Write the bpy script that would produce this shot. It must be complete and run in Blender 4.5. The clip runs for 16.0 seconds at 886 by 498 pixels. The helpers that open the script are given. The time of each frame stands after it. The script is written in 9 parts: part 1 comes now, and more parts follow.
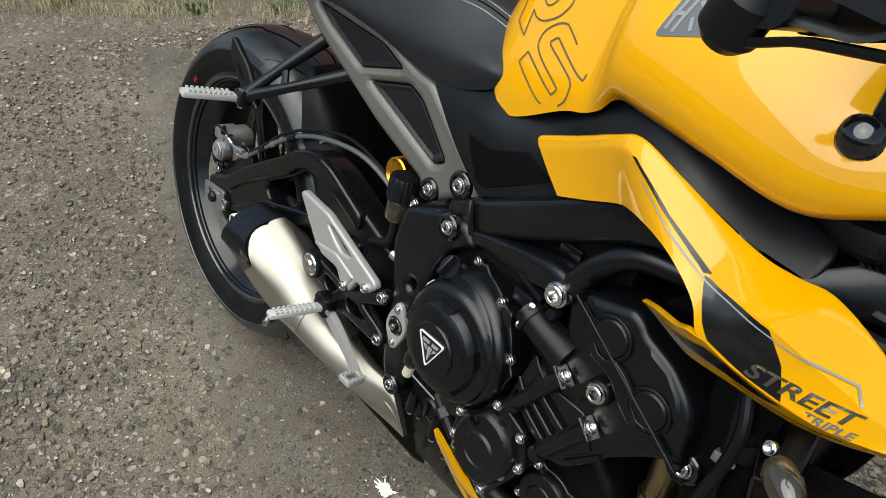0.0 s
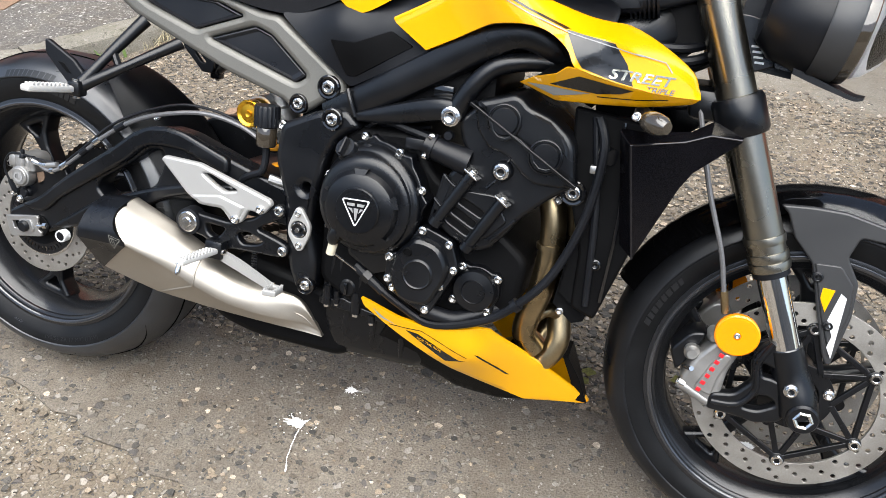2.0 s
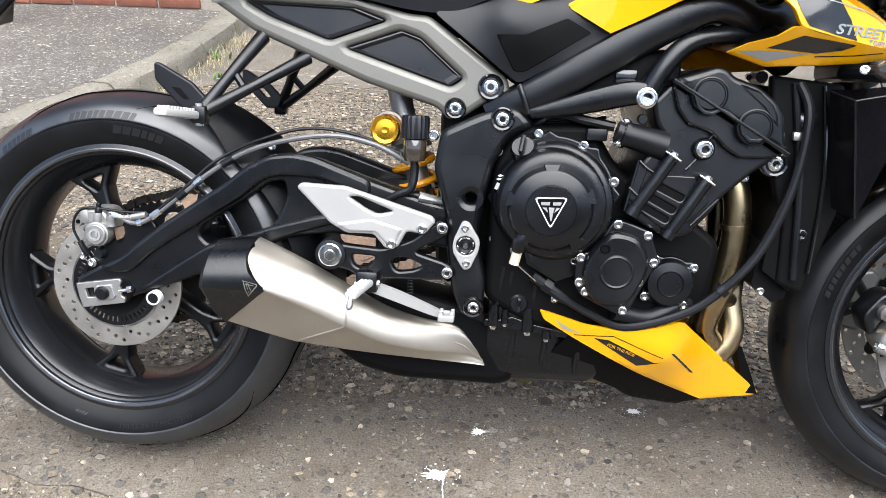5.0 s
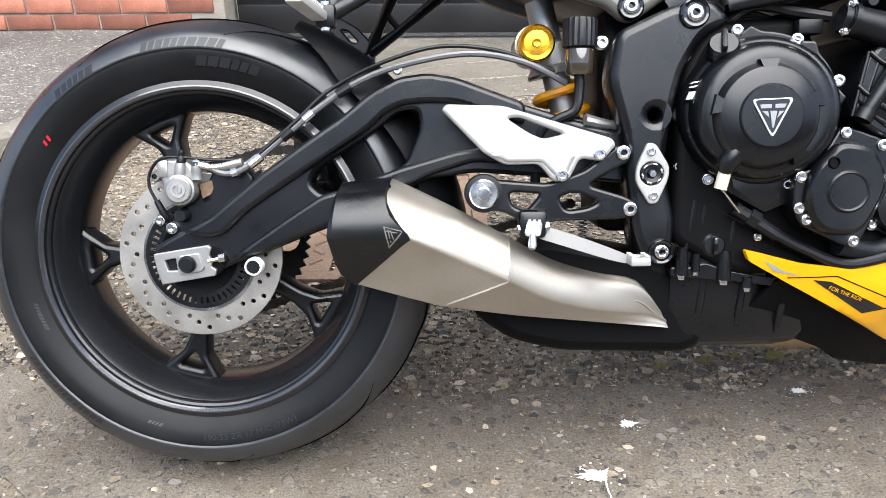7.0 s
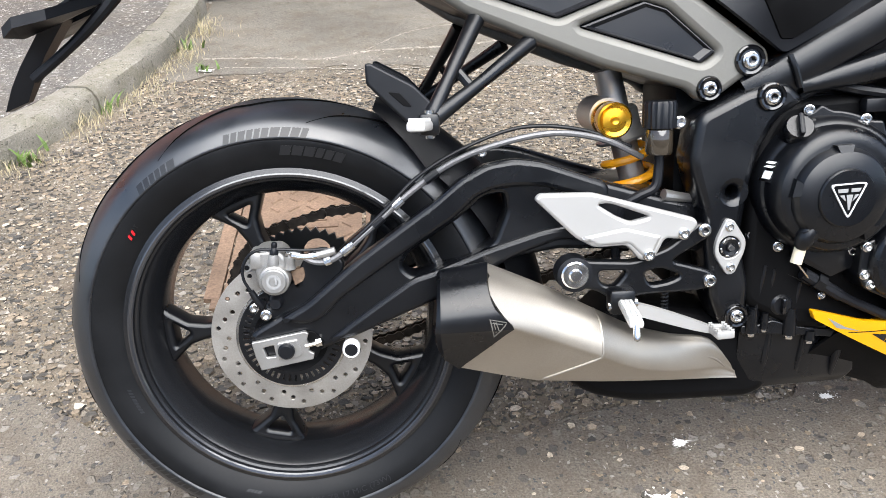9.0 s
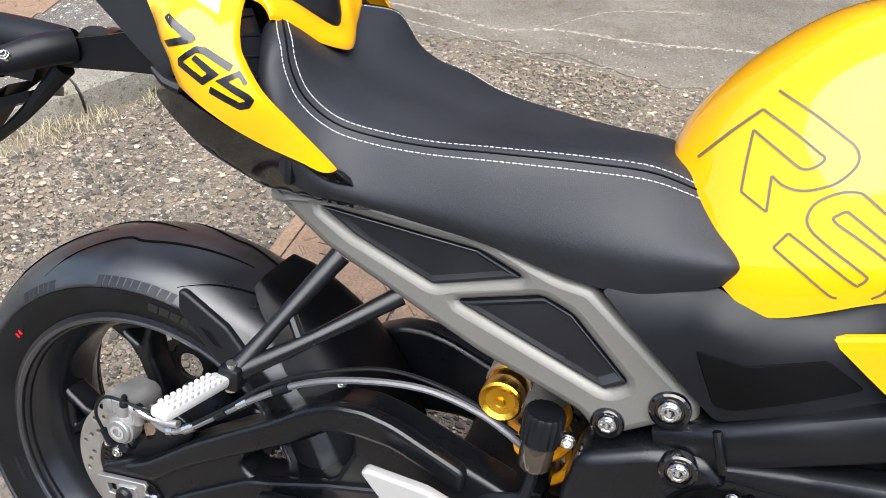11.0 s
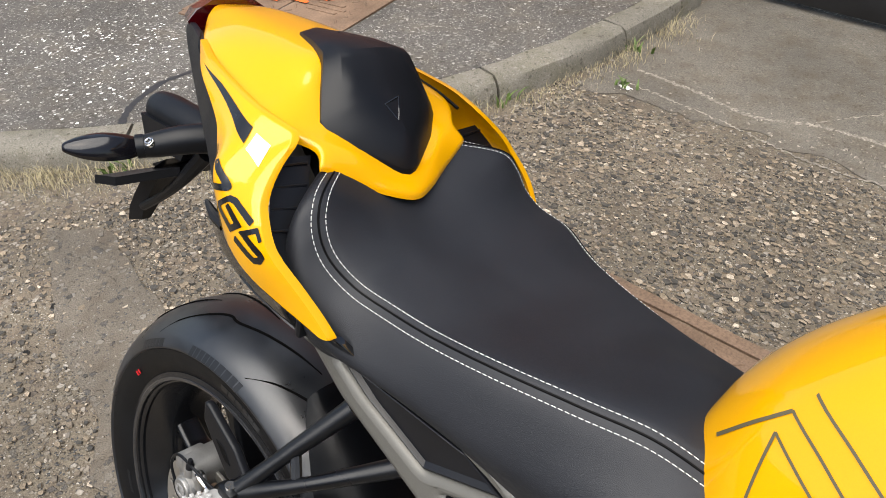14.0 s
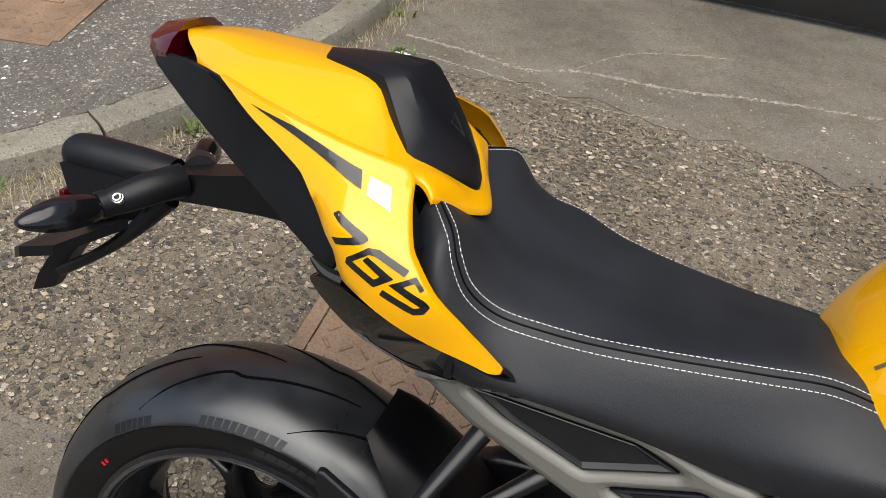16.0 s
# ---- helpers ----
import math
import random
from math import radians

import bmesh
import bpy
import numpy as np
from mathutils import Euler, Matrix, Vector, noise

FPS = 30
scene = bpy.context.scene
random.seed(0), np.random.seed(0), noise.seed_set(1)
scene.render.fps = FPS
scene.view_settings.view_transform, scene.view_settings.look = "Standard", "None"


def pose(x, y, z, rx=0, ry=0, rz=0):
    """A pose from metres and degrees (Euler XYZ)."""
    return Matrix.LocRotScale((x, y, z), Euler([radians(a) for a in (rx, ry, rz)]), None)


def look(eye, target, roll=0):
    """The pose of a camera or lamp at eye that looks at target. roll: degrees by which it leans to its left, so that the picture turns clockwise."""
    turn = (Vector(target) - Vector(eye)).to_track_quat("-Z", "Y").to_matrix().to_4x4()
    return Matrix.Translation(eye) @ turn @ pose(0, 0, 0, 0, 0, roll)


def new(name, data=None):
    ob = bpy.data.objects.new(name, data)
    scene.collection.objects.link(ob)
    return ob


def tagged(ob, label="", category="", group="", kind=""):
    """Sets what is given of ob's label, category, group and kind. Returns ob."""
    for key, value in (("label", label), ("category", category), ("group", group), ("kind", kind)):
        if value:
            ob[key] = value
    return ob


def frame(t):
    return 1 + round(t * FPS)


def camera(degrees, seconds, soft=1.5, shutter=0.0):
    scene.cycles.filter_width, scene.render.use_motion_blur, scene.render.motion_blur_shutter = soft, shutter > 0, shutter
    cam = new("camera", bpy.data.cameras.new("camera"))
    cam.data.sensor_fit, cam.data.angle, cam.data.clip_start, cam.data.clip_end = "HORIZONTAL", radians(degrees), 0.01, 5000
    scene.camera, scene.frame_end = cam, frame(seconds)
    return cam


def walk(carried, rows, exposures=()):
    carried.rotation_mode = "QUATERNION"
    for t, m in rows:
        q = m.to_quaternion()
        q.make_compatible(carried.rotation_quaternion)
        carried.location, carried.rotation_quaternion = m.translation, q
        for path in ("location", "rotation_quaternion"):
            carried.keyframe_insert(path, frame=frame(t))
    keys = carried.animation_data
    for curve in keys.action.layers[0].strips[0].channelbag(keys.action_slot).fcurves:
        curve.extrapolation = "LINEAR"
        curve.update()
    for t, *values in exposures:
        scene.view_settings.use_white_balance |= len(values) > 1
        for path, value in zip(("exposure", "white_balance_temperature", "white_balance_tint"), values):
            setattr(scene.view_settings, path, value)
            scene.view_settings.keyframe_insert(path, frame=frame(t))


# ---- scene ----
cam = camera(60.1, 16.0, soft=0.6)
# The motorcycle leans on its side stand; its own frame has x forward, y to its left and z up along the wheel plane.
LEAN = math.atan(0.345)
BIKE = Matrix.Translation((0, 0, 0.004)) @ Matrix.Rotation(-LEAN, 4, "X")
EXPOSURES = [(0.0, 0.24, 6600, 2), (1.0, 0.80, 6500, 4), (2.0, 1.18, 6500, 8), (4.0, 1.32, 6350, 9), (5.0, 1.38, 6350, 9), (7.5, 1.48, 6400, 9), (10.0, 1.35, 6400, 9), (12.5, 1.02, 6550, 11), (14.0, 0.66, 6800, 9), (15.0, 0.56, 6900, 8), (16.0, 0.46, 6900, 8)]
PATH = [
    (0, (1.187, -0.785, 1.075), (0.038, 0.513, 0.078), 15.5),
    (0.5, (1.162, -0.896, 1.023), (0.165, 0.564, 0.088), 13.2),
    (1, (1.136, -1.015, 0.966), (0.327, 0.602, 0.111), 10.1),
    (1.5, (1.141, -1.155, 0.897), (0.503, 0.587, 0.151), 8.6),
    (2, (1.117, -1.259, 0.83), (0.641, 0.577, 0.198), 7.0),
    (2.5, (1.045, -1.29, 0.771), (0.704, 0.608, 0.239), 5.6),
    (3, (0.966, -1.314, 0.74), (0.734, 0.619, 0.285), 4.3),
    (3.5, (0.909, -1.336, 0.721), (0.767, 0.615, 0.305), 3.2),
    (4, (0.831, -1.36, 0.705), (0.726, 0.596, 0.296), 2.6),
    (4.5, (0.738, -1.362, 0.68), (0.633, 0.593, 0.268), 2.4),
    (5, (0.624, -1.286, 0.663), (0.493, 0.667, 0.252), 2.4),
    (5.2, (0.574, -1.243, 0.651), (0.435, 0.71, 0.244), 2.4),
    (7.3, (0.316, -1.088, 0.465), (0.321, 0.893, 0.189), -1.0),
    (7.5, (0.294, -1.081, 0.466), (0.334, 0.898, 0.185), -1.5),
    (8, (0.237, -1.071, 0.485), (0.337, 0.9, 0.158), -2.5),
    (8.5, (0.169, -1.081, 0.572), (0.298, 0.874, 0.172), -3.0),
    (9, (0.157, -1.095, 0.69), (0.264, 0.84, 0.196), -2.3),
    (9.5, (0.263, -1.059, 0.805), (0.257, 0.861, 0.244), -0.7),
    (10, (0.415, -0.969, 0.919), (0.252, 0.912, 0.262), 1.5),
    (10.2, (0.453, -0.934, 0.952), (0.231, 0.931, 0.267), 3.1),
    (12.3, (0.647, -0.567, 1.162), (-0.179, 0.992, 0.218), 12.5),
    (12.5, (0.675, -0.563, 1.168), (-0.195, 0.973, 0.227), 12.8),
    (13, (0.704, -0.565, 1.179), (-0.258, 0.928, 0.259), 12.8),
    (13.5, (0.69, -0.57, 1.195), (-0.346, 0.891, 0.305), 12.2),
    (14, (0.667, -0.573, 1.211), (-0.406, 0.874, 0.342), 11.7),
    (14.5, (0.647, -0.577, 1.225), (-0.422, 0.884, 0.375), 11.5),
    (15, (0.617, -0.595, 1.231), (-0.404, 0.908, 0.393), 11.5),
    (15.5, (0.488, -0.678, 1.217), (-0.26, 0.973, 0.371), 11.6),
    (16, (0.324, -0.733, 1.191), (-0.068, 1.047, 0.366), 10.9),
]
walk(cam, [(t, BIKE @ look(eye, target, roll)) for t, eye, target, roll in PATH], EXPOSURES)

# ---- world and light: a bright overcast day ----
world = bpy.data.worlds.new("sky")
scene.world = world
world.use_nodes = True
wn = world.node_tree.nodes
sky = wn.new("ShaderNodeTexSky")
sky.sky_type, sky.sun_disc = "NISHITA", False
SUN_UP, SUN_ROUND = radians(68), radians(165)
sky.sun_elevation, sky.sun_rotation = SUN_UP, SUN_ROUND
sky.air_density, sky.dust_density, sky.ozone_density = 1.0, 2.0, 1.5
soft_sky = wn.new("ShaderNodeHueSaturation")
soft_sky.inputs["Saturation"].default_value = 0.85
world.node_tree.links.new(sky.outputs[0], soft_sky.inputs["Color"])
world.node_tree.links.new(soft_sky.outputs[0], wn["Background"].inputs["Color"])
wn["Background"].inputs["Strength"].default_value = 0.12
sun = new("sun", bpy.data.lights.new("sun", "SUN"))
sun.data.energy, sun.data.angle, sun.data.color = 3.7, radians(80), (1.0, 0.985, 0.96)
sun_dir = Vector((math.sin(SUN_ROUND) * math.cos(SUN_UP), math.cos(SUN_ROUND) * math.cos(SUN_UP), math.sin(SUN_UP)))
sun.matrix_world = look(sun_dir * 20, (0, 0, 0))

# ---- materials ----
def material(name, color, rough=0.5, metal=0.0, coat=0.0, spec=0.5, grain=0.0, grain_size=200.0, bump=0.0, bump_size=400.0, stain=0.0, stain_size=12.0, rough_var=0.08):
    """A principled material with fine grain, larger stains and relief, in object metres."""
    m = bpy.data.materials.new(name)
    m.use_nodes = True
    nt = m.node_tree
    b = nt.nodes["Principled BSDF"]
    b.inputs["Roughness"].default_value, b.inputs["Metallic"].default_value = rough, metal
    b.inputs["Coat Weight"].default_value, b.inputs["Coat Roughness"].default_value = coat, 0.04
    b.inputs["Specular IOR Level"].default_value = spec
    tc = nt.nodes.new("ShaderNodeTexCoord")
    n1, n2 = nt.nodes.new("ShaderNodeTexNoise"), nt.nodes.new("ShaderNodeTexNoise")
    n1.inputs["Scale"].default_value, n2.inputs["Scale"].default_value = grain_size, stain_size
    n2.inputs["Detail"].default_value = 5
    for n in (n1, n2):
        nt.links.new(tc.outputs["Object"], n.inputs["Vector"])
    c = Vector(color)
    mixes = None
    for n, amount in ((n1, grain), (n2, stain)):
        ramp = nt.nodes.new("ShaderNodeMapRange")
        ramp.inputs["From Min"].default_value, ramp.inputs["From Max"].default_value = 0.3, 0.7
        ramp.inputs["To Min"].default_value, ramp.inputs["To Max"].default_value = 1 - amount, 1 + amount
        nt.links.new(n.outputs[0], ramp.inputs[0])
        mul = nt.nodes.new("ShaderNodeVectorMath")
        mul.operation = "SCALE"
        if mixes is None:
            mul.inputs[0].default_value = c
        else:
            nt.links.new(mixes, mul.inputs[0])
        nt.links.new(ramp.outputs[0], mul.inputs["Scale"])
        mixes = mul.outputs[0]
    nt.links.new(mixes, b.inputs["Base Color"])
    rr = nt.nodes.new("ShaderNodeMapRange")
    rr.inputs["From Min"].default_value, rr.inputs["From Max"].default_value = 0.3, 0.7
    rr.inputs["To Min"].default_value, rr.inputs["To Max"].default_value = max(rough - rough_var, 0.02), min(rough + rough_var, 1)
    nt.links.new(n2.outputs[0], rr.inputs[0])
    nt.links.new(rr.outputs[0], b.inputs["Roughness"])
    if bump:
        n3, bp = nt.nodes.new("ShaderNodeTexNoise"), nt.nodes.new("ShaderNodeBump")
        n3.inputs["Scale"].default_value = bump_size
        nt.links.new(tc.outputs["Object"], n3.inputs["Vector"])
        bp.inputs["Strength"].default_value, bp.inputs["Distance"].default_value = bump, 0.001
        nt.links.new(n3.outputs[0], bp.inputs["Height"])
        nt.links.new(bp.outputs[0], b.inputs["Normal"])
    return m


YELLOW = material("yellow_paint", (0.74, 0.352, 0.0010), 0.34, 0.0, 1.0, 0.12, 0.02, 900, 0, 0, 0.02, 6, 0.03)
BLACK_PLASTIC = material("black_plastic", (0.0046, 0.0052, 0.0070), 0.40, spec=0.3, bump=0.08, bump_size=1500, stain=0.15)
BLACK_SATIN = material("black_satin_metal", (0.0026, 0.0030, 0.0041), 0.30, spec=0.46, bump=0.05, bump_size=1200, stain=0.12)
BLACK_MATTE = material("black_matte", (0.0026, 0.0026, 0.0029), 0.50, spec=0.09, bump=0.10, bump_size=1800, stain=0.2)
BLACK_GLOSS = material("black_gloss", (0.003, 0.003, 0.0036), 0.10, coat=0.8, stain=0.1, rough_var=0.04)
RUBBER = material("tyre_rubber", (0.0048, 0.0051, 0.0058), 0.44, spec=0.2, bump=0.10, bump_size=900, grain=0.1, grain_size=300, stain=0.25, stain_size=18)
SLICK = material("tyre_tread_rubber", (0.0105, 0.0122, 0.0155), 0.37, spec=0.95, bump=0.10, bump_size=700, grain=0.12, grain_size=300, stain=0.4, stain_size=14, rough_var=0.12)
RIM_BLACK = material("rim_black_paint", (0.008, 0.0085, 0.0098), 0.22, spec=0.55, stain=0.1, rough_var=0.04)
RIM_GLINT = material("rim_glint_paint", (0.020, 0.021, 0.024), 0.18, spec=0.9, coat=0.5, stain=0.1, rough_var=0.04)
CAST_GREY = material("grey_cast_alloy", (0.30, 0.295, 0.285), 0.42, 0.7, grain=0.08, grain_size=1200, bump=0.15, bump_size=1200, stain=0.1, stain_size=40)
FRONT_TREAD = material("front_tread_rubber", (0.0070, 0.0075, 0.0088), 0.36, spec=0.32, bump=0.10, bump_size=700, grain=0.12, grain_size=300, stain=0.3, stain_size=14, rough_var=0.10)
GROOVE_SHADE = material("tyre_groove_shade", (0.0015, 0.0015, 0.0015), 0.9, spec=0.05)
VINYL = material("seat_vinyl", (0.0150, 0.0164, 0.0205), 0.47, spec=0.34, bump=0.35, bump_size=1600, stain=0.12)
THREAD = material("white_thread", (0.66, 0.66, 0.64), 0.7)
PEG = material("pale_cast_peg", (0.52, 0.515, 0.50), 0.40, 0.25, grain=0.05, grain_size=900)
SILVER = material("silver_bolt", (0.72, 0.71, 0.69), 0.20, 1.0, stain=0.1, stain_size=60)
ALLOY = material("cast_alloy", (0.40, 0.392, 0.38), 0.40, 0.85, grain=0.06, grain_size=1500, bump=0.1, bump_size=1500)
PALE = material("pale_silver_paint", (0.36, 0.355, 0.345), 0.36, 0.30, coat=0.1, grain=0.03, grain_size=1500)
FRAME_GREY = material("graphite_frame_paint", (0.150, 0.146, 0.132), 0.50, 0.40, grain=0.14, grain_size=1300, bump=0.05, bump_size=1300)
TITAN = material("brushed_steel", (0.42, 0.385, 0.335), 0.46, 0.95, grain=0.06, grain_size=700, stain=0.08, stain_size=9, rough_var=0.05)
BRONZE = material("heat_tinted_steel", (0.36, 0.28, 0.165), 0.30, 1.0, grain=0.05, grain_size=300, stain=0.25, stain_size=14)
GOLD = material("gold_anodised", (0.80, 0.42, 0.035), 0.24, 1.0, stain=0.05)
AMBER_SPRING = material("amber_spring_paint", (0.82, 0.34, 0.01), 0.3, coat=0.4)
CHROME = material("chrome", (0.80, 0.80, 0.80), 0.06, 1.0, rough_var=0.02)
FORK_TUBE = material("fork_tube_hard_coat", (0.29, 0.27, 0.225), 0.28, 1.0, grain=0.03, grain_size=600, rough_var=0.04)
DISC = material("brake_disc_steel", (0.36, 0.342, 0.315), 0.42, 0.8, grain=0.07, grain_size=500, stain=0.12, stain_size=25)
DECAL_GREY = material("grey_decal", (0.13, 0.13, 0.14), 0.25, coat=0.6)
DECAL_SILVER = material("silver_decal", (0.25, 0.25, 0.25), 0.3, coat=0.4)
FOIL = material("silver_foil_lettering", (0.62, 0.56, 0.43), 0.22, 1.0, rough_var=0.03)
DECAL_BLACK = material("black_decal", (0.006, 0.006, 0.0065), 0.25, coat=0.4)
DECAL_WHITE = material("white_decal", (0.72, 0.73, 0.74), 0.3, coat=0.6)
DECAL_OUTLINE = material("dark_outline_decal", (0.10, 0.085, 0.05), 0.35)
TYRE_MARK = material("raised_tyre_mark", (0.0085, 0.0092, 0.0108), 0.36, spec=0.45)
RED = material("red_print", (0.62, 0.012, 0.02), 0.35)
ORANGE = material("amber_reflector", (0.86, 0.26, 0.0), 0.18, coat=0.6, bump=0.5, bump_size=500)
RED_LENS = material("red_lens", (0.055, 0.0008, 0.003), 0.10, coat=0.8)
SMOKE = material("smoked_lens", (0.035, 0.028, 0.020), 0.12, coat=1.0)
CHAIN_STEEL = material("chain_steel", (0.060, 0.050, 0.042), 0.35, 0.9, stain=0.3, stain_size=80)
HOSE = material("braided_hose", (0.14, 0.14, 0.145), 0.45, 0.4, grain=0.3, grain_size=1500)
COWL_BLACK = material("cowl_black_paint", (0.0060, 0.0056, 0.0072), 0.14, spec=0.5, coat=0.0, stain=0.1, rough_var=0.04)
CREAM = material("cream_connector", (0.55, 0.50, 0.38), 0.5)


def glass(name, color, rough=0.02):
    m = bpy.data.materials.new(name)
    m.use_nodes = True
    b = m.node_tree.nodes["Principled BSDF"]
    b.inputs["Base Color"].default_value = (*color, 1)
    b.inputs["Roughness"].default_value, b.inputs["Transmission Weight"].default_value, b.inputs["IOR"].default_value = rough, 1.0, 1.45
    return m


CLEAR = glass("clear_lens", (0.95, 0.96, 0.97))


# ---- shape helpers ----
def mesh_of(bm, mat, angle=32):
    me = bpy.data.meshes.new("mesh")
    bmesh.ops.recalc_face_normals(bm, faces=bm.faces)
    bm.to_mesh(me)
    bm.free()
    me.materials.append(mat)
    me.polygons.foreach_set("use_smooth", [True] * len(me.polygons))
    me.set_sharp_from_angle(angle=radians(angle))
    return me


def part(name, bm, mat, parent=None, label="", angle=32):
    """Links a bmesh (or a ready mesh) as one mesh object under a thing or a part."""
    me = mesh_of(bm, mat, angle) if isinstance(bm, bmesh.types.BMesh) else bm
    ob = new(name, me)
    ob.parent = parent
    return tagged(ob, label)


def thing(name, label, category, group="", m=None):
    ob = new(name)
    ob.empty_display_size = 0.05
    if m is not None:
        ob.matrix_world = m
    return tagged(ob, label, category, group)


def from_lists(verts, faces):
    bm = bmesh.new()
    vs = [bm.verts.new(v) for v in verts]
    for f in faces:
        bm.faces.new([vs[i] for i in f])
    return bm


def spline(pts, n, closed=False):
    """Catmull-Rom through the points, n steps a span."""
    P = np.array(pts, float)
    k = len(P)
    out = []
    for i in range(k if closed else k - 1):
        a, b, c, d = (P[(i - 1) % k], P[i], P[(i + 1) % k], P[(i + 2) % k]) if closed else (P[max(i - 1, 0)], P[i], P[i + 1], P[min(i + 2, k - 1)])
        for s in range(n):
            t = s / n
            out.append(0.5 * (2 * b + (c - a) * t + (2 * a - 5 * b + 4 * c - d) * t * t + (3 * b - a - 3 * c + d) * t**3))
    if not closed:
        out.append(P[-1])
    return np.array(out)


def rounded(poly, r, steps=4):
    """A polygon in a plane with its corners rounded off by about r."""
    P = [Vector(p) for p in poly]
    out = []
    for i, p in enumerate(P):
        a, b = P[i - 1] - p, P[(i + 1) % len(P)] - p
        ra = min(r, a.length * 0.45, b.length * 0.45)
        s, e = p + a.normalized() * ra, p + b.normalized() * ra
        for k in range(steps + 1):
            t = k / steps
            out.append((s.lerp(p, t)).lerp(p.lerp(e, t), t))
    return [tuple(v) for v in out]


def circle(cx, cz, r, n=24, a0=0.0):
    return [(cx + r * math.cos(a0 + 2 * math.pi * k / n), cz + r * math.sin(a0 + 2 * math.pi * k / n)) for k in range(n)]


def fill_mesh(loops, depth, bev):
    """A flat shape with holes as a mesh in its own x, y, with thickness along z."""
    cu = bpy.data.curves.new("outline", "CURVE")
    cu.dimensions, cu.fill_mode = "2D", "BOTH"
    cu.extrude, cu.bevel_depth, cu.bevel_resolution = max(depth / 2 - bev, 0), bev, 2
    cu.offset = -bev
    for loop in loops:
        sp = cu.splines.new("POLY")
        sp.points.add(len(loop) - 1)
        for p, (x, y) in zip(sp.points, loop):
            p.co = (x, y, 0, 1)
        sp.use_cyclic_u = True
    ob = bpy.data.objects.new("outline", cu)
    me = bpy.data.meshes.new_from_object(ob)
    bpy.data.objects.remove(ob)
    bpy.data.curves.remove(cu)
    return me


def plate(name, outline, y0, y1, mat, parent, holes=(), bev=0.003, rnd=0.006, label="", m=None, angle=32, round_holes=True):
    """An upright plate: outline and holes in x, z of the machine, from y0 to y1, with rounded edges."""
    loops = [rounded(outline, rnd) if rnd else outline]
    loops += [rounded(h, min(rnd, 0.008)) if rnd and round_holes and len(h) < 12 else h for h in holes]
    me = fill_mesh(loops, abs(y1 - y0), min(bev, abs(y1 - y0) * 0.49))
    me.transform(Matrix.Translation((0, (y0 + y1) / 2, 0)) @ Matrix.Rotation(radians(90), 4, "X"))
    if m is not None:
        me.transform(m)
    me.materials.clear()
    me.materials.append(mat)
    me.polygons.foreach_set("use_smooth", [True] * len(me.polygons))
    me.set_sharp_from_angle(angle=radians(angle))
    return part(name, me, mat, parent, label)


def loft(rings, closed_ring=True, caps=True, smooth=0, ring_smooth=0):
    R = [np.array(r, float) for r in rings]
    if ring_smooth:
        R = [spline(r, ring_smooth, closed_ring) for r in R]
    if smooth:
        R = list(np.stack([spline(col, smooth) for col in np.stack(R, 1)], 1))
    n = len(R[0])
    verts = [tuple(v) for r in R for v in r]
    faces = []
    for i in range(len(R) - 1):
        for j in range(n if closed_ring else n - 1):
            a, b = i * n + j, i * n + (j + 1) % n
            faces.append((a, b, b + n, a + n))
    if caps and closed_ring:
        faces += [tuple(range(n)), tuple(range((len(R) - 1) * n, len(R) * n))[::-1]]
    return from_lists(verts, faces)


def mirrored_half(sections):
    """Half sections (x, [(y, z) from the centre outwards]) as rings from one side to the other."""
    rows = [[(p if len(p) == 3 else (x, *p)) for p in half] for x, half in sections]
    return [[(x, -y, z) for x, y, z in reversed(row[1:])] + row for row in rows]


def tube(pts, r, n=10, smooth=6, caps=True):
    """A round tube along a smooth line; r may be a list, one for each given point."""
    P = spline(pts, smooth) if smooth and len(pts) > 2 else np.array(pts, float)
    rs = np.interp(np.linspace(0, 1, len(P)), np.linspace(0, 1, len(r)), r) if isinstance(r, (list, tuple)) else [r] * len(P)
    rings, up = [], None
    for i, p in enumerate(P):
        d = Vector(P[min(i + 1, len(P) - 1)] - P[max(i - 1, 0)]).normalized()
        if up is None:
            up = d.orthogonal().normalized()
        up = (up - d * up.dot(d)).normalized()
        side = d.cross(up)
        rings.append([Vector(p) + (up * math.cos(2 * math.pi * k / n) + side * math.sin(2 * math.pi * k / n)) * rs[i] for k in range(n)])
    return loft(rings, caps=caps)


def revolve(profile, center, axis=(0, -1, 0), seg=40, closed=False):
    """A solid of revolution: profile of (radius, height along the axis)."""
    ax = Vector(axis).normalized()
    u = ax.orthogonal().normalized() if abs(ax.y) < 0.99 else Vector((1, 0, 0))
    w = ax.cross(u)
    rings = []
    for k in range(seg):
        a = 2 * math.pi * k / seg
        d = u * math.cos(a) + w * math.sin(a)
        rings.append([Vector(center) + d * r + ax * h for r, h in profile])
    n = len(profile)
    verts = [tuple(v) for r in rings for v in r]
    faces = []
    for k in range(seg):
        for j in range(n if closed else n - 1):
            a, b = k * n + j, k * n + (j + 1) % n
            c, d = ((k + 1) % seg) * n + (j + 1) % n, ((k + 1) % seg) * n + j
            faces.append((a, b, c, d))
    bm = from_lists(verts, faces)
    bmesh.ops.remove_doubles(bm, verts=bm.verts, dist=1e-6)
    return bm


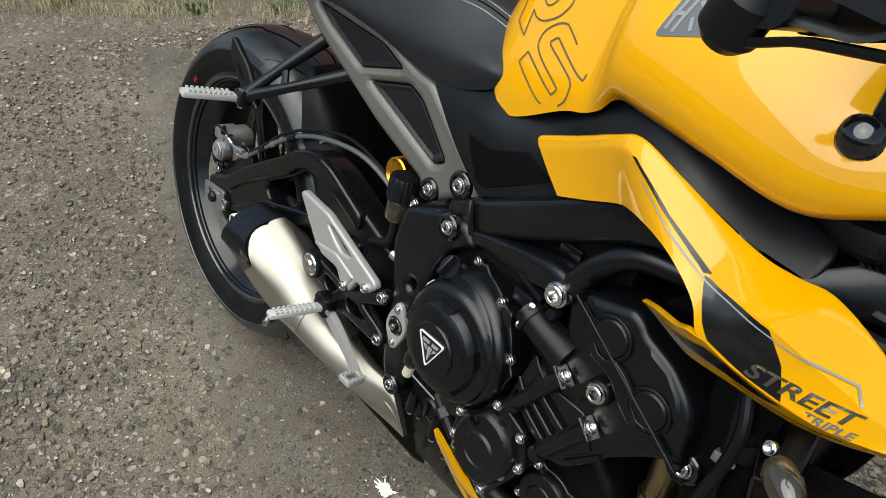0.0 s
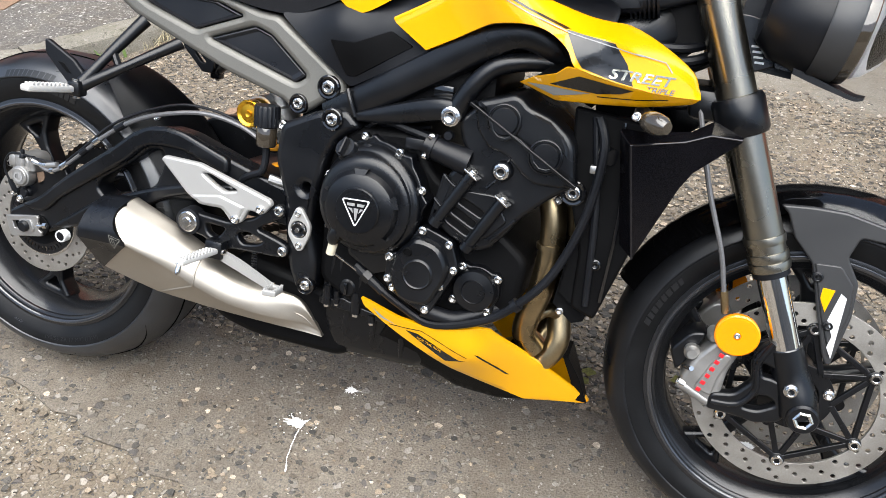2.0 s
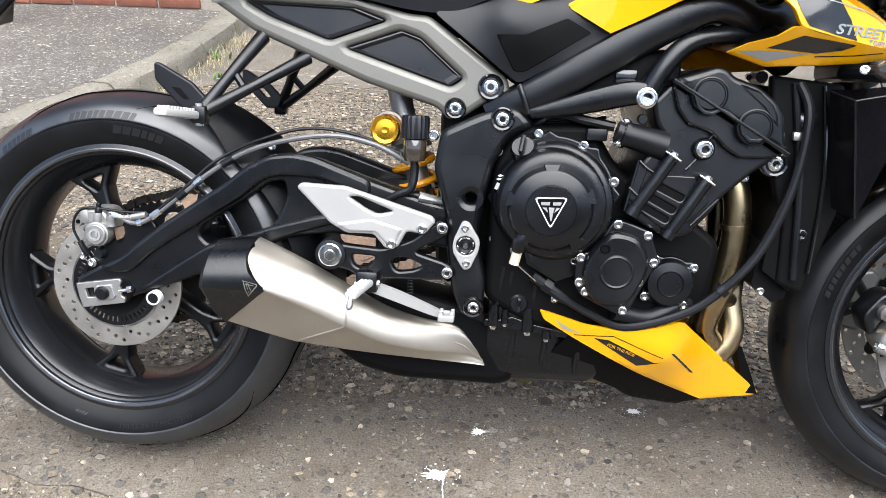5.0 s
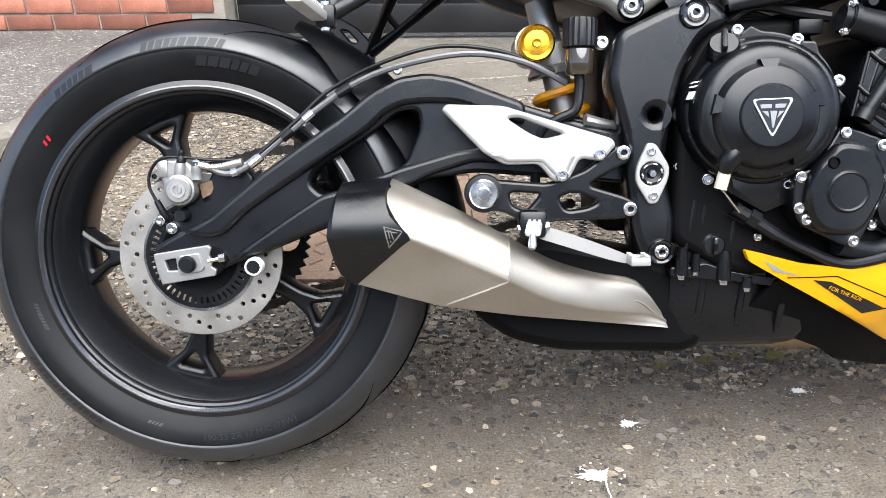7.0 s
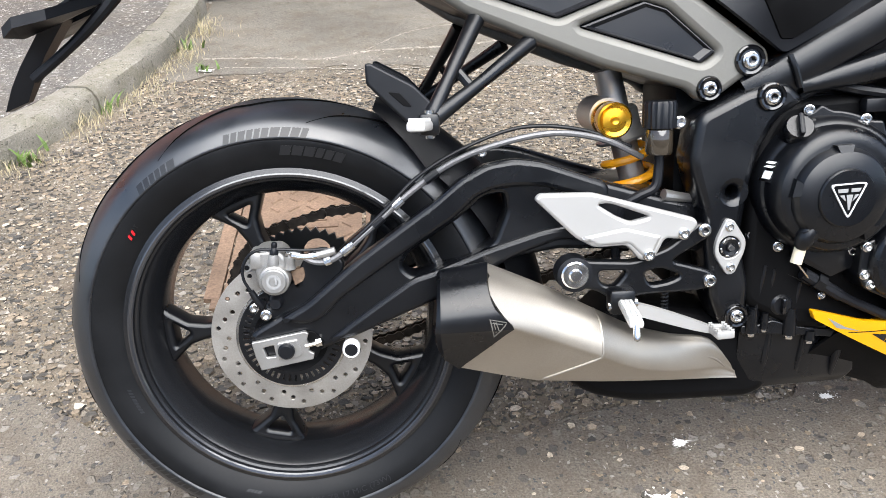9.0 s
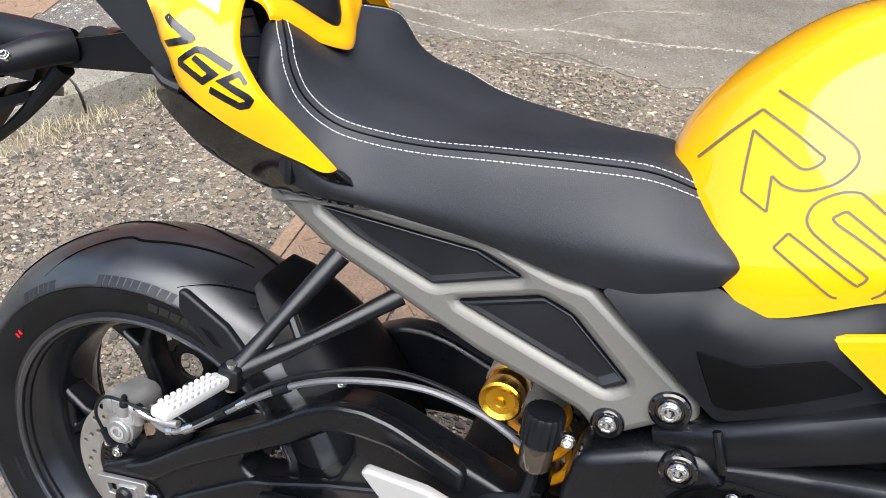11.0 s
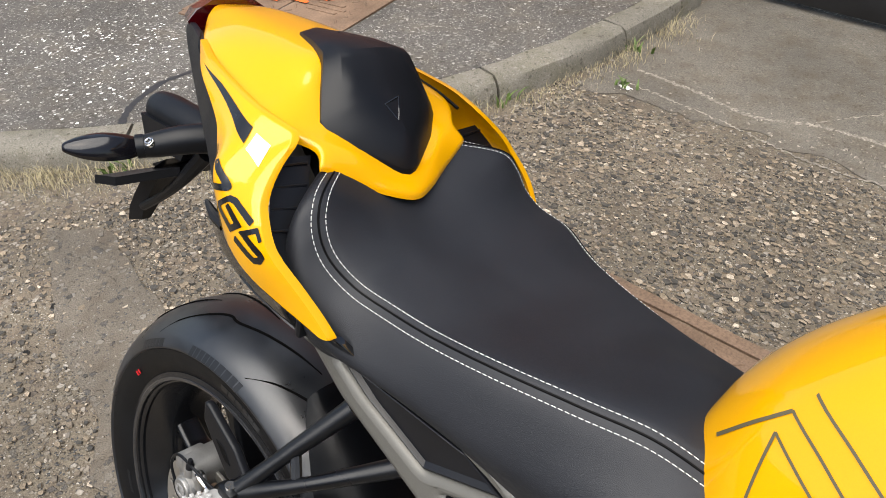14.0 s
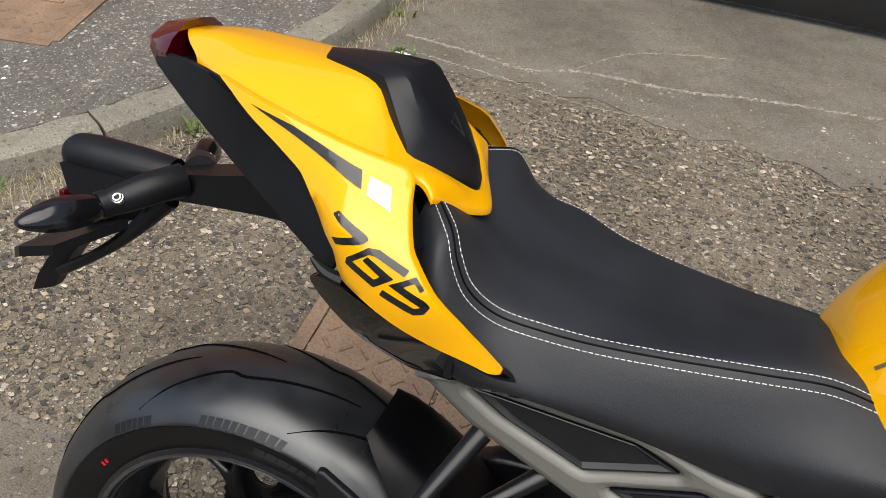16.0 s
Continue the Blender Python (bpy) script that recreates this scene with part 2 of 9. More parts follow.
def box(cx, cy, cz, sx, sy, sz, bev=0.002, m=None):
    bm = bmesh.new()
    bmesh.ops.create_cube(bm, size=1, matrix=Matrix.Translation((cx, cy, cz)) @ Matrix.Diagonal((sx, sy, sz, 1)))
    if bev:
        bmesh.ops.bevel(bm, geom=bm.edges, offset=bev, segments=2, affect="EDGES", profile=0.5)
    if m is not None:
        bm.transform(m)
    return bm


def plane_fit(points):
    """A smooth y over x, z through a few known places (x, y, z)."""
    Q = np.array(points, float)
    xz, y = Q[:, [0, 2]], Q[:, 1]
    n = len(Q)

    def kernel(d2):
        return d2 * np.log(d2 + 1e-12)

    K = kernel(((xz[:, None] - xz[None]) ** 2).sum(-1)) + 1e-4 * np.eye(n)
    A = np.block([[K, np.ones((n, 1)), xz], [np.ones((1, n)), np.zeros((1, 3))], [xz.T, np.zeros((2, 3))]])
    w = np.linalg.solve(A, np.r_[y, 0, 0, 0])

    def at(x, z):
        d2 = ((xz - (x, z)) ** 2).sum(1)
        return float(kernel(d2) @ w[:n] + w[n] + w[n + 1] * x + w[n + 2] * z)

    return at


def dense_fill(loops, size):
    me = fill_mesh(loops, 0, 0)
    bm = bmesh.new()
    bm.from_mesh(me)
    bpy.data.meshes.remove(me)
    bmesh.ops.remove_doubles(bm, verts=bm.verts, dist=1e-5)
    bmesh.ops.triangulate(bm, faces=bm.faces)
    for _ in range(6):
        long = [e for e in bm.edges if e.calc_length() > size]
        if not long:
            break
        bmesh.ops.subdivide_edges(bm, edges=long, cuts=1, use_grid_fill=False)
        bmesh.ops.triangulate(bm, faces=bm.faces)
        bmesh.ops.beautify_fill(bm, faces=bm.faces, edges=bm.edges)
    return bm


def panel(name, outline, points, mat, parent, thick=0.004, rnd=0.006, holes=(), label="", size=0.014, side=1, lip=0.002):
    """A curved body panel: outline in x, z, bent through the given places, with thickness and a turned-in edge."""
    at = plane_fit(points)
    bm = dense_fill([rounded(outline, rnd)] + [rounded(h, 0.004) for h in holes], size)
    for v in bm.verts:
        v.co = (v.co.x, at(v.co.x, v.co.y), v.co.y)
    rim = [e for e in bm.edges if e.is_boundary]
    step = bmesh.ops.extrude_edge_only(bm, edges=rim)
    low = [g for g in step["geom"] if isinstance(g, bmesh.types.BMVert)]
    mid = sum((v.co for v in bm.verts), Vector()) / len(bm.verts)
    for v in low:
        v.co.y += lip
        inward = Vector((v.co.x - mid.x, 0, v.co.z - mid.z)).normalized()
        v.co += inward * lip * 0.6
    rim2 = [g for g in step["geom"] if isinstance(g, bmesh.types.BMEdge)]
    step = bmesh.ops.extrude_edge_only(bm, edges=rim2)
    for v in [g for g in step["geom"] if isinstance(g, bmesh.types.BMVert)]:
        v.co.y += thick
    if side < 0:
        for v in bm.verts:
            v.co.y = -v.co.y
    return part(name, bm, mat, parent, label, angle=50)


def decal(name, loops, target, mat, parent, label="", lift=0.0007, size=0.012, way=(0, 1, 0), rnd=0.0):
    """A thin flat marking laid onto a part: outlines in x, z, dropped along `way` onto the surface of the part."""
    if isinstance(loops, bmesh.types.BMesh):
        bm = loops
    else:
        bm = dense_fill([rounded(l, rnd) if rnd else l for l in loops], size)
        for v in bm.verts:
            v.co = (v.co.x, -1.0, v.co.y)
    tree = tree_of(target)
    d = Vector(way).normalized()
    for v in bm.verts:
        hit, nor, _, _ = tree.ray_cast(v.co - d * 0.5, d)
        if hit is None:
            near, nor, _, _ = tree.find_nearest(Vector((v.co.x, target_mid[target.name].y, v.co.z)))
            hit = near
        if nor.dot(d) > 0:
            nor = -nor
        v.co = hit + nor * lift
    return part(name, bm, mat, parent, label, angle=80)


trees, target_mid = {}, {}


def tree_of(ob):
    if ob.name not in trees:
        from mathutils.bvhtree import BVHTree
        me = ob.data
        trees[ob.name] = BVHTree.FromPolygons([v.co for v in me.vertices], [tuple(p.vertices) for p in me.polygons])
        target_mid[ob.name] = sum((v.co for v in me.vertices), Vector()) / len(me.vertices)
    return trees[ob.name]


def text_bm(words, size, at, right, up, y=-1.0, detail=0.012, bold=0.0):
    """Letters in x, z: `at` is the start of the base line, right and up the directions of reading and of height."""
    cu = bpy.data.curves.new("words", "FONT")
    cu.body, cu.size, cu.resolution_u, cu.offset = words, size, 3, bold
    ob = bpy.data.objects.new("words", cu)
    me = bpy.data.meshes.new_from_object(ob)
    bpy.data.objects.remove(ob)
    bpy.data.curves.remove(cu)
    bm = bmesh.new()
    bm.from_mesh(me)
    bpy.data.meshes.remove(me)
    bmesh.ops.remove_doubles(bm, verts=bm.verts, dist=1e-6)
    for v in bm.verts:
        a, b = v.co.x, v.co.y
        v.co = (at[0] + right[0] * a + up[0] * b, y, at[1] + right[1] * a + up[1] * b)
    bmesh.ops.triangulate(bm, faces=bm.faces)
    for _ in range(2):
        long = [e for e in bm.edges if e.calc_length() > detail]
        if long:
            bmesh.ops.subdivide_edges(bm, edges=long, cuts=1)
            bmesh.ops.triangulate(bm, faces=bm.faces)
    return bm


bolt_meshes = {}


def bolt(x, y, z, r, parent, mat=None, axis=(0, -1, 0), name="bolt", height=0.5):
    """A flanged socket bolt, its head towards the given axis."""
    mat = mat or SILVER
    key = (mat.name, height)
    if key not in bolt_meshes:
        h = height
        prof = [(0.0, -h * 0.5), (0.42, -h * 0.5), (0.46, h * 0.9), (0.54, h), (0.74, h), (0.84, h * 0.8), (0.86, h * 0.25), (1.0, h * 0.16), (1.04, 0.0), (1.0, -0.8), (0.0, -0.8)]
        bolt_meshes[key] = mesh_of(revolve(prof, (0, 0, 0), (0, 0, 1), 14), mat)
    ob = new(name, bolt_meshes[key])
    ob.parent = parent
    ob.matrix_basis = Matrix.Translation((x, y, z)) @ Vector(axis).to_track_quat("Z", "Y").to_matrix().to_4x4() @ Matrix.Diagonal((r, r, r, 1))
    return ob


def frame_bolt(x, y, z, r, parent):
    """A large frame bolt in its dark recess: silver flange, lobed drive ring and socket."""
    cup = part("bolt_recess", revolve([(0.0, 0.0005), (r * 1.12, 0.0005), (r * 1.20, 0.0030), (r * 1.48, 0.0036), (r * 1.66, 0.0020), (r * 1.72, 0.0), (r * 1.72, -0.008)], (x, y, z), seg=32), BLACK_GLOSS, parent, "black recess round the bolt")
    bolt(x, y - 0.002, z, r * 0.92, parent)
    for k in range(6):
        a = 2 * math.pi * k / 6
        part("drive_lobe", box(x + r * 0.62 * math.cos(a), y - 0.0055, z + r * 0.62 * math.sin(a), r * 0.26, 0.003, r * 0.26, r * 0.06), SILVER, cup)


def ring_text(words, center, radius, height, start, wall, mat, parent, inward=False, depth=0.0009, stretch=1.0):
    """Raised letters round a tyre wall: start is the angle of the first letter; inward sets their feet to the rim's outer side."""
    bm = text_bm(words, height * 1.35, (0, 0), (stretch, 0), (0, 1))
    for v in bm.verts:
        a, b = v.co.x, v.co.z
        r = radius + (height - b if inward else b)
        ang = start + (a / radius if inward else -a / radius)
        v.co = (center[0] + r * math.cos(ang), wall(r) - depth, center[2] + r * math.sin(ang))
    return part("raised_lettering", bm, mat, parent)


def stroke(pts, w, closed=False):
    """A line of even width as one outline in the plane."""
    P = [Vector(p) for p in pts]
    left, right = [], []
    for i, p in enumerate(P):
        a = P[max(i - 1, 0)]
        b = P[min(i + 1, len(P) - 1)]
        d = (b - a).normalized()
        n = Vector((-d.y, d.x))
        left.append(tuple(p + n * w / 2))
        right.append(tuple(p - n * w / 2))
    return left + right[::-1]


# ---- ground, kerbs, pavement, walls ----
def stony(name, base, light, dark, scale, bump, stones=0.5, dirt=(0.16, 0.12, 0.08), dirt_amount=0.35, rough=0.85):
    """Worn asphalt or concrete: stones of two sizes in a binder, with stains and dirt."""
    m = bpy.data.materials.new(name)
    m.use_nodes = True
    nt = m.node_tree
    b = nt.nodes["Principled BSDF"]
    b.inputs["Roughness"].default_value, b.inputs["Specular IOR Level"].default_value = rough, 0.3
    tc = nt.nodes.new("ShaderNodeTexCoord")

    def node(kind, **kw):
        n = nt.nodes.new(kind)
        for k, v in kw.items():
            n.inputs[k].default_value = v
        return n

    v1 = node("ShaderNodeTexVoronoi", Scale=scale)
    v2 = node("ShaderNodeTexVoronoi", Scale=scale * 2.7)
    n1 = node("ShaderNodeTexNoise", Scale=2.2, Detail=6.0)
    n2 = node("ShaderNodeTexNoise", Scale=260.0, Detail=4.0)
    n3 = node("ShaderNodeTexNoise", Scale=9.0, Detail=8.0, Roughness=0.65)
    warp = node("ShaderNodeTexNoise", Scale=70.0, Detail=3.0)
    nt.links.new(tc.outputs["Object"], warp.inputs["Vector"])
    shift, moved = nt.nodes.new("ShaderNodeVectorMath"), nt.nodes.new("ShaderNodeVectorMath")
    shift.operation, moved.operation = "SCALE", "ADD"
    shift.inputs["Scale"].default_value = 0.9 / scale
    nt.links.new(warp.outputs["Color"], shift.inputs[0])
    nt.links.new(shift.outputs[0], moved.inputs[0])
    nt.links.new(tc.outputs["Object"], moved.inputs[1])
    for n in (n1, n2, n3):
        nt.links.new(tc.outputs["Object"], n.inputs["Vector"])
    for n in (v1, v2):
        nt.links.new(moved.outputs[0], n.inputs["Vector"])

    def ramp(src, stops):
        r = nt.nodes.new("ShaderNodeValToRGB")
        r.color_ramp.elements.remove(r.color_ramp.elements[0])
        for i, (p, c) in enumerate(stops):
            e = r.color_ramp.elements.new(p) if i else r.color_ramp.elements[0]
            e.position, e.color = p, (*c, 1)
        nt.links.new(src, r.inputs[0])
        return r.outputs[0]

    def mix(fac, a, c, kind="MIX"):
        x = nt.nodes.new("ShaderNodeMix")
        x.data_type, x.blend_type = "RGBA", kind
        if isinstance(fac, float):
            x.inputs["Factor"].default_value = fac
        else:
            nt.links.new(fac, x.inputs["Factor"])
        for sock, val in ((x.inputs[6], a), (x.inputs[7], c)):
            if isinstance(val, tuple):
                sock.default_value = (*val, 1)
            else:
                nt.links.new(val, sock)
        return x.outputs[2]

    # stones: some cells of each size show as flakes of slate or cream in the binder
    sep1, sep2 = nt.nodes.new("ShaderNodeSeparateColor"), nt.nodes.new("ShaderNodeSeparateColor")
    nt.links.new(v1.outputs["Color"], sep1.inputs[0])
    nt.links.new(v2.outputs["Color"], sep2.inputs[0])
    mid = tuple(0.6 * p + 0.4 * q for p, q in zip(base, light))
    pick = [(0.0, dark), (0.30, dark), (0.36, base), (0.58, base), (0.64, mid), (0.86, mid), (0.90, light), (1.0, light)]

    def flakes(sep, dist, share, reach):
        kept = ramp(sep.outputs[1], [(1 - share - 0.02, (0, 0, 0)), (1 - share, (1, 1, 1))])
        shape = ramp(dist, [(0.0, (1, 1, 1)), (reach, (1, 1, 1)), (reach + 0.08, (0, 0, 0))])
        return mix(1.0, kept, shape, "MULTIPLY"), ramp(sep.outputs[0], pick)

    fine = ramp(n2.outputs[0], [(0.25, tuple(c * 0.6 for c in base)), (0.5, base), (0.75, tuple(c * 1.45 for c in base))])
    m2, c2 = flakes(sep2, v2.outputs["Distance"], stones * 0.75, 0.38)
    m1, c1 = flakes(sep1, v1.outputs["Distance"], stones * 0.62, 0.42)
    crowd = ramp(n3.outputs[0], [(0.35, (0.25, 0.25, 0.25)), (0.6, (1, 1, 1))])
    col = mix(mix(1.0, m1, crowd, "MULTIPLY"), mix(m2, fine, c2), c1)
    dirt_mask = ramp(n3.outputs[0], [(0.45, (0, 0, 0)), (0.72, (dirt_amount,) * 3)])
    col = mix(dirt_mask, col, dirt)
    big = ramp(n1.outputs[0], [(0.3, (0.72, 0.72, 0.72)), (0.7, (1.2, 1.2, 1.2))])
    col = mix(1.0, col, big, "MULTIPLY")
    nt.links.new(col, b.inputs["Base Color"])
    h = mix(1.0, mix(1.0, m1, mix(0.5, (0.0, 0.0, 0.0), m2), "ADD"), n2.outputs[0], "ADD")
    bp = node("ShaderNodeBump", Strength=bump, Distance=0.004)
    nt.links.new(h, bp.inputs["Height"])
    nt.links.new(bp.outputs[0], b.inputs["Normal"])
    return m


ROAD = stony("coarse_worn_asphalt", (0.156, 0.131, 0.098), (0.45, 0.412, 0.355), (0.062, 0.064, 0.067), 58, 1.0, 0.9, (0.135, 0.100, 0.072), 0.7)
PATCH = stony("smooth_dark_asphalt", (0.142, 0.123, 0.099), (0.30, 0.28, 0.25), (0.070, 0.070, 0.071), 52, 0.9, 0.42, (0.085, 0.066, 0.048), 0.75)
PAVING = stony("pavement_asphalt", (0.105, 0.098, 0.089), (0.50, 0.48, 0.45), (0.05, 0.048, 0.045), 70, 0.7, 0.75, (0.17, 0.14, 0.10), 0.35)
CONCRETE = stony("worn_concrete", (0.148, 0.133, 0.112), (0.25, 0.225, 0.19), (0.085, 0.076, 0.064), 110, 0.6, 0.7, (0.11, 0.088, 0.06), 0.7)
KERB = stony("weathered_kerb_stone", (0.20, 0.185, 0.155), (0.32, 0.30, 0.26), (0.085, 0.079, 0.062), 70, 0.6, 0.4, (0.10, 0.09, 0.05), 0.6)
MORTAR = stony("mortar", (0.30, 0.27, 0.23), (0.42, 0.39, 0.34), (0.18, 0.16, 0.13), 160, 0.5, 0.5)
STONE = material("loose_grit", (0.23, 0.20, 0.165), 0.9, grain=0.3, grain_size=120, stain=0.3, stain_size=40)
RUST = material("rusted_iron", (0.180, 0.118, 0.078), 0.75, 0.15, grain=0.25, grain_size=160, bump=0.6, bump_size=300, stain=0.3, stain_size=7)
DROPPING = material("dried_white_droppings", (0.78, 0.77, 0.73), 0.8, grain=0.1, grain_size=200, bump=0.3, bump_size=300)
DOOR_BLACK = material("black_door_paint", (0.012, 0.012, 0.013), 0.45, grain=0.1, grain_size=60, stain=0.3, stain_size=3)
SPRAY = material("orange_spray_paint", (0.80, 0.14, 0.02), 0.7, grain=0.2, grain_size=90)
LEAF = material("weed_leaf", (0.085, 0.135, 0.028), 0.6, grain=0.25, grain_size=60)
STRAW = material("dry_grass", (0.38, 0.325, 0.20), 0.85, grain=0.3, grain_size=50)
MOSS = material("moss", (0.10, 0.095, 0.02), 0.95, grain=0.35, grain_size=200, bump=0.8, bump_size=250)


def vary_by_object(mat, low, high):
    """Let the colour differ a little from piece to piece."""
    nt = mat.node_tree
    b = nt.nodes["Principled BSDF"]
    src = b.inputs["Base Color"].links[0].from_socket
    info, rng, mul = nt.nodes.new("ShaderNodeObjectInfo"), nt.nodes.new("ShaderNodeMapRange"), nt.nodes.new("ShaderNodeVectorMath")
    mul.operation = "SCALE"
    rng.inputs["To Min"].default_value, rng.inputs["To Max"].default_value = low, high
    nt.links.new(info.outputs["Random"], rng.inputs[0])
    nt.links.new(src, mul.inputs[0])
    nt.links.new(rng.outputs[0], mul.inputs["Scale"])
    nt.links.new(mul.outputs[0], b.inputs["Base Color"])


def flat_poly(loop, z, size=0.25, rough=0.0):
    bm = dense_fill([loop], size)
    for v in bm.verts:
        v.co = (v.co.x, v.co.y, z + (noise.noise((v.co.x * 3, v.co.y * 3, 0)) * rough))
    return bm


def slab(name, loop, z0, z1, mat, label, size=0.2, rough=0.004):
    bm = flat_poly(loop, z1, size, rough)
    rim = [e for e in bm.edges if e.is_boundary]
    step = bmesh.ops.extrude_edge_only(bm, edges=rim)
    for v in [g for g in step["geom"] if isinstance(g, bmesh.types.BMVert)]:
        v.co.z = z0
    ob = part(name, bm, mat, None, label)
    return tagged(ob, label, "ground", kind="structure")


# one sheet to the horizon, finer near the machine
ticks = sorted({round(v, 3) for v in (*np.arange(-3, 4.01, 0.1), *np.geomspace(4.2, 600, 14), *(-np.geomspace(3.2, 600, 14)))})
gv = [(x, y, noise.noise((x * 2.5, y * 2.5, 1)) * 0.003 - 0.002 if abs(x) < 4 and abs(y) < 4 else -0.002) for y in ticks for x in ticks]
nn = len(ticks)
ground = part("ground", from_lists(gv, [(j * nn + i, j * nn + i + 1, (j + 1) * nn + i + 1, (j + 1) * nn + i) for j in range(nn - 1) for i in range(nn - 1)]), ROAD)
tagged(ground, "coarse worn grey-brown asphalt road with grit", "ground", kind="structure")


def wavy(line, amount, step=0.06, seed=0):
    P = np.array(line, float)
    out = []
    for a, b in zip(P[:-1], P[1:]):
        k = max(int(np.linalg.norm(b - a) / step), 1)
        for s in range(k):
            p = a + (b - a) * s / k
            out.append((p[0] + noise.noise((p[0] * 9, p[1] * 9, seed)) * amount, p[1] + noise.noise((p[0] * 9, p[1] * 9, seed + 5)) * amount))
    return out + [tuple(P[-1])]


# darker relaid strip under the machine
near_edge = [(3.4, -0.62), (1.6, -0.50), (0.33, -0.23), (-0.09, -0.13), (-0.50, 0.0), (-0.96, 0.13), (-1.38, 0.30)]
strip_far = [(-1.38, 0.30), (-1.25, 0.42), (-0.62, 0.30), (-0.28, 0.16), (0.33, 0.145), (0.79, 0.168), (1.18, 0.192), (1.7, 0.26), (3.4, 0.50)]
slab("asphalt_patch", wavy(near_edge[:-1], 0.05, seed=3) + wavy(strip_far, 0.05, seed=7), -0.02, 0.0035, PATCH, "smoother darker strip of relaid asphalt", 0.12, 0.0025)

# kerb line: along the road, then turning in beside the concrete drive
KERB_H = 0.085
kerb_path = spline([(-3.2, -1.15), (-2.1, 0.0), (-1.26, 0.87), (-0.98, 1.30), (-0.80, 1.75), (-0.70, 2.25), (-0.68, 2.82)], 10)


def along(path, s):
    seg = np.linalg.norm(np.diff(path, axis=0), axis=1)
    cum = np.r_[0, np.cumsum(seg)]
    s = min(max(s, 0), cum[-1])
    i = min(np.searchsorted(cum, s, "right") - 1, len(seg) - 1)
    d = (path[i + 1] - path[i]) / seg[i]
    return path[i] + d * (s - cum[i]), d


def kerb_stone(path, s0, s1, side, parent, rng, width=0.13):
    rings = []
    for k in range(9):
        s = s0 + (s1 - s0) * k / 8
        p, d = along(path, s)
        n = np.array([-d[1], d[0]]) * side
        j = [rng.uniform(-0.004, 0.004) for _ in range(4)]
        prof = [(0.0, -0.05), (0.004 + j[0], KERB_H * 0.55), (0.014 + j[1], KERB_H - 0.012), (0.034, KERB_H + j[2]), (width - 0.01, KERB_H + j[3]), (width, -0.05)]
        rings.append([(p[0] + n[0] * a, p[1] + n[1] * a, h) for a, h in prof])
    ob = part("kerb_stone", loft(rings), KERB, parent)
    return ob


rng = random.Random(4)
kerb_left = tagged(part("kerb_left", box(-2.4, 0.2, -0.06, 0.1, 0.1, 0.04, 0), KERB), "weathered stone kerb with moss and weeds", "kerb", kind="structure")
length = np.linalg.norm(np.diff(kerb_path, axis=0), axis=1).sum()
s = 0.0
while s < length - 0.1:
    e = min(s + 0.62, length)
    kerb_stone(kerb_path, s + 0.005, e - 0.005, 1, kerb_left, rng)
    s = e
back = [tuple(p + np.array([-d[1], d[0]]) * 0.125) for p, d in (along(kerb_path, s) for s in np.linspace(0, length, 40))]
pavement_left = slab("pavement_left", [(-9, -7.5)] + back + [(-0.80, 2.84), (-9, 2.84)], -0.05, KERB_H - 0.004, PAVING, "asphalt pavement with scattered pale chippings")
kerb_path_r = spline([(2.33, 2.82), (2.34, 2.2), (2.36, 1.75), (2.5, 1.35), (2.9, 1.05), (5.0, 1.0)], 10)
kerb_right = tagged(part("kerb_right", box(3.4, 1.2, -0.06, 0.1, 0.1, 0.04, 0), KERB), "weathered stone kerb beside the drive", "kerb", kind="structure")
length_r = np.linalg.norm(np.diff(kerb_path_r, axis=0), axis=1).sum()
s = 0.0
while s < length_r - 0.1:
    e = min(s + 0.62, length_r)
    kerb_stone(kerb_path_r, s + 0.005, e - 0.005, 1, kerb_right, rng)
    s = e
back_r = [tuple(p + np.array([-d[1], d[0]]) * 0.125) for p, d in (along(kerb_path_r, s) for s in np.linspace(0, length_r, 40))]
pavement_right = slab("pavement_right", [(2.44, 2.84)] + back_r[1:] + [(9, 1.1), (9, 2.84)], -0.05, KERB_H - 0.004, PAVING, "asphalt pavement beyond the drive")
# concrete drive up to the door
drive = slab("concrete_drive", wavy([(-0.66, 1.92), (-0.3, 2.0), (0.1, 2.03), (0.9, 1.9), (1.7, 1.85), (2.33, 1.8)], 0.09, step=0.02, seed=11) + [(2.34, 3.05), (-0.68, 3.05)], -0.05, 0.0015, CONCRETE, "worn pale concrete drive with a pitted edge")

# walls
WALL_Y = 2.84
BRICK = material("old_red_brick", (0.30, 0.115, 0.075), 0.85, grain=0.18, grain_size=140, bump=0.7, bump_size=220, stain=0.25, stain_size=14)
vary_by_object(BRICK, 0.6, 1.35)
BRICK_FAR = material("old_red_brickwork", (0.30, 0.115, 0.075), 0.85, grain=0.18, grain_size=140, bump=0.7, bump_size=220, stain=0.3, stain_size=9)
brick_mesh = mesh_of(box(0, 0, 0, 0.215, 0.10, 0.065, 0.004), BRICK)
brick_half = mesh_of(box(0, 0, 0, 0.102, 0.10, 0.065, 0.004), BRICK)


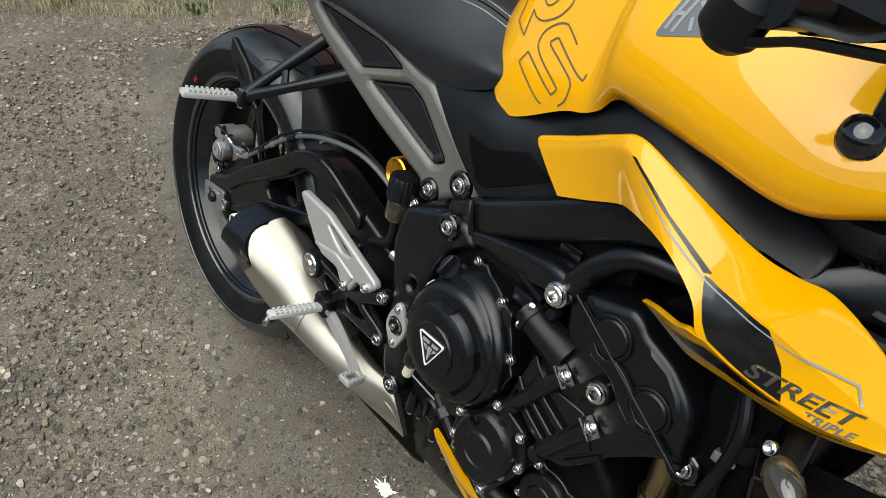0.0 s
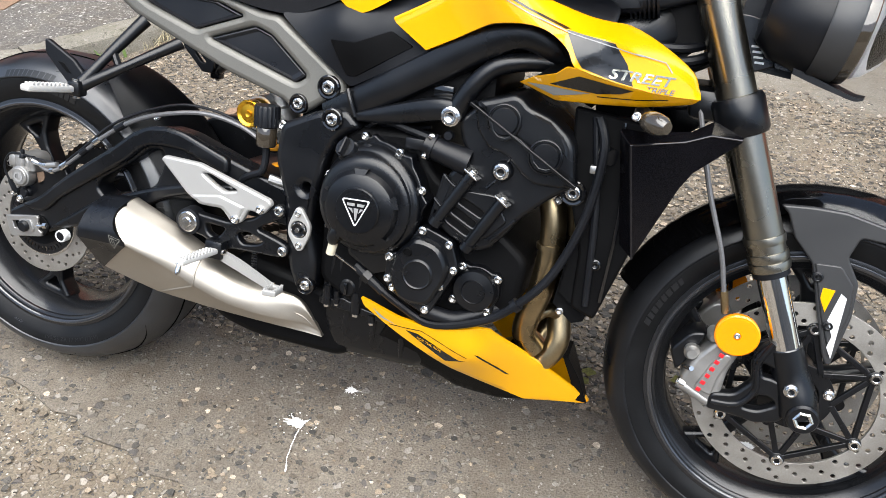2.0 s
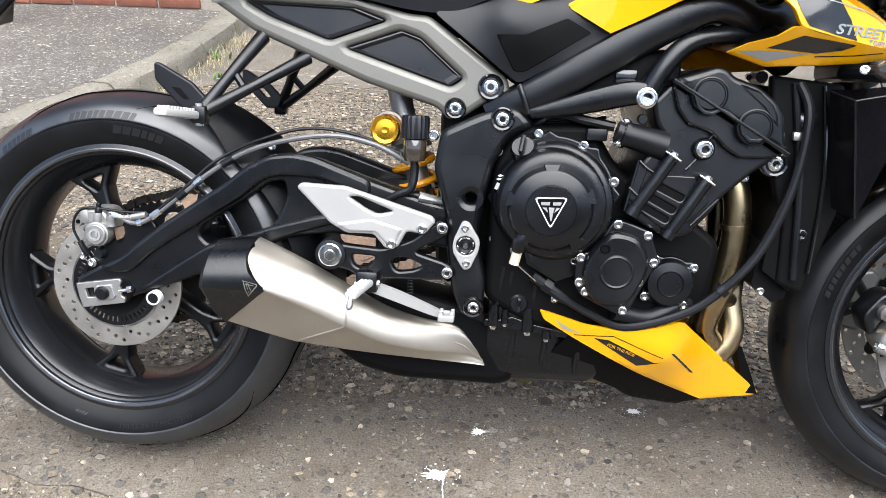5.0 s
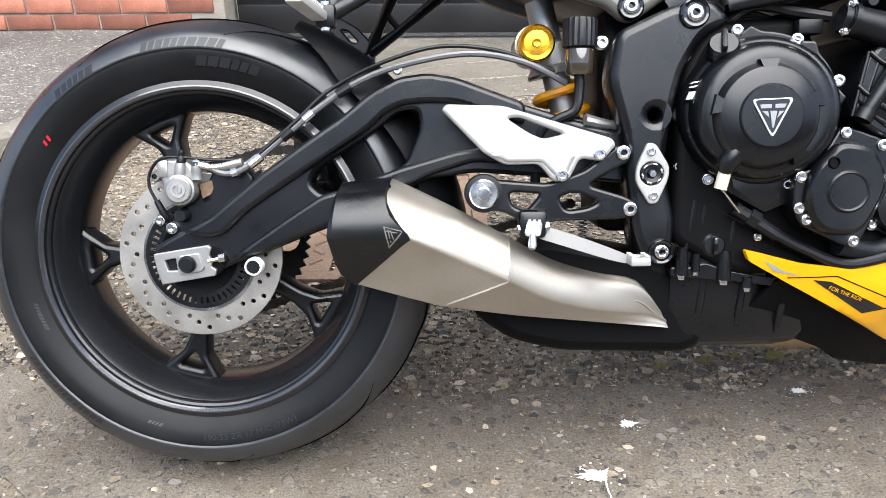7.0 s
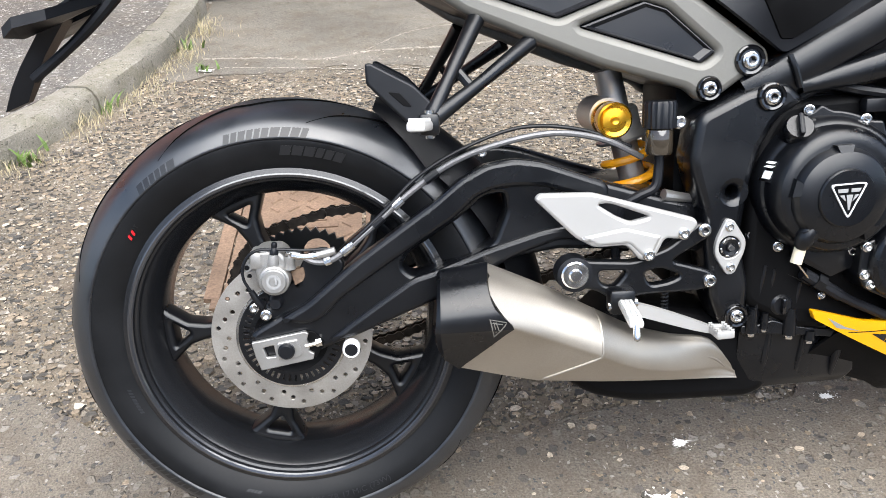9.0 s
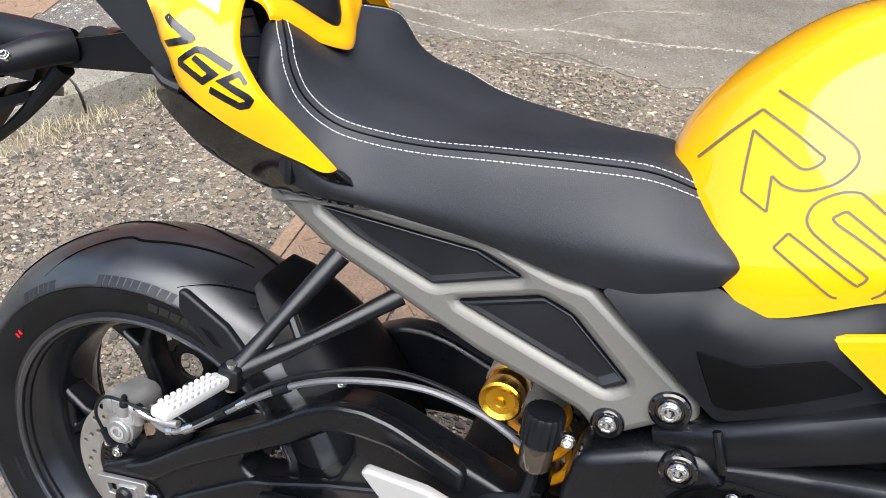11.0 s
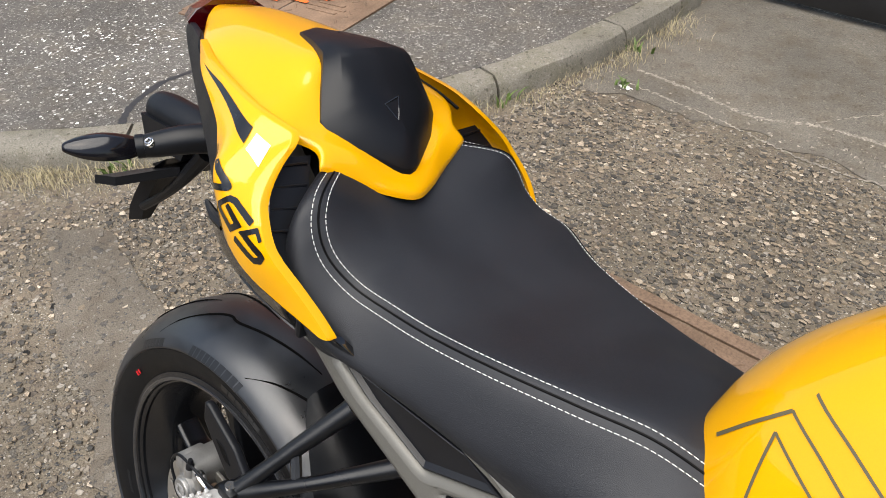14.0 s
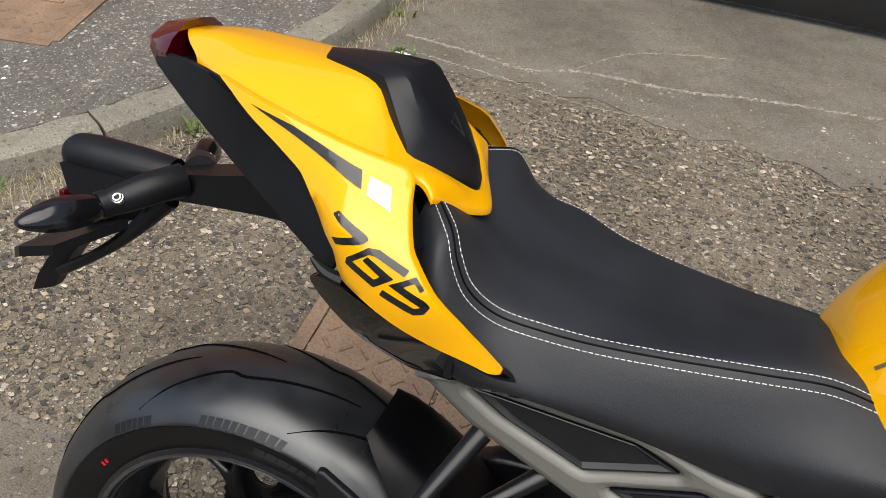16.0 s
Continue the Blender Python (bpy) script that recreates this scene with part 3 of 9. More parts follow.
def brick_wall(name, x0, x1, label, near):
    wall = tagged(part(name, box((x0 + x1) / 2, WALL_Y + 0.115, 1.25, x1 - x0, 0.21, 2.5, 0), MORTAR), label, "wall", kind="structure")
    r = random.Random(len(name))
    rest_v, rest_f = [], []
    for row in range(33):
        z = 0.045 + row * 0.075
        x = x0 + (0.113 if row % 2 else 0.0)
        if row % 2:
            singles = [(x0 + 0.052, brick_half)]
        else:
            singles = []
        while x + 0.215 <= x1 + 0.01:
            singles.append((x + 0.1075, brick_mesh))
            x += 0.225
        for cx, me in singles:
            if row < 8 and near[0] < cx < near[1]:
                ob = new("brick", me)
                ob.parent = wall
                ob.location = (cx + r.uniform(-0.002, 0.002), WALL_Y + 0.052 + r.uniform(-0.004, 0.003), z + r.uniform(-0.0015, 0.0015))
            else:
                w = 0.1075 if me is brick_mesh else 0.051
                b = len(rest_v)
                y0, y1 = WALL_Y + 0.004, WALL_Y + 0.1
                rest_v += [(cx - w, y0, z - 0.0325), (cx + w, y0, z - 0.0325), (cx + w, y0, z + 0.0325), (cx - w, y0, z + 0.0325), (cx - w, y1, z - 0.0325), (cx + w, y1, z - 0.0325), (cx + w, y1, z + 0.0325), (cx - w, y1, z + 0.0325)]
                rest_f += [(b, b + 1, b + 2, b + 3), (b, b + 4, b + 5, b + 1), (b + 1, b + 5, b + 6, b + 2), (b + 2, b + 6, b + 7, b + 3), (b + 3, b + 7, b + 4, b)]
    if rest_v:
        tagged(part("brickwork", from_lists(rest_v, rest_f), BRICK_FAR, wall), kind="stuff")
    return wall


brick_wall("wall_left", -8.0, -0.76, "old red brick wall behind the pavement", (-3.2, -0.7))
brick_wall("wall_right", 2.40, 9.0, "old red brick wall beyond the drive", (2.3, 4.6))
brick_over = tagged(part("wall_over_door", box(0.82, WALL_Y + 0.115, 2.36, 3.16, 0.21, 0.28, 0), BRICK_FAR), "brick wall over the garage door", "wall", kind="structure")
door_1 = tagged(part("door_1", box(0.82, WALL_Y + 0.22, 1.13, 3.14, 0.05, 2.18, 0.003), DOOR_BLACK), "black-painted wide garage door", "door", kind="structure")
for k in range(12):
    part("board", box(-0.615 + k * 0.261, WALL_Y + 0.19, 1.16, 0.252, 0.02, 2.0, 0.004), DOOR_BLACK, door_1)
part("bottom_rail", box(0.82, WALL_Y + 0.17, 0.10, 3.12, 0.03, 0.14, 0.006), DOOR_BLACK, door_1)
# added unseen wall behind the camera: closes the street and blocks low sky light
sky_block_wall = tagged(part("wall_sky_block", box(0, -9.0, 1.7, 60, 0.3, 3.4, 0), stony("roughcast", (0.20, 0.195, 0.19), (0.28, 0.275, 0.27), (0.13, 0.128, 0.125), 30, 0.3)), "plain roughcast wall added unseen across the street to block low sky light", "wall", kind="structure")


# iron covers
def iron_cover(name, cx, cy, z, w, d, turn, label, paint=False):
    m = Matrix.Translation((cx, cy, z)) @ Matrix.Rotation(radians(turn), 4, "Z")
    t = thing(name, label, "manhole cover", "iron covers", m)
    frame_bm = bmesh.new()
    for x, y, sx, sy in ((0, -d / 2, w, 0.035), (0, d / 2, w, 0.035), (-w / 2, 0, 0.035, d - 0.036), (w / 2, 0, 0.035, d - 0.036)):
        bmesh.ops.create_cube(frame_bm, size=1, matrix=Matrix.Translation((x, y, 0)) @ Matrix.Diagonal((sx, sy, 0.03, 1)))
    part("frame", frame_bm, RUST, t)
    for sx in (-1, 1):
        lid = part("lid", box(sx * (w / 4 - 0.008), 0, 0, w / 2 - 0.026, d - 0.045, 0.026, 0.002), RUST, t)
        v, f = [], []
        nx, ny = 6, 11
        for i in range(nx):
            for j in range(ny):
                if 3 <= j <= 6 and 1 <= i <= 4:
                    continue
                px = sx * (w / 4 - 0.008) + (i - (nx - 1) / 2) * (w / 2 - 0.05) / nx
                py = (j - (ny - 1) / 2) * (d - 0.08) / ny
                a = radians(45 if (i + j) % 2 else -45)
                b = len(v)
                for dx, dy, dz in ((-0.018, -0.005, 0), (0.018, -0.005, 0), (0.018, 0.005, 0), (-0.018, 0.005, 0), (-0.015, -0.003, 0.004), (0.015, -0.003, 0.004), (0.015, 0.003, 0.004), (-0.015, 0.003, 0.004)):
                    v.append((px + dx * math.cos(a) - dy * math.sin(a), py + dx * math.sin(a) + dy * math.cos(a), 0.0128 + dz))
                f += [(b + 4, b + 5, b + 6, b + 7), (b, b + 1, b + 5, b + 4), (b + 1, b + 2, b + 6, b + 5), (b + 2, b + 3, b + 7, b + 6), (b + 3, b, b + 4, b + 7)]
        part("tread_pattern", from_lists(v, f), RUST, lid)
        bars = bmesh.new()
        for row, wd in ((-0.035, 0.15), (0.0, 0.19), (0.035, 0.13)):
            bmesh.ops.create_cube(bars, size=1, matrix=Matrix.Translation((sx * (w / 4 - 0.008), row, 0.0145)) @ Matrix.Diagonal((wd, 0.018, 0.004, 1)))
        part("cast_lettering_bar", bars, RUST, lid)
    if paint:
        rr = random.Random(2)
        sp = bmesh.new()
        for k in range(9):
            x, y = -0.05 + rr.uniform(-0.16, 0.16), rr.uniform(-0.06, 0.06)
            loop = [(x + (0.05 + rr.uniform(-0.02, 0.02)) * math.cos(a), y + 0.014 * math.sin(a) + rr.uniform(-0.004, 0.004)) for a in np.linspace(0, 6.0, 14)]
            b2 = dense_fill([loop], 0.05)
            me = bpy.data.meshes.new("s")
            b2.to_mesh(me)
            b2.free()
            me.transform(Matrix.Translation((0, 0, 0.0185 + k * 0.0003)))
            sp.from_mesh(me)
            bpy.data.meshes.remove(me)
        part("spray_mark", sp, SPRAY, t, "orange spray-paint mark")
    return t


iron_cover("manhole_cover", 0.065, 0.855, -0.006, 0.67, 0.60, 1, "rusty brown cast-iron cover in the road")
iron_cover("manhole_cover", -1.93, 1.685, KERB_H - 0.012, 0.70, 0.62, 10, "rusty iron cover with an orange spray mark in the pavement", True)


# droppings
def dropping(cx, cy, size, seed, tail=0.0):
    """A dried splash: a ragged blot with drops round it, and a thin run."""
    r = random.Random(seed)
    loop = []
    for k in range(64):
        a = 2 * math.pi * k / 64
        rad = size * (0.42 + 0.75 * abs(noise.noise((math.cos(a) * 2.2, math.sin(a) * 2.2, seed))) + 0.28 * abs(noise.noise((math.cos(a) * 7, math.sin(a) * 7, seed + 3))))
        if r.random() < 0.07:
            rad *= r.uniform(1.25, 1.6)
        loop.append((cx + rad * 1.15 * math.cos(a), cy + rad * 0.72 * math.sin(a)))
    bm = flat_poly(loop, 0.0078, 0.02, 0.002)
    for k in range(16):
        a, rad, dr = r.uniform(0, 6.3), size * r.uniform(0.9, 1.7), size * r.uniform(0.02, 0.08)
        vs = [bm.verts.new((cx + rad * math.cos(a) + dr * math.cos(b), cy + rad * 0.7 * math.sin(a) + dr * math.sin(b), 0.0078)) for b in np.linspace(0, 2 * math.pi, 7)[:-1]]
        bm.faces.new(vs)
    if tail:
        prev = None
        for k in range(16):
            t = k / 15
            w = 0.0007 + 0.0016 * abs(noise.noise((t * 7, seed, 0))) + (0.001 if t > 0.8 else 0)
            x, y = cx + 0.012 + 0.020 * t * t + 0.003 * noise.noise((t * 5, seed, 3)), cy - size * 0.45 - t * tail
            cur = (bm.verts.new((x - w, y, 0.0076)), bm.verts.new((x + w, y, 0.0076)))
            if prev:
                bm.faces.new((prev[0], prev[1], cur[1], cur[0]))
            prev = cur
    return tagged(part("bird_dropping", bm, DROPPING), "dried white bird dropping splashed on the asphalt", "dropping", "bird droppings")


dropping(0.546, -0.040, 0.027, 1, 0.10)
dropping(0.615, 0.075, 0.018, 2)
dropping(0.916, 0.160, 0.016, 3)
dropping(1.40, 0.19, 0.022, 4)
dropping(-0.54, 2.02, 0.03, 6)

# loose grit, one mesh
gr = random.Random(9)
v, f = [], []
base = [(0.3, 0.1, 0.75), (1, 0, 0), (0.1, 1, 0.1), (-0.9, 0.3, 0), (-0.2, -1, 0.05)]
for k in range(16000):
    x, y = gr.uniform(-2.3, 2.6), gr.uniform(-0.9, 2.2)
    if gr.random() < 0.7 and -0.45 < y - 0.1 * x and y < 0.145 + 0.035 * max(x, 0):
        continue
    if x < -0.75 - max(0, 1.6 - y) * 0.55 and y < 2.8:
        continue
    s = gr.choice((0.002, 0.003, 0.003, 0.004, 0.0055, 0.008)) * gr.uniform(0.7, 1.3)
    a = gr.uniform(0, 6.3)
    b = len(v)
    for px, py, pz in base:
        q = gr.uniform(0.7, 1.3)
        v.append((x + s * q * (px * math.cos(a) - py * math.sin(a)), y + s * q * 0.8 * (px * math.sin(a) + py * math.cos(a)), 0.001 + s * 0.75 * pz * q))
    f += [(b, b + 1, b + 2), (b, b + 2, b + 3), (b, b + 3, b + 4), (b, b + 4, b + 1)]
ramp_node = STONE.node_tree
info = ramp_node.nodes.new("ShaderNodeNewGeometry")
rr = ramp_node.nodes.new("ShaderNodeMapRange")
rr.inputs["To Min"].default_value, rr.inputs["To Max"].default_value = 0.3, 1.5
ramp_node.links.new(info.outputs["Random Per Island"], rr.inputs[0])
mul = ramp_node.nodes.new("ShaderNodeVectorMath")
mul.operation = "SCALE"
pb = ramp_node.nodes["Principled BSDF"]
ramp_node.links.new(pb.inputs["Base Color"].links[0].from_socket, mul.inputs[0])
ramp_node.links.new(rr.outputs[0], mul.inputs["Scale"])
ramp_node.links.new(mul.outputs[0], pb.inputs["Base Color"])
tagged(part("loose_grit", from_lists(v, f), STONE), "loose grit and small stones on the road", "grit", kind="stuff")


# flat chips of stone standing a little proud of the worn surface, one mesh
chip_rng = random.Random(31)
v, f = [], []
for k in range(85000):
    x, y = chip_rng.uniform(-1.9, 2.6), chip_rng.uniform(-1.1, 1.95)
    if x < -0.75 - max(0, 1.6 - y) * 0.55:
        continue
    if noise.noise((x * 2.2, y * 2.2, 4)) < chip_rng.uniform(-0.85, 0.30):
        continue
    smooth_strip = -0.45 < y - 0.1 * x and y < 0.145 + 0.035 * max(x, 0)
    if smooth_strip and chip_rng.random() < 0.62:
        continue
    s = chip_rng.choice((0.0025, 0.003, 0.004, 0.005, 0.006, 0.008, 0.010, 0.013)) * (0.8 if smooth_strip else 1.0)
    n = chip_rng.choice((5, 6, 7))
    h, a0, tilt = s * (chip_rng.uniform(0.02, 0.10) if smooth_strip else chip_rng.uniform(0.06, 0.26)), chip_rng.uniform(0, 6.3), chip_rng.uniform(-0.12, 0.12)
    squash = chip_rng.uniform(0.5, 0.95)
    b = len(v)
    z0 = 0.0035 if smooth_strip else 0.0005
    ring = []
    for j in range(n):
        a = a0 + 2 * math.pi * (j + chip_rng.uniform(-0.28, 0.28)) / n
        r9 = s * chip_rng.uniform(0.75, 1.15)
        ring.append((r9 * math.cos(a), r9 * squash * math.sin(a)))
    v += [(x + px, y + py, z0 - 0.003) for px, py in ring] + [(x + px * 0.84, y + py * 0.84, z0 + h + tilt * px) for px, py in ring]
    f += [(b + j, b + (j + 1) % n, b + n + (j + 1) % n, b + n + j) for j in range(n)] + [tuple(b + n + j for j in range(n))]
CHIP = material("stone_chip", (0.156, 0.138, 0.116), 0.85, spec=0.3, grain=0.3, grain_size=260, bump=0.5, bump_size=500, stain=0.3, stain_size=50)
nt = CHIP.node_tree
geo = nt.nodes.new("ShaderNodeNewGeometry")
tone = nt.nodes.new("ShaderNodeValToRGB")
for pos, c9 in ((0.0, (0.30, 0.32, 0.345)), (0.34, (0.50, 0.51, 0.52)), (0.55, (0.92, 0.85, 0.76)), (0.80, (1.35, 1.20, 1.00)), (0.93, (1.9, 1.75, 1.55)), (0.985, (3.0, 2.9, 2.7))):
    e = tone.color_ramp.elements.new(pos)
    e.color = (*c9, 1)
nt.links.new(geo.outputs["Random Per Island"], tone.inputs[0])
mul = nt.nodes.new("ShaderNodeVectorMath")
mul.operation = "MULTIPLY"
pb = nt.nodes["Principled BSDF"]
nt.links.new(pb.inputs["Base Color"].links[0].from_socket, mul.inputs[0])
nt.links.new(tone.outputs[0], mul.inputs[1])
nt.links.new(mul.outputs[0], pb.inputs["Base Color"])
tagged(part("stone_chips", from_lists(v, f), CHIP, angle=20), "flat grey and brown stone chips set in the worn asphalt", "gravel", kind="stuff")

# pale worn lines and cracks across the drive
CRACK = material("pale_worn_line", (0.225, 0.20, 0.165), 0.9, grain=0.4, grain_size=120, stain=0.4, stain_size=30)
crack_rng = random.Random(12)
drive_tree = tree_of(drive)
for line9, w9 in ((((-0.58, 2.17), (-0.35, 2.15), (-0.12, 2.12), (0.10, 2.20), (0.42, 2.22), (0.80, 2.30), (1.3, 2.36)), 0.020), (((-0.56, 2.06), (-0.2, 2.03), (0.12, 1.98), (0.40, 2.00)), 0.010), (((0.05, 2.20), (0.25, 2.42), (0.60, 2.55)), 0.012)):
    pts9 = spline([(x, y, 0) for x, y in line9], 40)
    bm = bmesh.new()
    prev = None
    for q in pts9:
        ww = w9 * crack_rng.uniform(0.15, 0.6)
        jx, jy = 0.0, crack_rng.uniform(-0.006, 0.006)
        cur = []
        for side9 in (-ww, ww):
            hit9 = drive_tree.ray_cast(Vector((q[0] + jx, q[1] + jy + side9, 1)), Vector((0, 0, -1)))[0]
            cur.append(bm.verts.new((q[0] + jx, q[1] + jy + side9, (hit9.z if hit9 else 0.0) + 0.0009)))
        if prev and crack_rng.random() < 0.96:
            bm.faces.new((prev[0], cur[0], cur[1], prev[1]))
        prev = cur
    tagged(part("worn_line", bm, CRACK, drive), "pale worn line across the concrete")


# spots of white paint spattered over the pavement, one mesh, and a tarred crack
spot_rng = random.Random(17)
v, f = [], []
pav_tree = tree_of(pavement_left)
for k in range(900):
    cx, cy = -2.05 + spot_rng.gauss(0, 0.36), 0.95 + spot_rng.gauss(0, 0.26)
    if noise.noise((cx * 4, cy * 4, 8)) < spot_rng.uniform(-0.5, 0.3):
        continue
    top = pav_tree.ray_cast(Vector((cx, cy, 1)), Vector((0, 0, -1)))[0]
    if top is None or top.z < KERB_H - 0.012:
        continue
    r9, b = spot_rng.choice((0.002, 0.003, 0.004, 0.005, 0.007)), len(v)
    v += [(cx + r9 * spot_rng.uniform(0.5, 1.3) * math.cos(a), cy + r9 * spot_rng.uniform(0.5, 1.3) * math.sin(a), top.z + 0.0008) for a in np.linspace(0, 5.4, 7)]
    f.append(tuple(range(b, b + 7)))
tagged(part("paint_spots", from_lists(v, f), DROPPING), "small white paint spots on the pavement", "paint", kind="stuff")
TAR = material("black_tar_seal", (0.022, 0.022, 0.024), 0.6, grain=0.2, grain_size=90, bump=0.5, bump_size=120)
bm, prev = bmesh.new(), None
for q in spline([(-1.556, 0.663, 0), (-1.64, 0.73, 0), (-1.693, 0.796, 0), (-1.742, 0.924, 0), (-1.735, 1.02, 0), (-1.721, 1.119, 0), (-1.66, 1.30, 0)], 12):
    ww = spot_rng.uniform(0.008, 0.017)
    cur = [bm.verts.new((q[0] + e9 * ww, q[1] + e9 * ww * 0.3, (pav_tree.ray_cast(Vector((q[0] + e9 * ww, q[1], 1)), Vector((0, 0, -1)))[0] or Vector((0, 0, KERB_H))).z + 0.0009)) for e9 in (-1, 1)]
    if prev:
        bm.faces.new((prev[0], cur[0], cur[1], prev[1]))
    prev = cur
tagged(part("tar_seal", bm, TAR, pavement_left), "black tar over a crack in the pavement")


def tuft(name, cx, cy, z, n, height, mat, seed, label, category, spread=0.05, width=0.003):
    r = random.Random(seed)
    v, f = [], []
    for k in range(n):
        a, h = r.uniform(0, 6.3), height * r.uniform(0.4, 1.0)
        ox, oy = cx + r.gauss(0, spread), cy + r.gauss(0, spread)
        lean_out = h * r.uniform(0.2, 0.9)
        dx, dy = math.cos(a), math.sin(a)
        b = len(v)
        for t in (0, 0.4, 0.75, 1.0):
            w = width * (1 - t * 0.9) * (1.6 if 0.2 < t < 0.8 else 1)
            px, py, pz = ox + dx * lean_out * t * t, oy + dy * lean_out * t * t, z + h * t * (1 - 0.25 * t)
            v += [(px - dy * w, py + dx * w, pz), (px + dy * w, py - dx * w, pz)]
        f += [(b + 2 * i, b + 2 * i + 1, b + 2 * i + 3, b + 2 * i + 2) for i in range(3)]
    return tagged(part(name, from_lists(v, f), mat), label, category, "" if mat is STRAW else "weeds along the kerb", kind="stuff")


wr = random.Random(21)
for k in range(110):
    q, dq = along(kerb_path, wr.uniform(0.9, length - 0.2) if k % 2 else wr.uniform(1.2, 3.2))
    tuft("dry_grass_tuft", q[0] + dq[1] * 0.03, q[1] - dq[0] * 0.03, 0.0, 46, wr.uniform(0.02, 0.085), STRAW, k, "dry straw-coloured grass at the foot of the kerb", "grass", 0.05, 0.0009)
for k, (s, n) in enumerate(((2.45, 14), (2.75, 10), (3.35, 16), (3.75, 12), (4.35, 12), (1.9, 12))):
    q, dq = along(kerb_path, s)
    tuft("weed", q[0] + dq[1] * 0.02, q[1] - dq[0] * 0.02, 0.0, n, 0.07, LEAF, 50 + k, "small green weed growing at the kerb", "weed", 0.025, 0.006)
tuft("weed", -0.55, 2.02, 0.01, 14, 0.05, LEAF, 71, "small green weed on the drive's edge", "weed", 0.02, 0.005)
mv = random.Random(5)
for k in range(10):
    x, y = mv.uniform(0.7, 1.3), 0.0
    y = 0.20 + 0.15 * (x - 0.6) + mv.uniform(-0.02, 0.03)
    loop = [(x + 0.016 * mv.uniform(0.5, 1.3) * math.cos(a), y + 0.011 * mv.uniform(0.5, 1.3) * math.sin(a)) for a in np.linspace(0, 6.0, 11)]
    tagged(part("moss_patch", flat_poly(loop, 0.007, 0.02, 0.003), MOSS), "small olive moss patch at the strip's edge", "moss", "moss patches")


# ---- the motorcycle ----
motorcycle = thing("motorcycle", "yellow and black naked sports motorcycle leaning on its side stand", "motorcycle", m=BIKE)
MC = motorcycle

# rear wheel
RC = (0.0, 0.0, 0.322)


def tyre(name, center, bead, radius, half, parent, label, tread):
    """A tyre wall, and above its moulded edge the smooth tread band."""
    d = radius - bead
    wall = [(bead, half * 0.74), (bead + d * 0.10, half * 0.84), (bead + d * 0.30, half * 0.945), (bead + d * 0.44, half * 0.978), (bead + d * 0.495, half * 0.980), (bead + d * 0.50, half * 0.962)]
    band = [(bead + d * 0.49, half * 0.965), (bead + d * 0.515, half * 1.0), (bead + d * 0.56, half * 0.992), (bead + d * 0.72, half * 0.88), (bead + d * 0.85, half * 0.68), (bead + d * 0.94, half * 0.42), (bead + d * 0.99, half * 0.16)]
    wall, band = [tuple(p) for p in spline(wall[:5], 3)] + wall[5:], band[:1] + [tuple(p) for p in spline(band[1:], 4)]
    prof = [(r, -h) for r, h in wall] + [(bead + d * 0.5, 0.0)] + [(r, h) for r, h in reversed(wall)]
    ob = part(name, revolve(prof, center, (0, -1, 0), 120), RUBBER, parent, label, angle=40)
    prof = [(r, -h) for r, h in band] + [(radius, 0.0)] + [(r, h) for r, h in reversed(band)]
    part("tread_band", revolve(prof, center, (0, -1, 0), 144), tread, ob, "smooth greyish tread band with curved grooves", angle=40)
    return ob


def rim(name, center, bead, half, parent, drop):
    out = [(bead + 0.010, half * 0.80), (bead + 0.008, half * 0.875), (bead - 0.0005, half * 0.90), (bead - 0.0045, half * 0.885), (bead - 0.006, half * 0.855), (bead - 0.0060, half * 0.825), (bead - 0.0090, half * 0.81), (bead - 0.0105, half * 0.785), (bead - 0.0108, half * 0.735), (bead - 0.0135, half * 0.70), (bead - 0.024, half * 0.52), (bead - drop, half * 0.36), (bead - drop - 0.001, half * 0.33)]
    inn = [(bead - drop + 0.006, half * 0.30), (bead - 0.004, half * 0.66), (bead - 0.002, half * 0.74)]
    prof = [(r, -h) for r, h in out] + [(r, h) for r, h in reversed(out)] + [(r, h) for r, h in reversed(inn)][::-1][::-1] + [(r, -h) for r, h in inn]
    ob = part(name, revolve(prof, center, (0, -1, 0), 96, closed=True), RIM_BLACK, parent, "satin black cast rim", angle=30)
    # added ring, lighter than the rim: the edge's sky reflection put into its colour
    for s9 in (-1, 1):
        part("rim_lip_glint", revolve([(bead - 0.0052, s9 * half * 0.882), (bead - 0.0036, s9 * half * 0.905), (bead - 0.0004, s9 * half * 0.916), (bead + 0.0016, s9 * half * 0.908), (bead + 0.001, s9 * half * 0.885)], center, (0, 1, 0), 96, closed=True), RIM_GLINT, ob, "added lighter ring that draws the glint along the rim lip")
    return ob


def spoke(center, angle, r0, r1, half, parent, y=0.0):
    """A forked cast spoke with a three-cornered hole beside the rim."""
    out = [(r0, -0.017), (r0 + 0.03, -0.0125), (r1 - 0.06, -0.012), (r1 - 0.034, -0.018), (r1 - 0.012, -0.036), (r1 + 0.006, -0.054), (r1 + 0.008, 0.054), (r1 - 0.012, 0.036), (r1 - 0.034, 0.018), (r1 - 0.06, 0.012), (r0 + 0.03, 0.0125), (r0, 0.017)]
    hole = [(r1 - 0.036, 0.0), (r1 - 0.013, -0.018), (r1 - 0.013, 0.018)]
    m = Matrix.Translation(center) @ Matrix.Rotation(-angle, 4, "Y")
    return plate("spoke", out, y - half, y + half, BLACK_SATIN, parent, [hole], 0.007, 0.004, m=m)


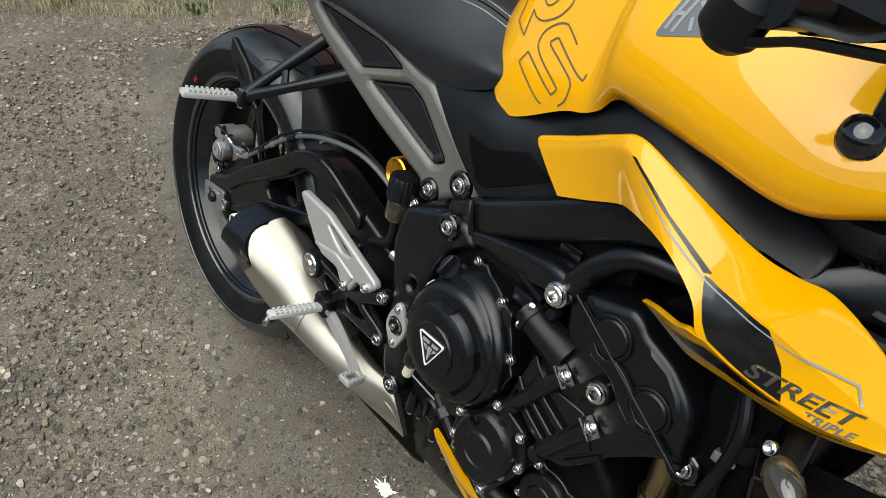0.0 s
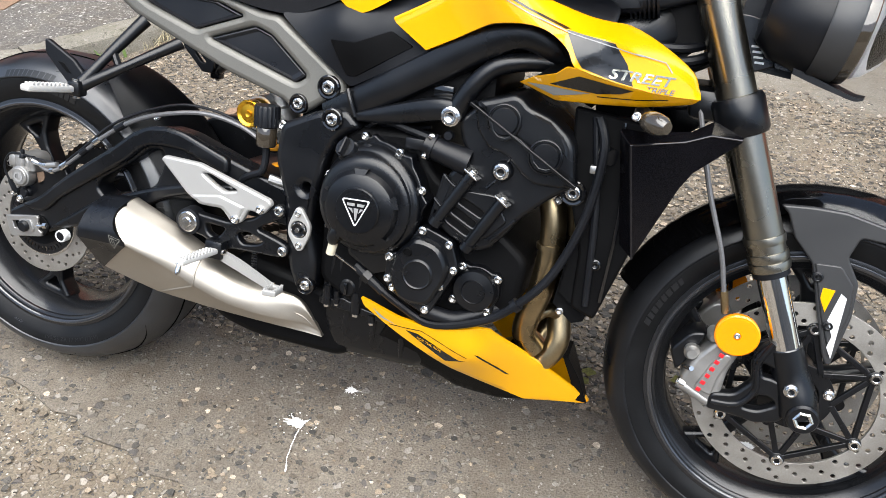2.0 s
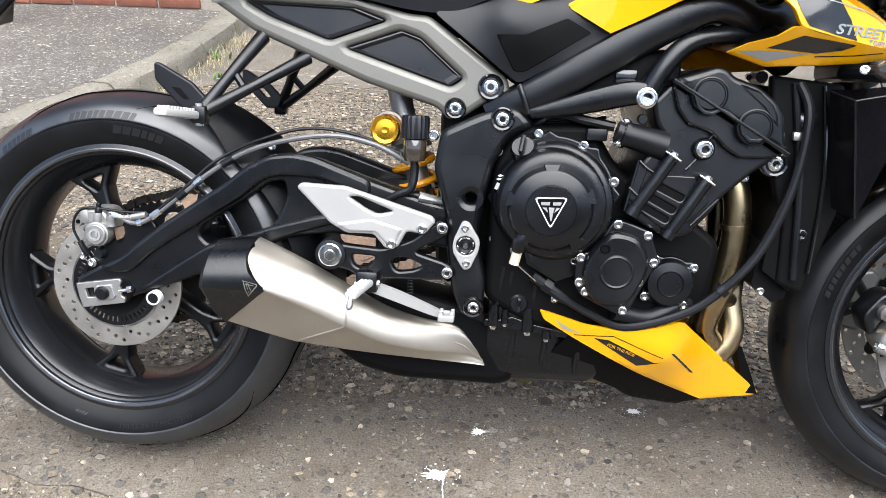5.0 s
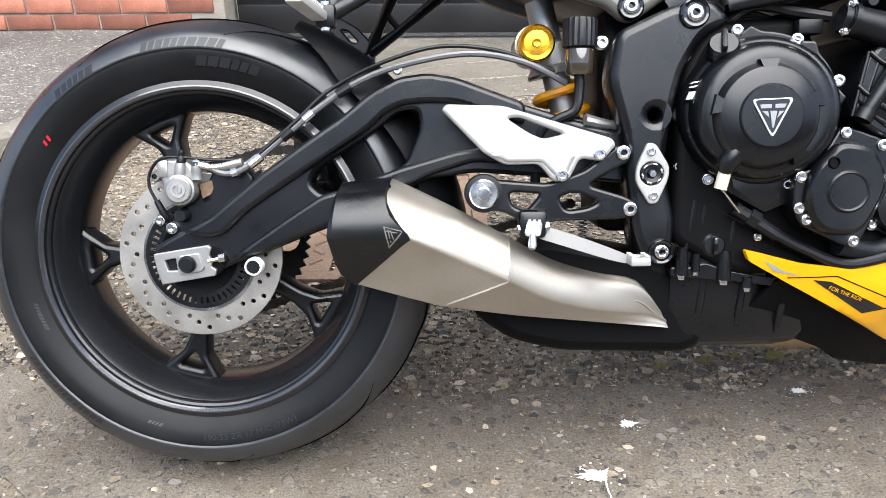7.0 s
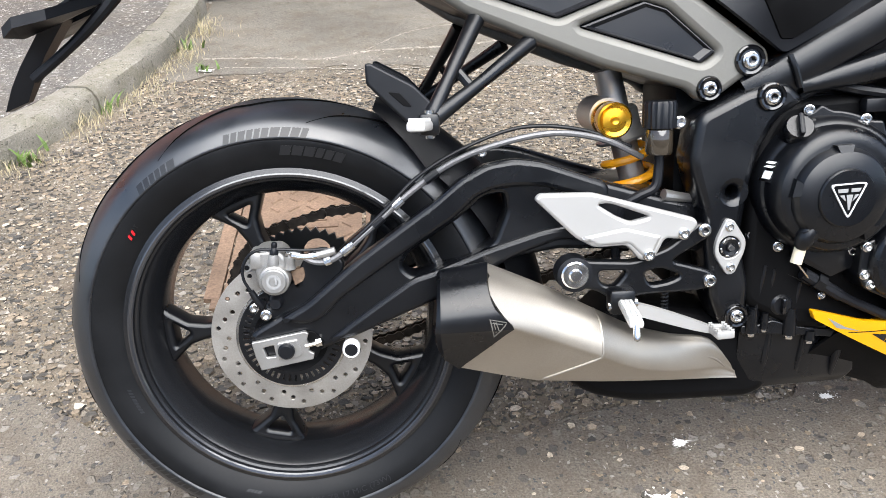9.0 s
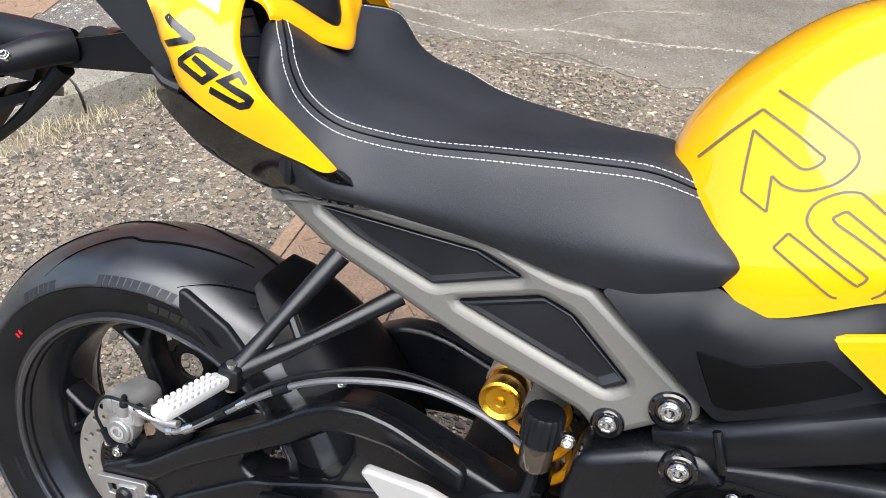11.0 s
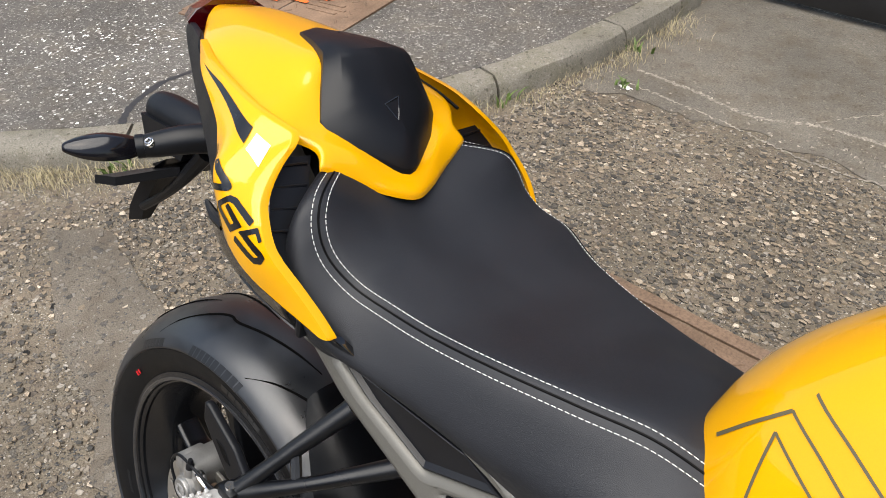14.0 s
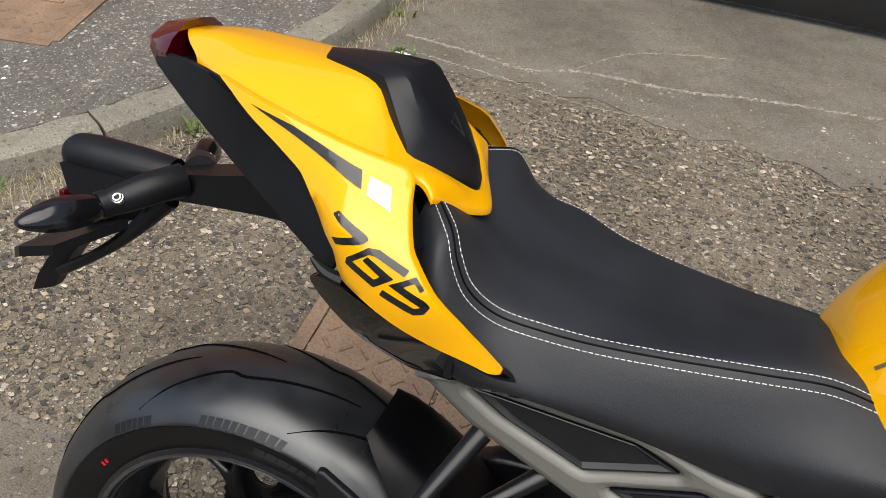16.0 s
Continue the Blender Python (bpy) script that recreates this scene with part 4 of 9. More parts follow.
rear_tyre = tyre("rear_tyre", RC, 0.2205, 0.318, 0.091, MC, "wide black sport tyre with shallow curved grooves", SLICK)
rear_rim = rim("rear_rim", RC, 0.2225, 0.089, MC, 0.030)
for k in range(5):
    spoke(RC, radians(112.4 + 72 * k), 0.035, 0.193, 0.020, rear_rim, -0.004)
part("hub", revolve([(0.018, 0.06), (0.045, 0.055), (0.052, 0.02), (0.052, -0.03), (0.06, -0.05), (0.018, -0.06)], RC), BLACK_SATIN, rear_rim)
# long curved grooves over the shoulders: near-black tubes whose colour stands for recess shade
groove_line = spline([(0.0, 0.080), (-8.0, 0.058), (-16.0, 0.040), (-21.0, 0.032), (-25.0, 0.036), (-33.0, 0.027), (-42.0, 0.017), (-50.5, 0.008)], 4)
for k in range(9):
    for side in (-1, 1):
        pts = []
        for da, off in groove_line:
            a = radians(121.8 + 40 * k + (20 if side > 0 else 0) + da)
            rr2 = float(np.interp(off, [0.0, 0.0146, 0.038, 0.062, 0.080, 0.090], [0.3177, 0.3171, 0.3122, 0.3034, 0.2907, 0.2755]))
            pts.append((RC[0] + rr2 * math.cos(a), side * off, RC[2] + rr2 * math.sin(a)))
        part("groove", tube(pts, [0.0006, 0.0018, 0.0022, 0.0022, 0.0022, 0.0020, 0.0008], 6, 0), GROOVE_SHADE, rear_tyre)


def ring_bars(center, radius, y, a_start, widths, height, parent, depth=0.0012, gap=0.0035, name="raised_mark"):
    """Unreadable raised lettering: slanted bars on a tyre wall, one bar a letter."""
    a = a_start
    v, f = [], []
    for w in widths:
        b = len(v)
        for dy in (0.0, -depth):
            for rr3, da in ((radius, 0), (radius, w / radius), (radius + height, w / radius + 0.012), (radius + height, 0.012)):
                yy = y if not callable(y) else y(rr3)
                ang = a - da
                v.append((center[0] + rr3 * math.cos(ang), yy + dy, center[2] + rr3 * math.sin(ang)))
        f += [(b + 4, b + 5, b + 6, b + 7), (b, b + 1, b + 5, b + 4), (b + 1, b + 2, b + 6, b + 5), (b + 2, b + 3, b + 7, b + 6), (b + 3, b, b + 4, b + 7)]
        a -= (w + gap) / radius
    return tagged(part(name, from_lists(v, f), TYRE_MARK, parent), kind="stuff")


def rear_wall(r):
    return -float(np.interp(r, [0.2205, 0.23, 0.2495, 0.263, 0.2700, 0.2710, 0.2755, 0.2907, 0.3034], [0.067, 0.0764, 0.0862, 0.089, 0.0892, 0.091, 0.0902, 0.080, 0.062])) - 0.0006


mark_dice = random.Random(4)
for a, n, w, h, r0 in ((104, 10, 0.0105, 0.012, 0.2725), (131, 6, 0.010, 0.011, 0.2725), (89, 6, 0.0125, 0.013, 0.2485), (238, 14, 0.008, 0.010, 0.2735), (20, 10, 0.009, 0.011, 0.2725), (255, 4, 0.004, 0.004, 0.247), (206, 8, 0.0035, 0.004, 0.240)):
    ring_bars(RC, r0, rear_wall, radians(a), [w * mark_dice.uniform(0.65, 1.15) for _ in range(n)], h, rear_tyre, 0.0005, 0.0020)
ring_text("DOT", RC, 0.248, 0.0062, radians(143), rear_wall, TYRE_MARK, rear_tyre)
ring_text("190/55 ZR 17 M/C (73W)", RC, 0.252, 0.0085, radians(268), rear_wall, TYRE_MARK, rear_tyre, inward=True, stretch=1.1)
for k in (0, 1):
    ring_bars(RC, 0.246, lambda r: rear_wall(r) - 0.0004, radians(144.0 - 1.8 * k), [0.003], 0.006, rear_tyre, name="red_mark").data.materials[0] = RED

# rear brake
def brake_disc(name, center, y, r_out, r_in, mat, parent, rows, thick=0.005, per=24, holes_r=0.0032, wave=0.0):
    holes = [circle(0, 0, r_in, 60)]
    for i, rr4 in enumerate(rows):
        for k in range(per):
            a = 2 * math.pi * (k + 0.33 * i) / per
            holes.append(circle(rr4 * math.cos(a), rr4 * math.sin(a), holes_r, 8))
    m = Matrix.Translation(center)
    return plate(name, circle(0, 0, r_out, 120), y - thick / 2, y + thick / 2, mat, parent, holes, 0.0005, 0, m=m, label="drilled steel brake disc")


rear_disc = brake_disc("rear_brake_disc", RC, -0.085, 0.110, 0.074, DISC, MC, (0.0865, 0.0935, 0.1005), per=14, holes_r=0.0034)
part("sensor_ring", plate("ring", circle(0, 0, 0.0725, 96), -0.0925, -0.0895, BLACK_SATIN, None, [circle(0, 0, 0.050, 60)] + [[(r9 * math.cos(a) - w9 * math.sin(a), r9 * math.sin(a) + w9 * math.cos(a)) for r9, w9 in ((0.0575, -0.0016), (0.0665, -0.0016), (0.0665, 0.0016), (0.0575, 0.0016))] for a in np.linspace(0, 2 * math.pi, 49)[:-1]], 0.0003, 0, m=Matrix.Translation(RC)).data, BLACK_SATIN, rear_disc, "black slotted sensor ring")
bpy.data.objects.remove(bpy.data.objects["ring"])
part("disc_carrier", revolve([(0.0, -0.02), (0.045, -0.02), (0.051, -0.006), (0.051, 0.004), (0.045, 0.002), (0.0, 0.002)], (RC[0], -0.092, RC[2]), (0, -1, 0)), BLACK_MATTE, rear_disc)
part("inner_ring", revolve([(0.0725, -0.002), (0.0725, 0.0012), (0.0765, 0.0012), (0.0765, -0.002)], (RC[0], -0.0882, RC[2]), (0, -1, 0), 60, True), SILVER, rear_disc)

# chain side
sprocket = plate("rear_sprocket", [((0.106 if k % 2 else 0.114) * math.cos(2 * math.pi * k / 92), (0.106 if k % 2 else 0.114) * math.sin(2 * math.pi * k / 92)) for k in range(92)], 0.093, 0.100, BLACK_SATIN, MC,
                 [circle(0.075 * math.cos(a), 0.075 * math.sin(a), 0.022, 14) for a in np.linspace(0, 2 * math.pi, 6)[:-1]] + [circle(0, 0, 0.03, 20)], 0.0008, 0, m=Matrix.Translation(RC))
chain_bm = bmesh.new()
line = [(0.0 + 0.116 * math.cos(a), 0.0965, 0.322 + 0.118 * math.sin(a)) for a in np.linspace(radians(285), radians(100), 24)] + [(0.043, 0.0965, 0.4565), (0.108, 0.0965, 0.4615), (0.25, 0.0965, 0.474), (0.52, 0.0965, 0.495)]
line = [(0.52, 0.0965, 0.375), (0.1937, 0.0965, 0.2623), (0.1464, 0.0965, 0.2461), (0.0973, 0.0965, 0.2330)] + line
LP = np.array(line)
total = np.linalg.norm(np.diff(LP, axis=0), axis=1).sum()
for k in range(int(total / 0.01588)):
    p, d = along(LP, k * 0.01588)
    q = p + d * 0.0079
    m = Matrix.Translation(q) @ Vector(d).to_track_quat("X", "Z").to_matrix().to_4x4()
    for yy in ((-0.0085, 0.0085) if k % 2 else (-0.0065, 0.0065)):
        bmesh.ops.create_cube(chain_bm, size=1, matrix=m @ Matrix.Translation((0, yy, 0)) @ Matrix.Diagonal((0.0125, 0.0022, 0.0110, 1)))
        for ex in (-1, 1):
            bmesh.ops.create_cone(chain_bm, cap_ends=True, segments=8, radius1=0.0078, radius2=0.0078, depth=0.0023, matrix=m @ Matrix.Translation((ex * 0.0079, yy, 0)) @ Matrix.Rotation(radians(90), 4, "X"))
part("drive_chain", chain_bm, CHAIN_STEEL, MC, "oiled dark steel drive chain")

# swingarm
swing_out = [(-0.052, 0.336), (-0.005, 0.362), (0.028, 0.374), (0.092, 0.424), (0.154, 0.466), (0.199, 0.497), (0.236, 0.527), (0.272, 0.546), (0.308, 0.551), (0.343, 0.546), (0.424, 0.519), (0.520, 0.490), (0.575, 0.480), (0.575, 0.415), (0.431, 0.428), (0.367, 0.432), (0.308, 0.424), (0.258, 0.401), (0.195, 0.368), (0.094, 0.328), (0.068, 0.319), (0.031, 0.304), (-0.009, 0.292), (-0.043, 0.292)]
swing_hole = [(0.155, 0.418), (0.164, 0.436), (0.231, 0.478), (0.268, 0.508), (0.294, 0.512), (0.297, 0.487), (0.280, 0.446), (0.2485, 0.4254), (0.196, 0.410), (0.170, 0.404)]
swingarm = plate("swingarm", swing_out, -0.118, -0.072, BLACK_SATIN, MC, [swing_hole], 0.006, 0.008, label="satin black cast swingarm")
plate("left_arm", swing_out, 0.082, 0.118, BLACK_SATIN, swingarm, [], 0.008, 0.012)
part("cross_bridge", box(0.46, 0, 0.465, 0.11, 0.20, 0.075, 0.012), BLACK_SATIN, swingarm)
plate("upper_beam", [(-0.012, 0.356), (0.028, 0.378), (0.0935, 0.4312), (0.1543, 0.4736), (0.199, 0.5037), (0.2357, 0.5334), (0.2717, 0.5516), (0.3074, 0.5563), (0.343, 0.5507), (0.430, 0.519), (0.430, 0.490), (0.3434, 0.5187), (0.3074, 0.5198), (0.2786, 0.5179), (0.2569, 0.5086), (0.2275, 0.482), (0.1829, 0.4538), (0.1222, 0.415), (0.0758, 0.3837), (0.0436, 0.3533), (0.022, 0.349)], -0.129, -0.108, BLACK_SATIN, swingarm, [], 0.007, 0.010, angle=25)
plate("lower_beam", [(0.050, 0.322), (0.087, 0.327), (0.195, 0.371), (0.308, 0.428), (0.366, 0.446), (0.440, 0.440), (0.440, 0.474), (0.344, 0.460), (0.271, 0.439), (0.196, 0.411), (0.170, 0.404), (0.130, 0.378), (0.080, 0.344)], -0.1255, -0.108, BLACK_SATIN, swingarm, [], 0.006, 0.010, angle=25)
adjuster = plate("axle_plate", [(-0.049, 0.328), (0.023, 0.340), (0.027, 0.336), (0.024, 0.327), (0.028, 0.319), (0.026, 0.312), (0.033, 0.308), (0.031, 0.300), (-0.039, 0.288), (-0.045, 0.307)], -0.1265, -0.119, ALLOY, swingarm, [[(-0.034, 0.320), (-0.020, 0.323), (-0.018, 0.307), (-0.030, 0.306)]], 0.0012, 0.0015, "bright silver chain adjuster plate")
part("axle_block", plate("block", [(-0.015, 0.326), (0.011, 0.330), (0.018, 0.311), (0.014, 0.306), (-0.014, 0.302)], -0.130, -0.125, ALLOY, None, [], 0.001, 0.002).data, ALLOY, adjuster)
bpy.data.objects.remove(bpy.data.objects["block"])
part("axle_nut", revolve([(0, 0.007), (0.0085, 0.007), (0.0112, 0.003), (0.0112, -0.004), (0, -0.004)], (-0.003, -0.131, 0.316), seg=24), BLACK_PLASTIC, adjuster, "black axle cap")
plate("adjuster_pocket", [(0.022, 0.340), (0.035, 0.337), (0.047, 0.321), (0.044, 0.315), (0.034, 0.300), (0.028, 0.304)], -0.1215, -0.110, BLACK_MATTE, swingarm, [], 0.001, 0.003)
part("adjuster_screw", tube([(0.022, -0.124, 0.319), (0.042, -0.124, 0.323)], 0.0034, 8, 0), SILVER, adjuster)
part("lock_nut", revolve([(0, 0.004), (0.0058, 0.004), (0.0058, -0.004), (0, -0.004)], (0.040, -0.124, 0.3226), (1, 0, 0.2), 6), SILVER, adjuster)
spool = part("stand_bobbin", revolve([(0, 0.010), (0.0078, 0.010), (0.009, 0.008), (0.009, -0.012)], (0.0825, -0.124, 0.3125), seg=24), BLACK_PLASTIC, swingarm)
part("bobbin_ring", revolve([(0.0088, 0.0085), (0.0098, 0.0092), (0.0110, 0.0085), (0.0118, 0.006), (0.0118, -0.006), (0.0088, -0.006)], (0.0825, -0.126, 0.3125), seg=28, closed=True), DECAL_WHITE, spool, "white plastic collar")

# rear caliper
caliper = plate("rear_caliper", [(-0.040, 0.445), (-0.030, 0.451), (-0.004, 0.451), (0.006, 0.440), (0.006, 0.404), (-0.004, 0.390), (-0.020, 0.388), (-0.034, 0.400)], -0.118, -0.060, CAST_GREY, MC, [], 0.005, 0.008, "grey cast two-piston brake caliper")
part("piston_cap", revolve([(0, 0.009), (0.0150, 0.009), (0.0165, 0.0075), (0.0170, 0.005), (0.0195, 0.004), (0.0205, 0.000), (0.0205, -0.012)], (-0.0115, -0.120, 0.411), seg=36), CAST_GREY, caliper)
part("emblem_ring", revolve([(0.0062, 0.0003), (0.0062, 0.0012), (0.0098, 0.0012), (0.0098, 0.0003)], (-0.0115, -0.1292, 0.411), seg=28, closed=True), DECAL_SILVER, caliper)
part("emblem_bar", box(-0.0085, -0.1298, 0.4135, 0.0034, 0.0010, 0.012, 0.0004), DECAL_SILVER, caliper)
part("bridge", box(-0.034, -0.100, 0.438, 0.016, 0.040, 0.024, 0.004), CAST_GREY, caliper)
part("slide_pin_ear", revolve([(0, 0.006), (0.006, 0.006), (0.0075, 0.003), (0.0075, -0.010)], (-0.047, -0.106, 0.428), seg=16), CAST_GREY, caliper)
part("slide_pin", revolve([(0, 0.008), (0.0032, 0.008), (0.0036, 0.004), (0.0036, 0.0)], (-0.047, -0.106, 0.428), seg=12), BLACK_SATIN, caliper)
nip = part("bleed_boss", revolve([(0, 0.016), (0.0062, 0.016), (0.0072, 0.012), (0.0080, 0.0)], (-0.012, -0.116, 0.430), (0.12, -0.1, 1), 16), CAST_GREY, caliper)
part("bleed_cap", revolve([(0, 0.016), (0.003, 0.016), (0.0042, 0.013), (0.0036, 0.009), (0.0056, 0.006), (0.0060, 0.0)], (-0.0095, -0.1175, 0.446), (0.12, -0.1, 1), 14), BLACK_PLASTIC, nip)
banjo_boss = part("hose_boss", revolve([(0, 0.018), (0.0068, 0.018), (0.0076, 0.012), (0.0066, 0.008), (0.0076, 0.0)], (0.009, -0.114, 0.424), (0.02, -0.05, 1), 16), CAST_GREY, caliper)
part("banjo_bolt", revolve([(0, 0.008), (0.0052, 0.008), (0.0058, 0.004), (0.0072, 0.004), (0.0072, 0.0)], (0.0105, -0.115, 0.443), (0.02, -0.05, 1), 6), SILVER, banjo_boss)
part("banjo", tube([(0.010, -0.116, 0.444), (0.028, -0.117, 0.440), (0.046, -0.118, 0.441)], [0.0058, 0.0042, 0.0046], 10), SILVER, caliper)
part("crimp", tube([(0.046, -0.118, 0.441), (0.070, -0.119, 0.4465)], 0.0052, 12, 0), ALLOY, caliper)
part("slide_boot", revolve([(0, 0.018), (0.0068, 0.018), (0.0085, 0.015), (0.0068, 0.011), (0.0095, 0.008), (0.0110, 0.0)], (-0.014, -0.100, 0.377), (0, -1, 0), 16), BLACK_PLASTIC, caliper)
plate("pad_backing", [(0.008, 0.418), (0.025, 0.423), (0.027, 0.412), (0.024, 0.404), (0.012, 0.398)], -0.106, -0.090, RUST, caliper, [], 0.001, 0.002)
plate("pad_backing", [(0.010, 0.404), (0.024, 0.404), (0.024, 0.396), (0.012, 0.392)], -0.104, -0.092, BLACK_SATIN, caliper, [], 0.001, 0.002)
carrier = plate("caliper_bracket", [(-0.034, 0.350), (-0.030, 0.372), (-0.012, 0.388), (0.010, 0.404), (0.030, 0.440), (0.050, 0.447), (0.068, 0.440), (0.080, 0.424), (0.076, 0.412), (0.030, 0.374), (0.0, 0.350)], -0.104, -0.088, BLACK_SATIN, MC, [], 0.003, 0.006, "black caliper carrier")
part("carrier_mark", revolve([(0.0022, 0.0003), (0.0022, 0.0008), (0.0040, 0.0008), (0.0040, 0.0003)], (0.054, -0.1042, 0.430), seg=20, closed=True), FRAME_GREY, carrier)
bolt(-0.044, -0.109, 0.370, 0.0062, caliper)
bolt(-0.029, -0.110, 0.360, 0.0075, caliper)
part("sensor_plug", tube([(-0.044, -0.117, 0.397), (-0.036, -0.115, 0.380), (-0.032, -0.113, 0.374)], [0.0042, 0.0052, 0.0042], 8, 2), BLACK_PLASTIC, caliper)
part("sensor_cable", tube([(0.060, -0.116, 0.449), (0.031, -0.118, 0.449), (-0.014, -0.119, 0.453), (-0.036, -0.119, 0.450), (-0.050, -0.118, 0.434), (-0.052, -0.118, 0.415), (-0.044, -0.117, 0.396)], 0.0021, 8), BLACK_PLASTIC, caliper)

# rear brake hose and cable over the arm
hose = part("rear_brake_hose", tube([(0.015, -0.114, 0.447), (0.045, -0.118, 0.432), (0.075, -0.120, 0.440), (0.126, -0.116, 0.480), (0.165, -0.112, 0.512), (0.22, -0.105, 0.548), (0.28, -0.098, 0.570), (0.36, -0.092, 0.583), (0.43, -0.09, 0.572), (0.485, -0.09, 0.545)], 0.0042, 8), HOSE, MC, "grey brake hose clipped along the swingarm")
part("sensor_cable", tube([(0.09, -0.121, 0.455), (0.14, -0.117, 0.498), (0.18, -0.110, 0.535), (0.24, -0.10, 0.568), (0.32, -0.09, 0.592), (0.40, -0.088, 0.586), (0.47, -0.088, 0.560)], 0.0026, 8), BLACK_PLASTIC, hose)
for t, mt in ((0.16, SILVER), (0.24, SILVER), (0.32, BLACK_PLASTIC), (0.40, SILVER), (0.50, BLACK_PLASTIC)):
    P = spline([(0.015, -0.114, 0.447), (0.045, -0.118, 0.432), (0.075, -0.120, 0.440), (0.126, -0.116, 0.480), (0.165, -0.112, 0.512), (0.22, -0.105, 0.548), (0.28, -0.098, 0.570), (0.36, -0.092, 0.583), (0.43, -0.09, 0.572), (0.485, -0.09, 0.545)], 10)
    i = int(t * len(P))
    part("hose_clip", tube([tuple(P[i]), tuple(P[i + 3])], 0.0064, 10, 0), mt, hose)

# hugger over the rear tyre
rings = []
for a in np.linspace(radians(67), radians(-8), 18):
    rr5 = 0.340 + 0.020 * (radians(67) - a)
    wd = 0.052 + 0.042 * min(1, (radians(67) - a) / radians(22)) ** 0.6
    sect = []
    for t in np.linspace(-1, 1, 13):
        yy, dr = wd * math.copysign(abs(t) ** 0.8, t), -0.050 * abs(t) ** 4 * min(1, 0.3 + (radians(67) - a) / radians(25))
        sect.append((rr5 * math.cos(a) + dr * math.cos(a), yy, 0.322 + (rr5 + dr) * math.sin(a)))
    rings.append(sect)
hug = loft(rings, closed_ring=False)
bmesh.ops.solidify(hug, geom=hug.faces, thickness=0.003)
hugger = part("rear_hugger", hug, BLACK_PLASTIC, MC, "matt black plastic hugger over the rear tyre")
bolt(0.268, -0.098, 0.562, 0.006, hugger)

# shock absorber
coil = []
for k in range(100):
    a = 2 * math.pi * 3.2 * k / 99 + 0.6
    t = k / 99
    cx, cz = 0.480 + 0.026 * (1 - t), 0.455 + 0.100 * t
    coil.append((cx + 0.032 * math.cos(a), -0.015 + 0.032 * math.sin(a), cz + 0.004 * math.cos(a)))
shock = part("shock_absorber", tube([(0.515, -0.015, 0.43), (0.470, -0.015, 0.60), (0.455, -0.015, 0.66)], 0.019, 16, 3), ALLOY, MC, "shock absorber with amber spring and gold reservoir")
part("spring", tube(coil, 0.0062, 8, 1), AMBER_SPRING, shock)
part("spring_collar", revolve([(0.02, 0.0), (0.036, 0.0), (0.037, 0.004), (0.034, 0.008), (0.031, 0.012), (0.031, 0.040), (0.028, 0.044), (0.02, 0.044)], (0.478, -0.015, 0.562), (-0.26, 0, 1), 32), ALLOY, shock, "knurled silver spring adjuster")
part("reservoir", revolve([(0, 0.007), (0.005, 0.009), (0.006, 0.006), (0.016, 0.005), (0.021, 0.008), (0.0235, 0.006), (0.0235, -0.012), (0.0225, -0.014), (0.0235, -0.016), (0.0235, -0.03), (0.0, -0.03)], (0.446, -0.086, 0.596), (0, -1, 0), 36), GOLD, shock, "gold anodised reservoir cap")
part("reservoir_body", revolve([(0.0, 0), (0.0255, 0), (0.0255, -0.075), (0, -0.075)], (0.446, -0.056, 0.598), (0, -1, 0), 32), ALLOY, shock)

# rear master cylinder reservoir
pot = part("brake_fluid_pot", revolve([(0.0, -0.002), (0.0155, 0.0), (0.0175, 0.004), (0.0175, 0.030), (0.0155, 0.034), (0.0, 0.034)], (0.4965, -0.12, 0.553), (0, 0, 1), 28), SMOKE, MC, "smoked brake fluid pot with a ribbed black cap")
cap_prof = [((0.0215 if k % 2 else 0.0202) * math.cos(2 * math.pi * k / 40), (0.0215 if k % 2 else 0.0202) * math.sin(2 * math.pi * k / 40)) for k in range(40)]
part("cap", loft([[(0.4965 + x, -0.12 + y, z) for x, y in cap_prof] for z in (0.587, 0.617)] + [[(0.4965 + x * 0.92, -0.12 + y * 0.92, 0.621) for x, y in cap_prof]]), BLACK_PLASTIC, pot)
part("feed_hose", tube([(0.4965, -0.12, 0.553), (0.497, -0.12, 0.535), (0.492, -0.122, 0.510), (0.470, -0.12, 0.498), (0.450, -0.115, 0.482), (0.445, -0.112, 0.44), (0.445, -0.11, 0.41)], 0.0065, 10), BLACK_PLASTIC, pot)
bolt(0.524, -0.118, 0.592, 0.0085, pot)
part("banjo_fitting", tube([(0.505, -0.118, 0.498), (0.535, -0.112, 0.492), (0.58, -0.10, 0.486)], [0.0085, 0.0065, 0.005], 10, 3), ALLOY, MC)

# silencer: it tapers in towards the collector
def can_ring(top, upper, crease, low):
    """A section of the five-sided can from four of its edges."""
    top, upper, crease, low = Vector(top), Vector(upper), Vector(crease), Vector(low)
    return [top + Vector((0, 0.065, -0.060)), top + Vector((0, 0.016, -0.009)), top, top.lerp(upper, 0.30) + Vector((0, -0.002, 0.003)), top.lerp(upper, 0.68) + Vector((0, -0.003, 0.003)), upper.lerp(crease, 0.3) + Vector((0, -0.001, 0)), crease + Vector((0, -0.001, 0.003)), crease.lerp(low, 0.12), crease.lerp(low, 0.85), low + Vector((0, 0.006, 0)), low + Vector((-0.002, 0.07, 0))]


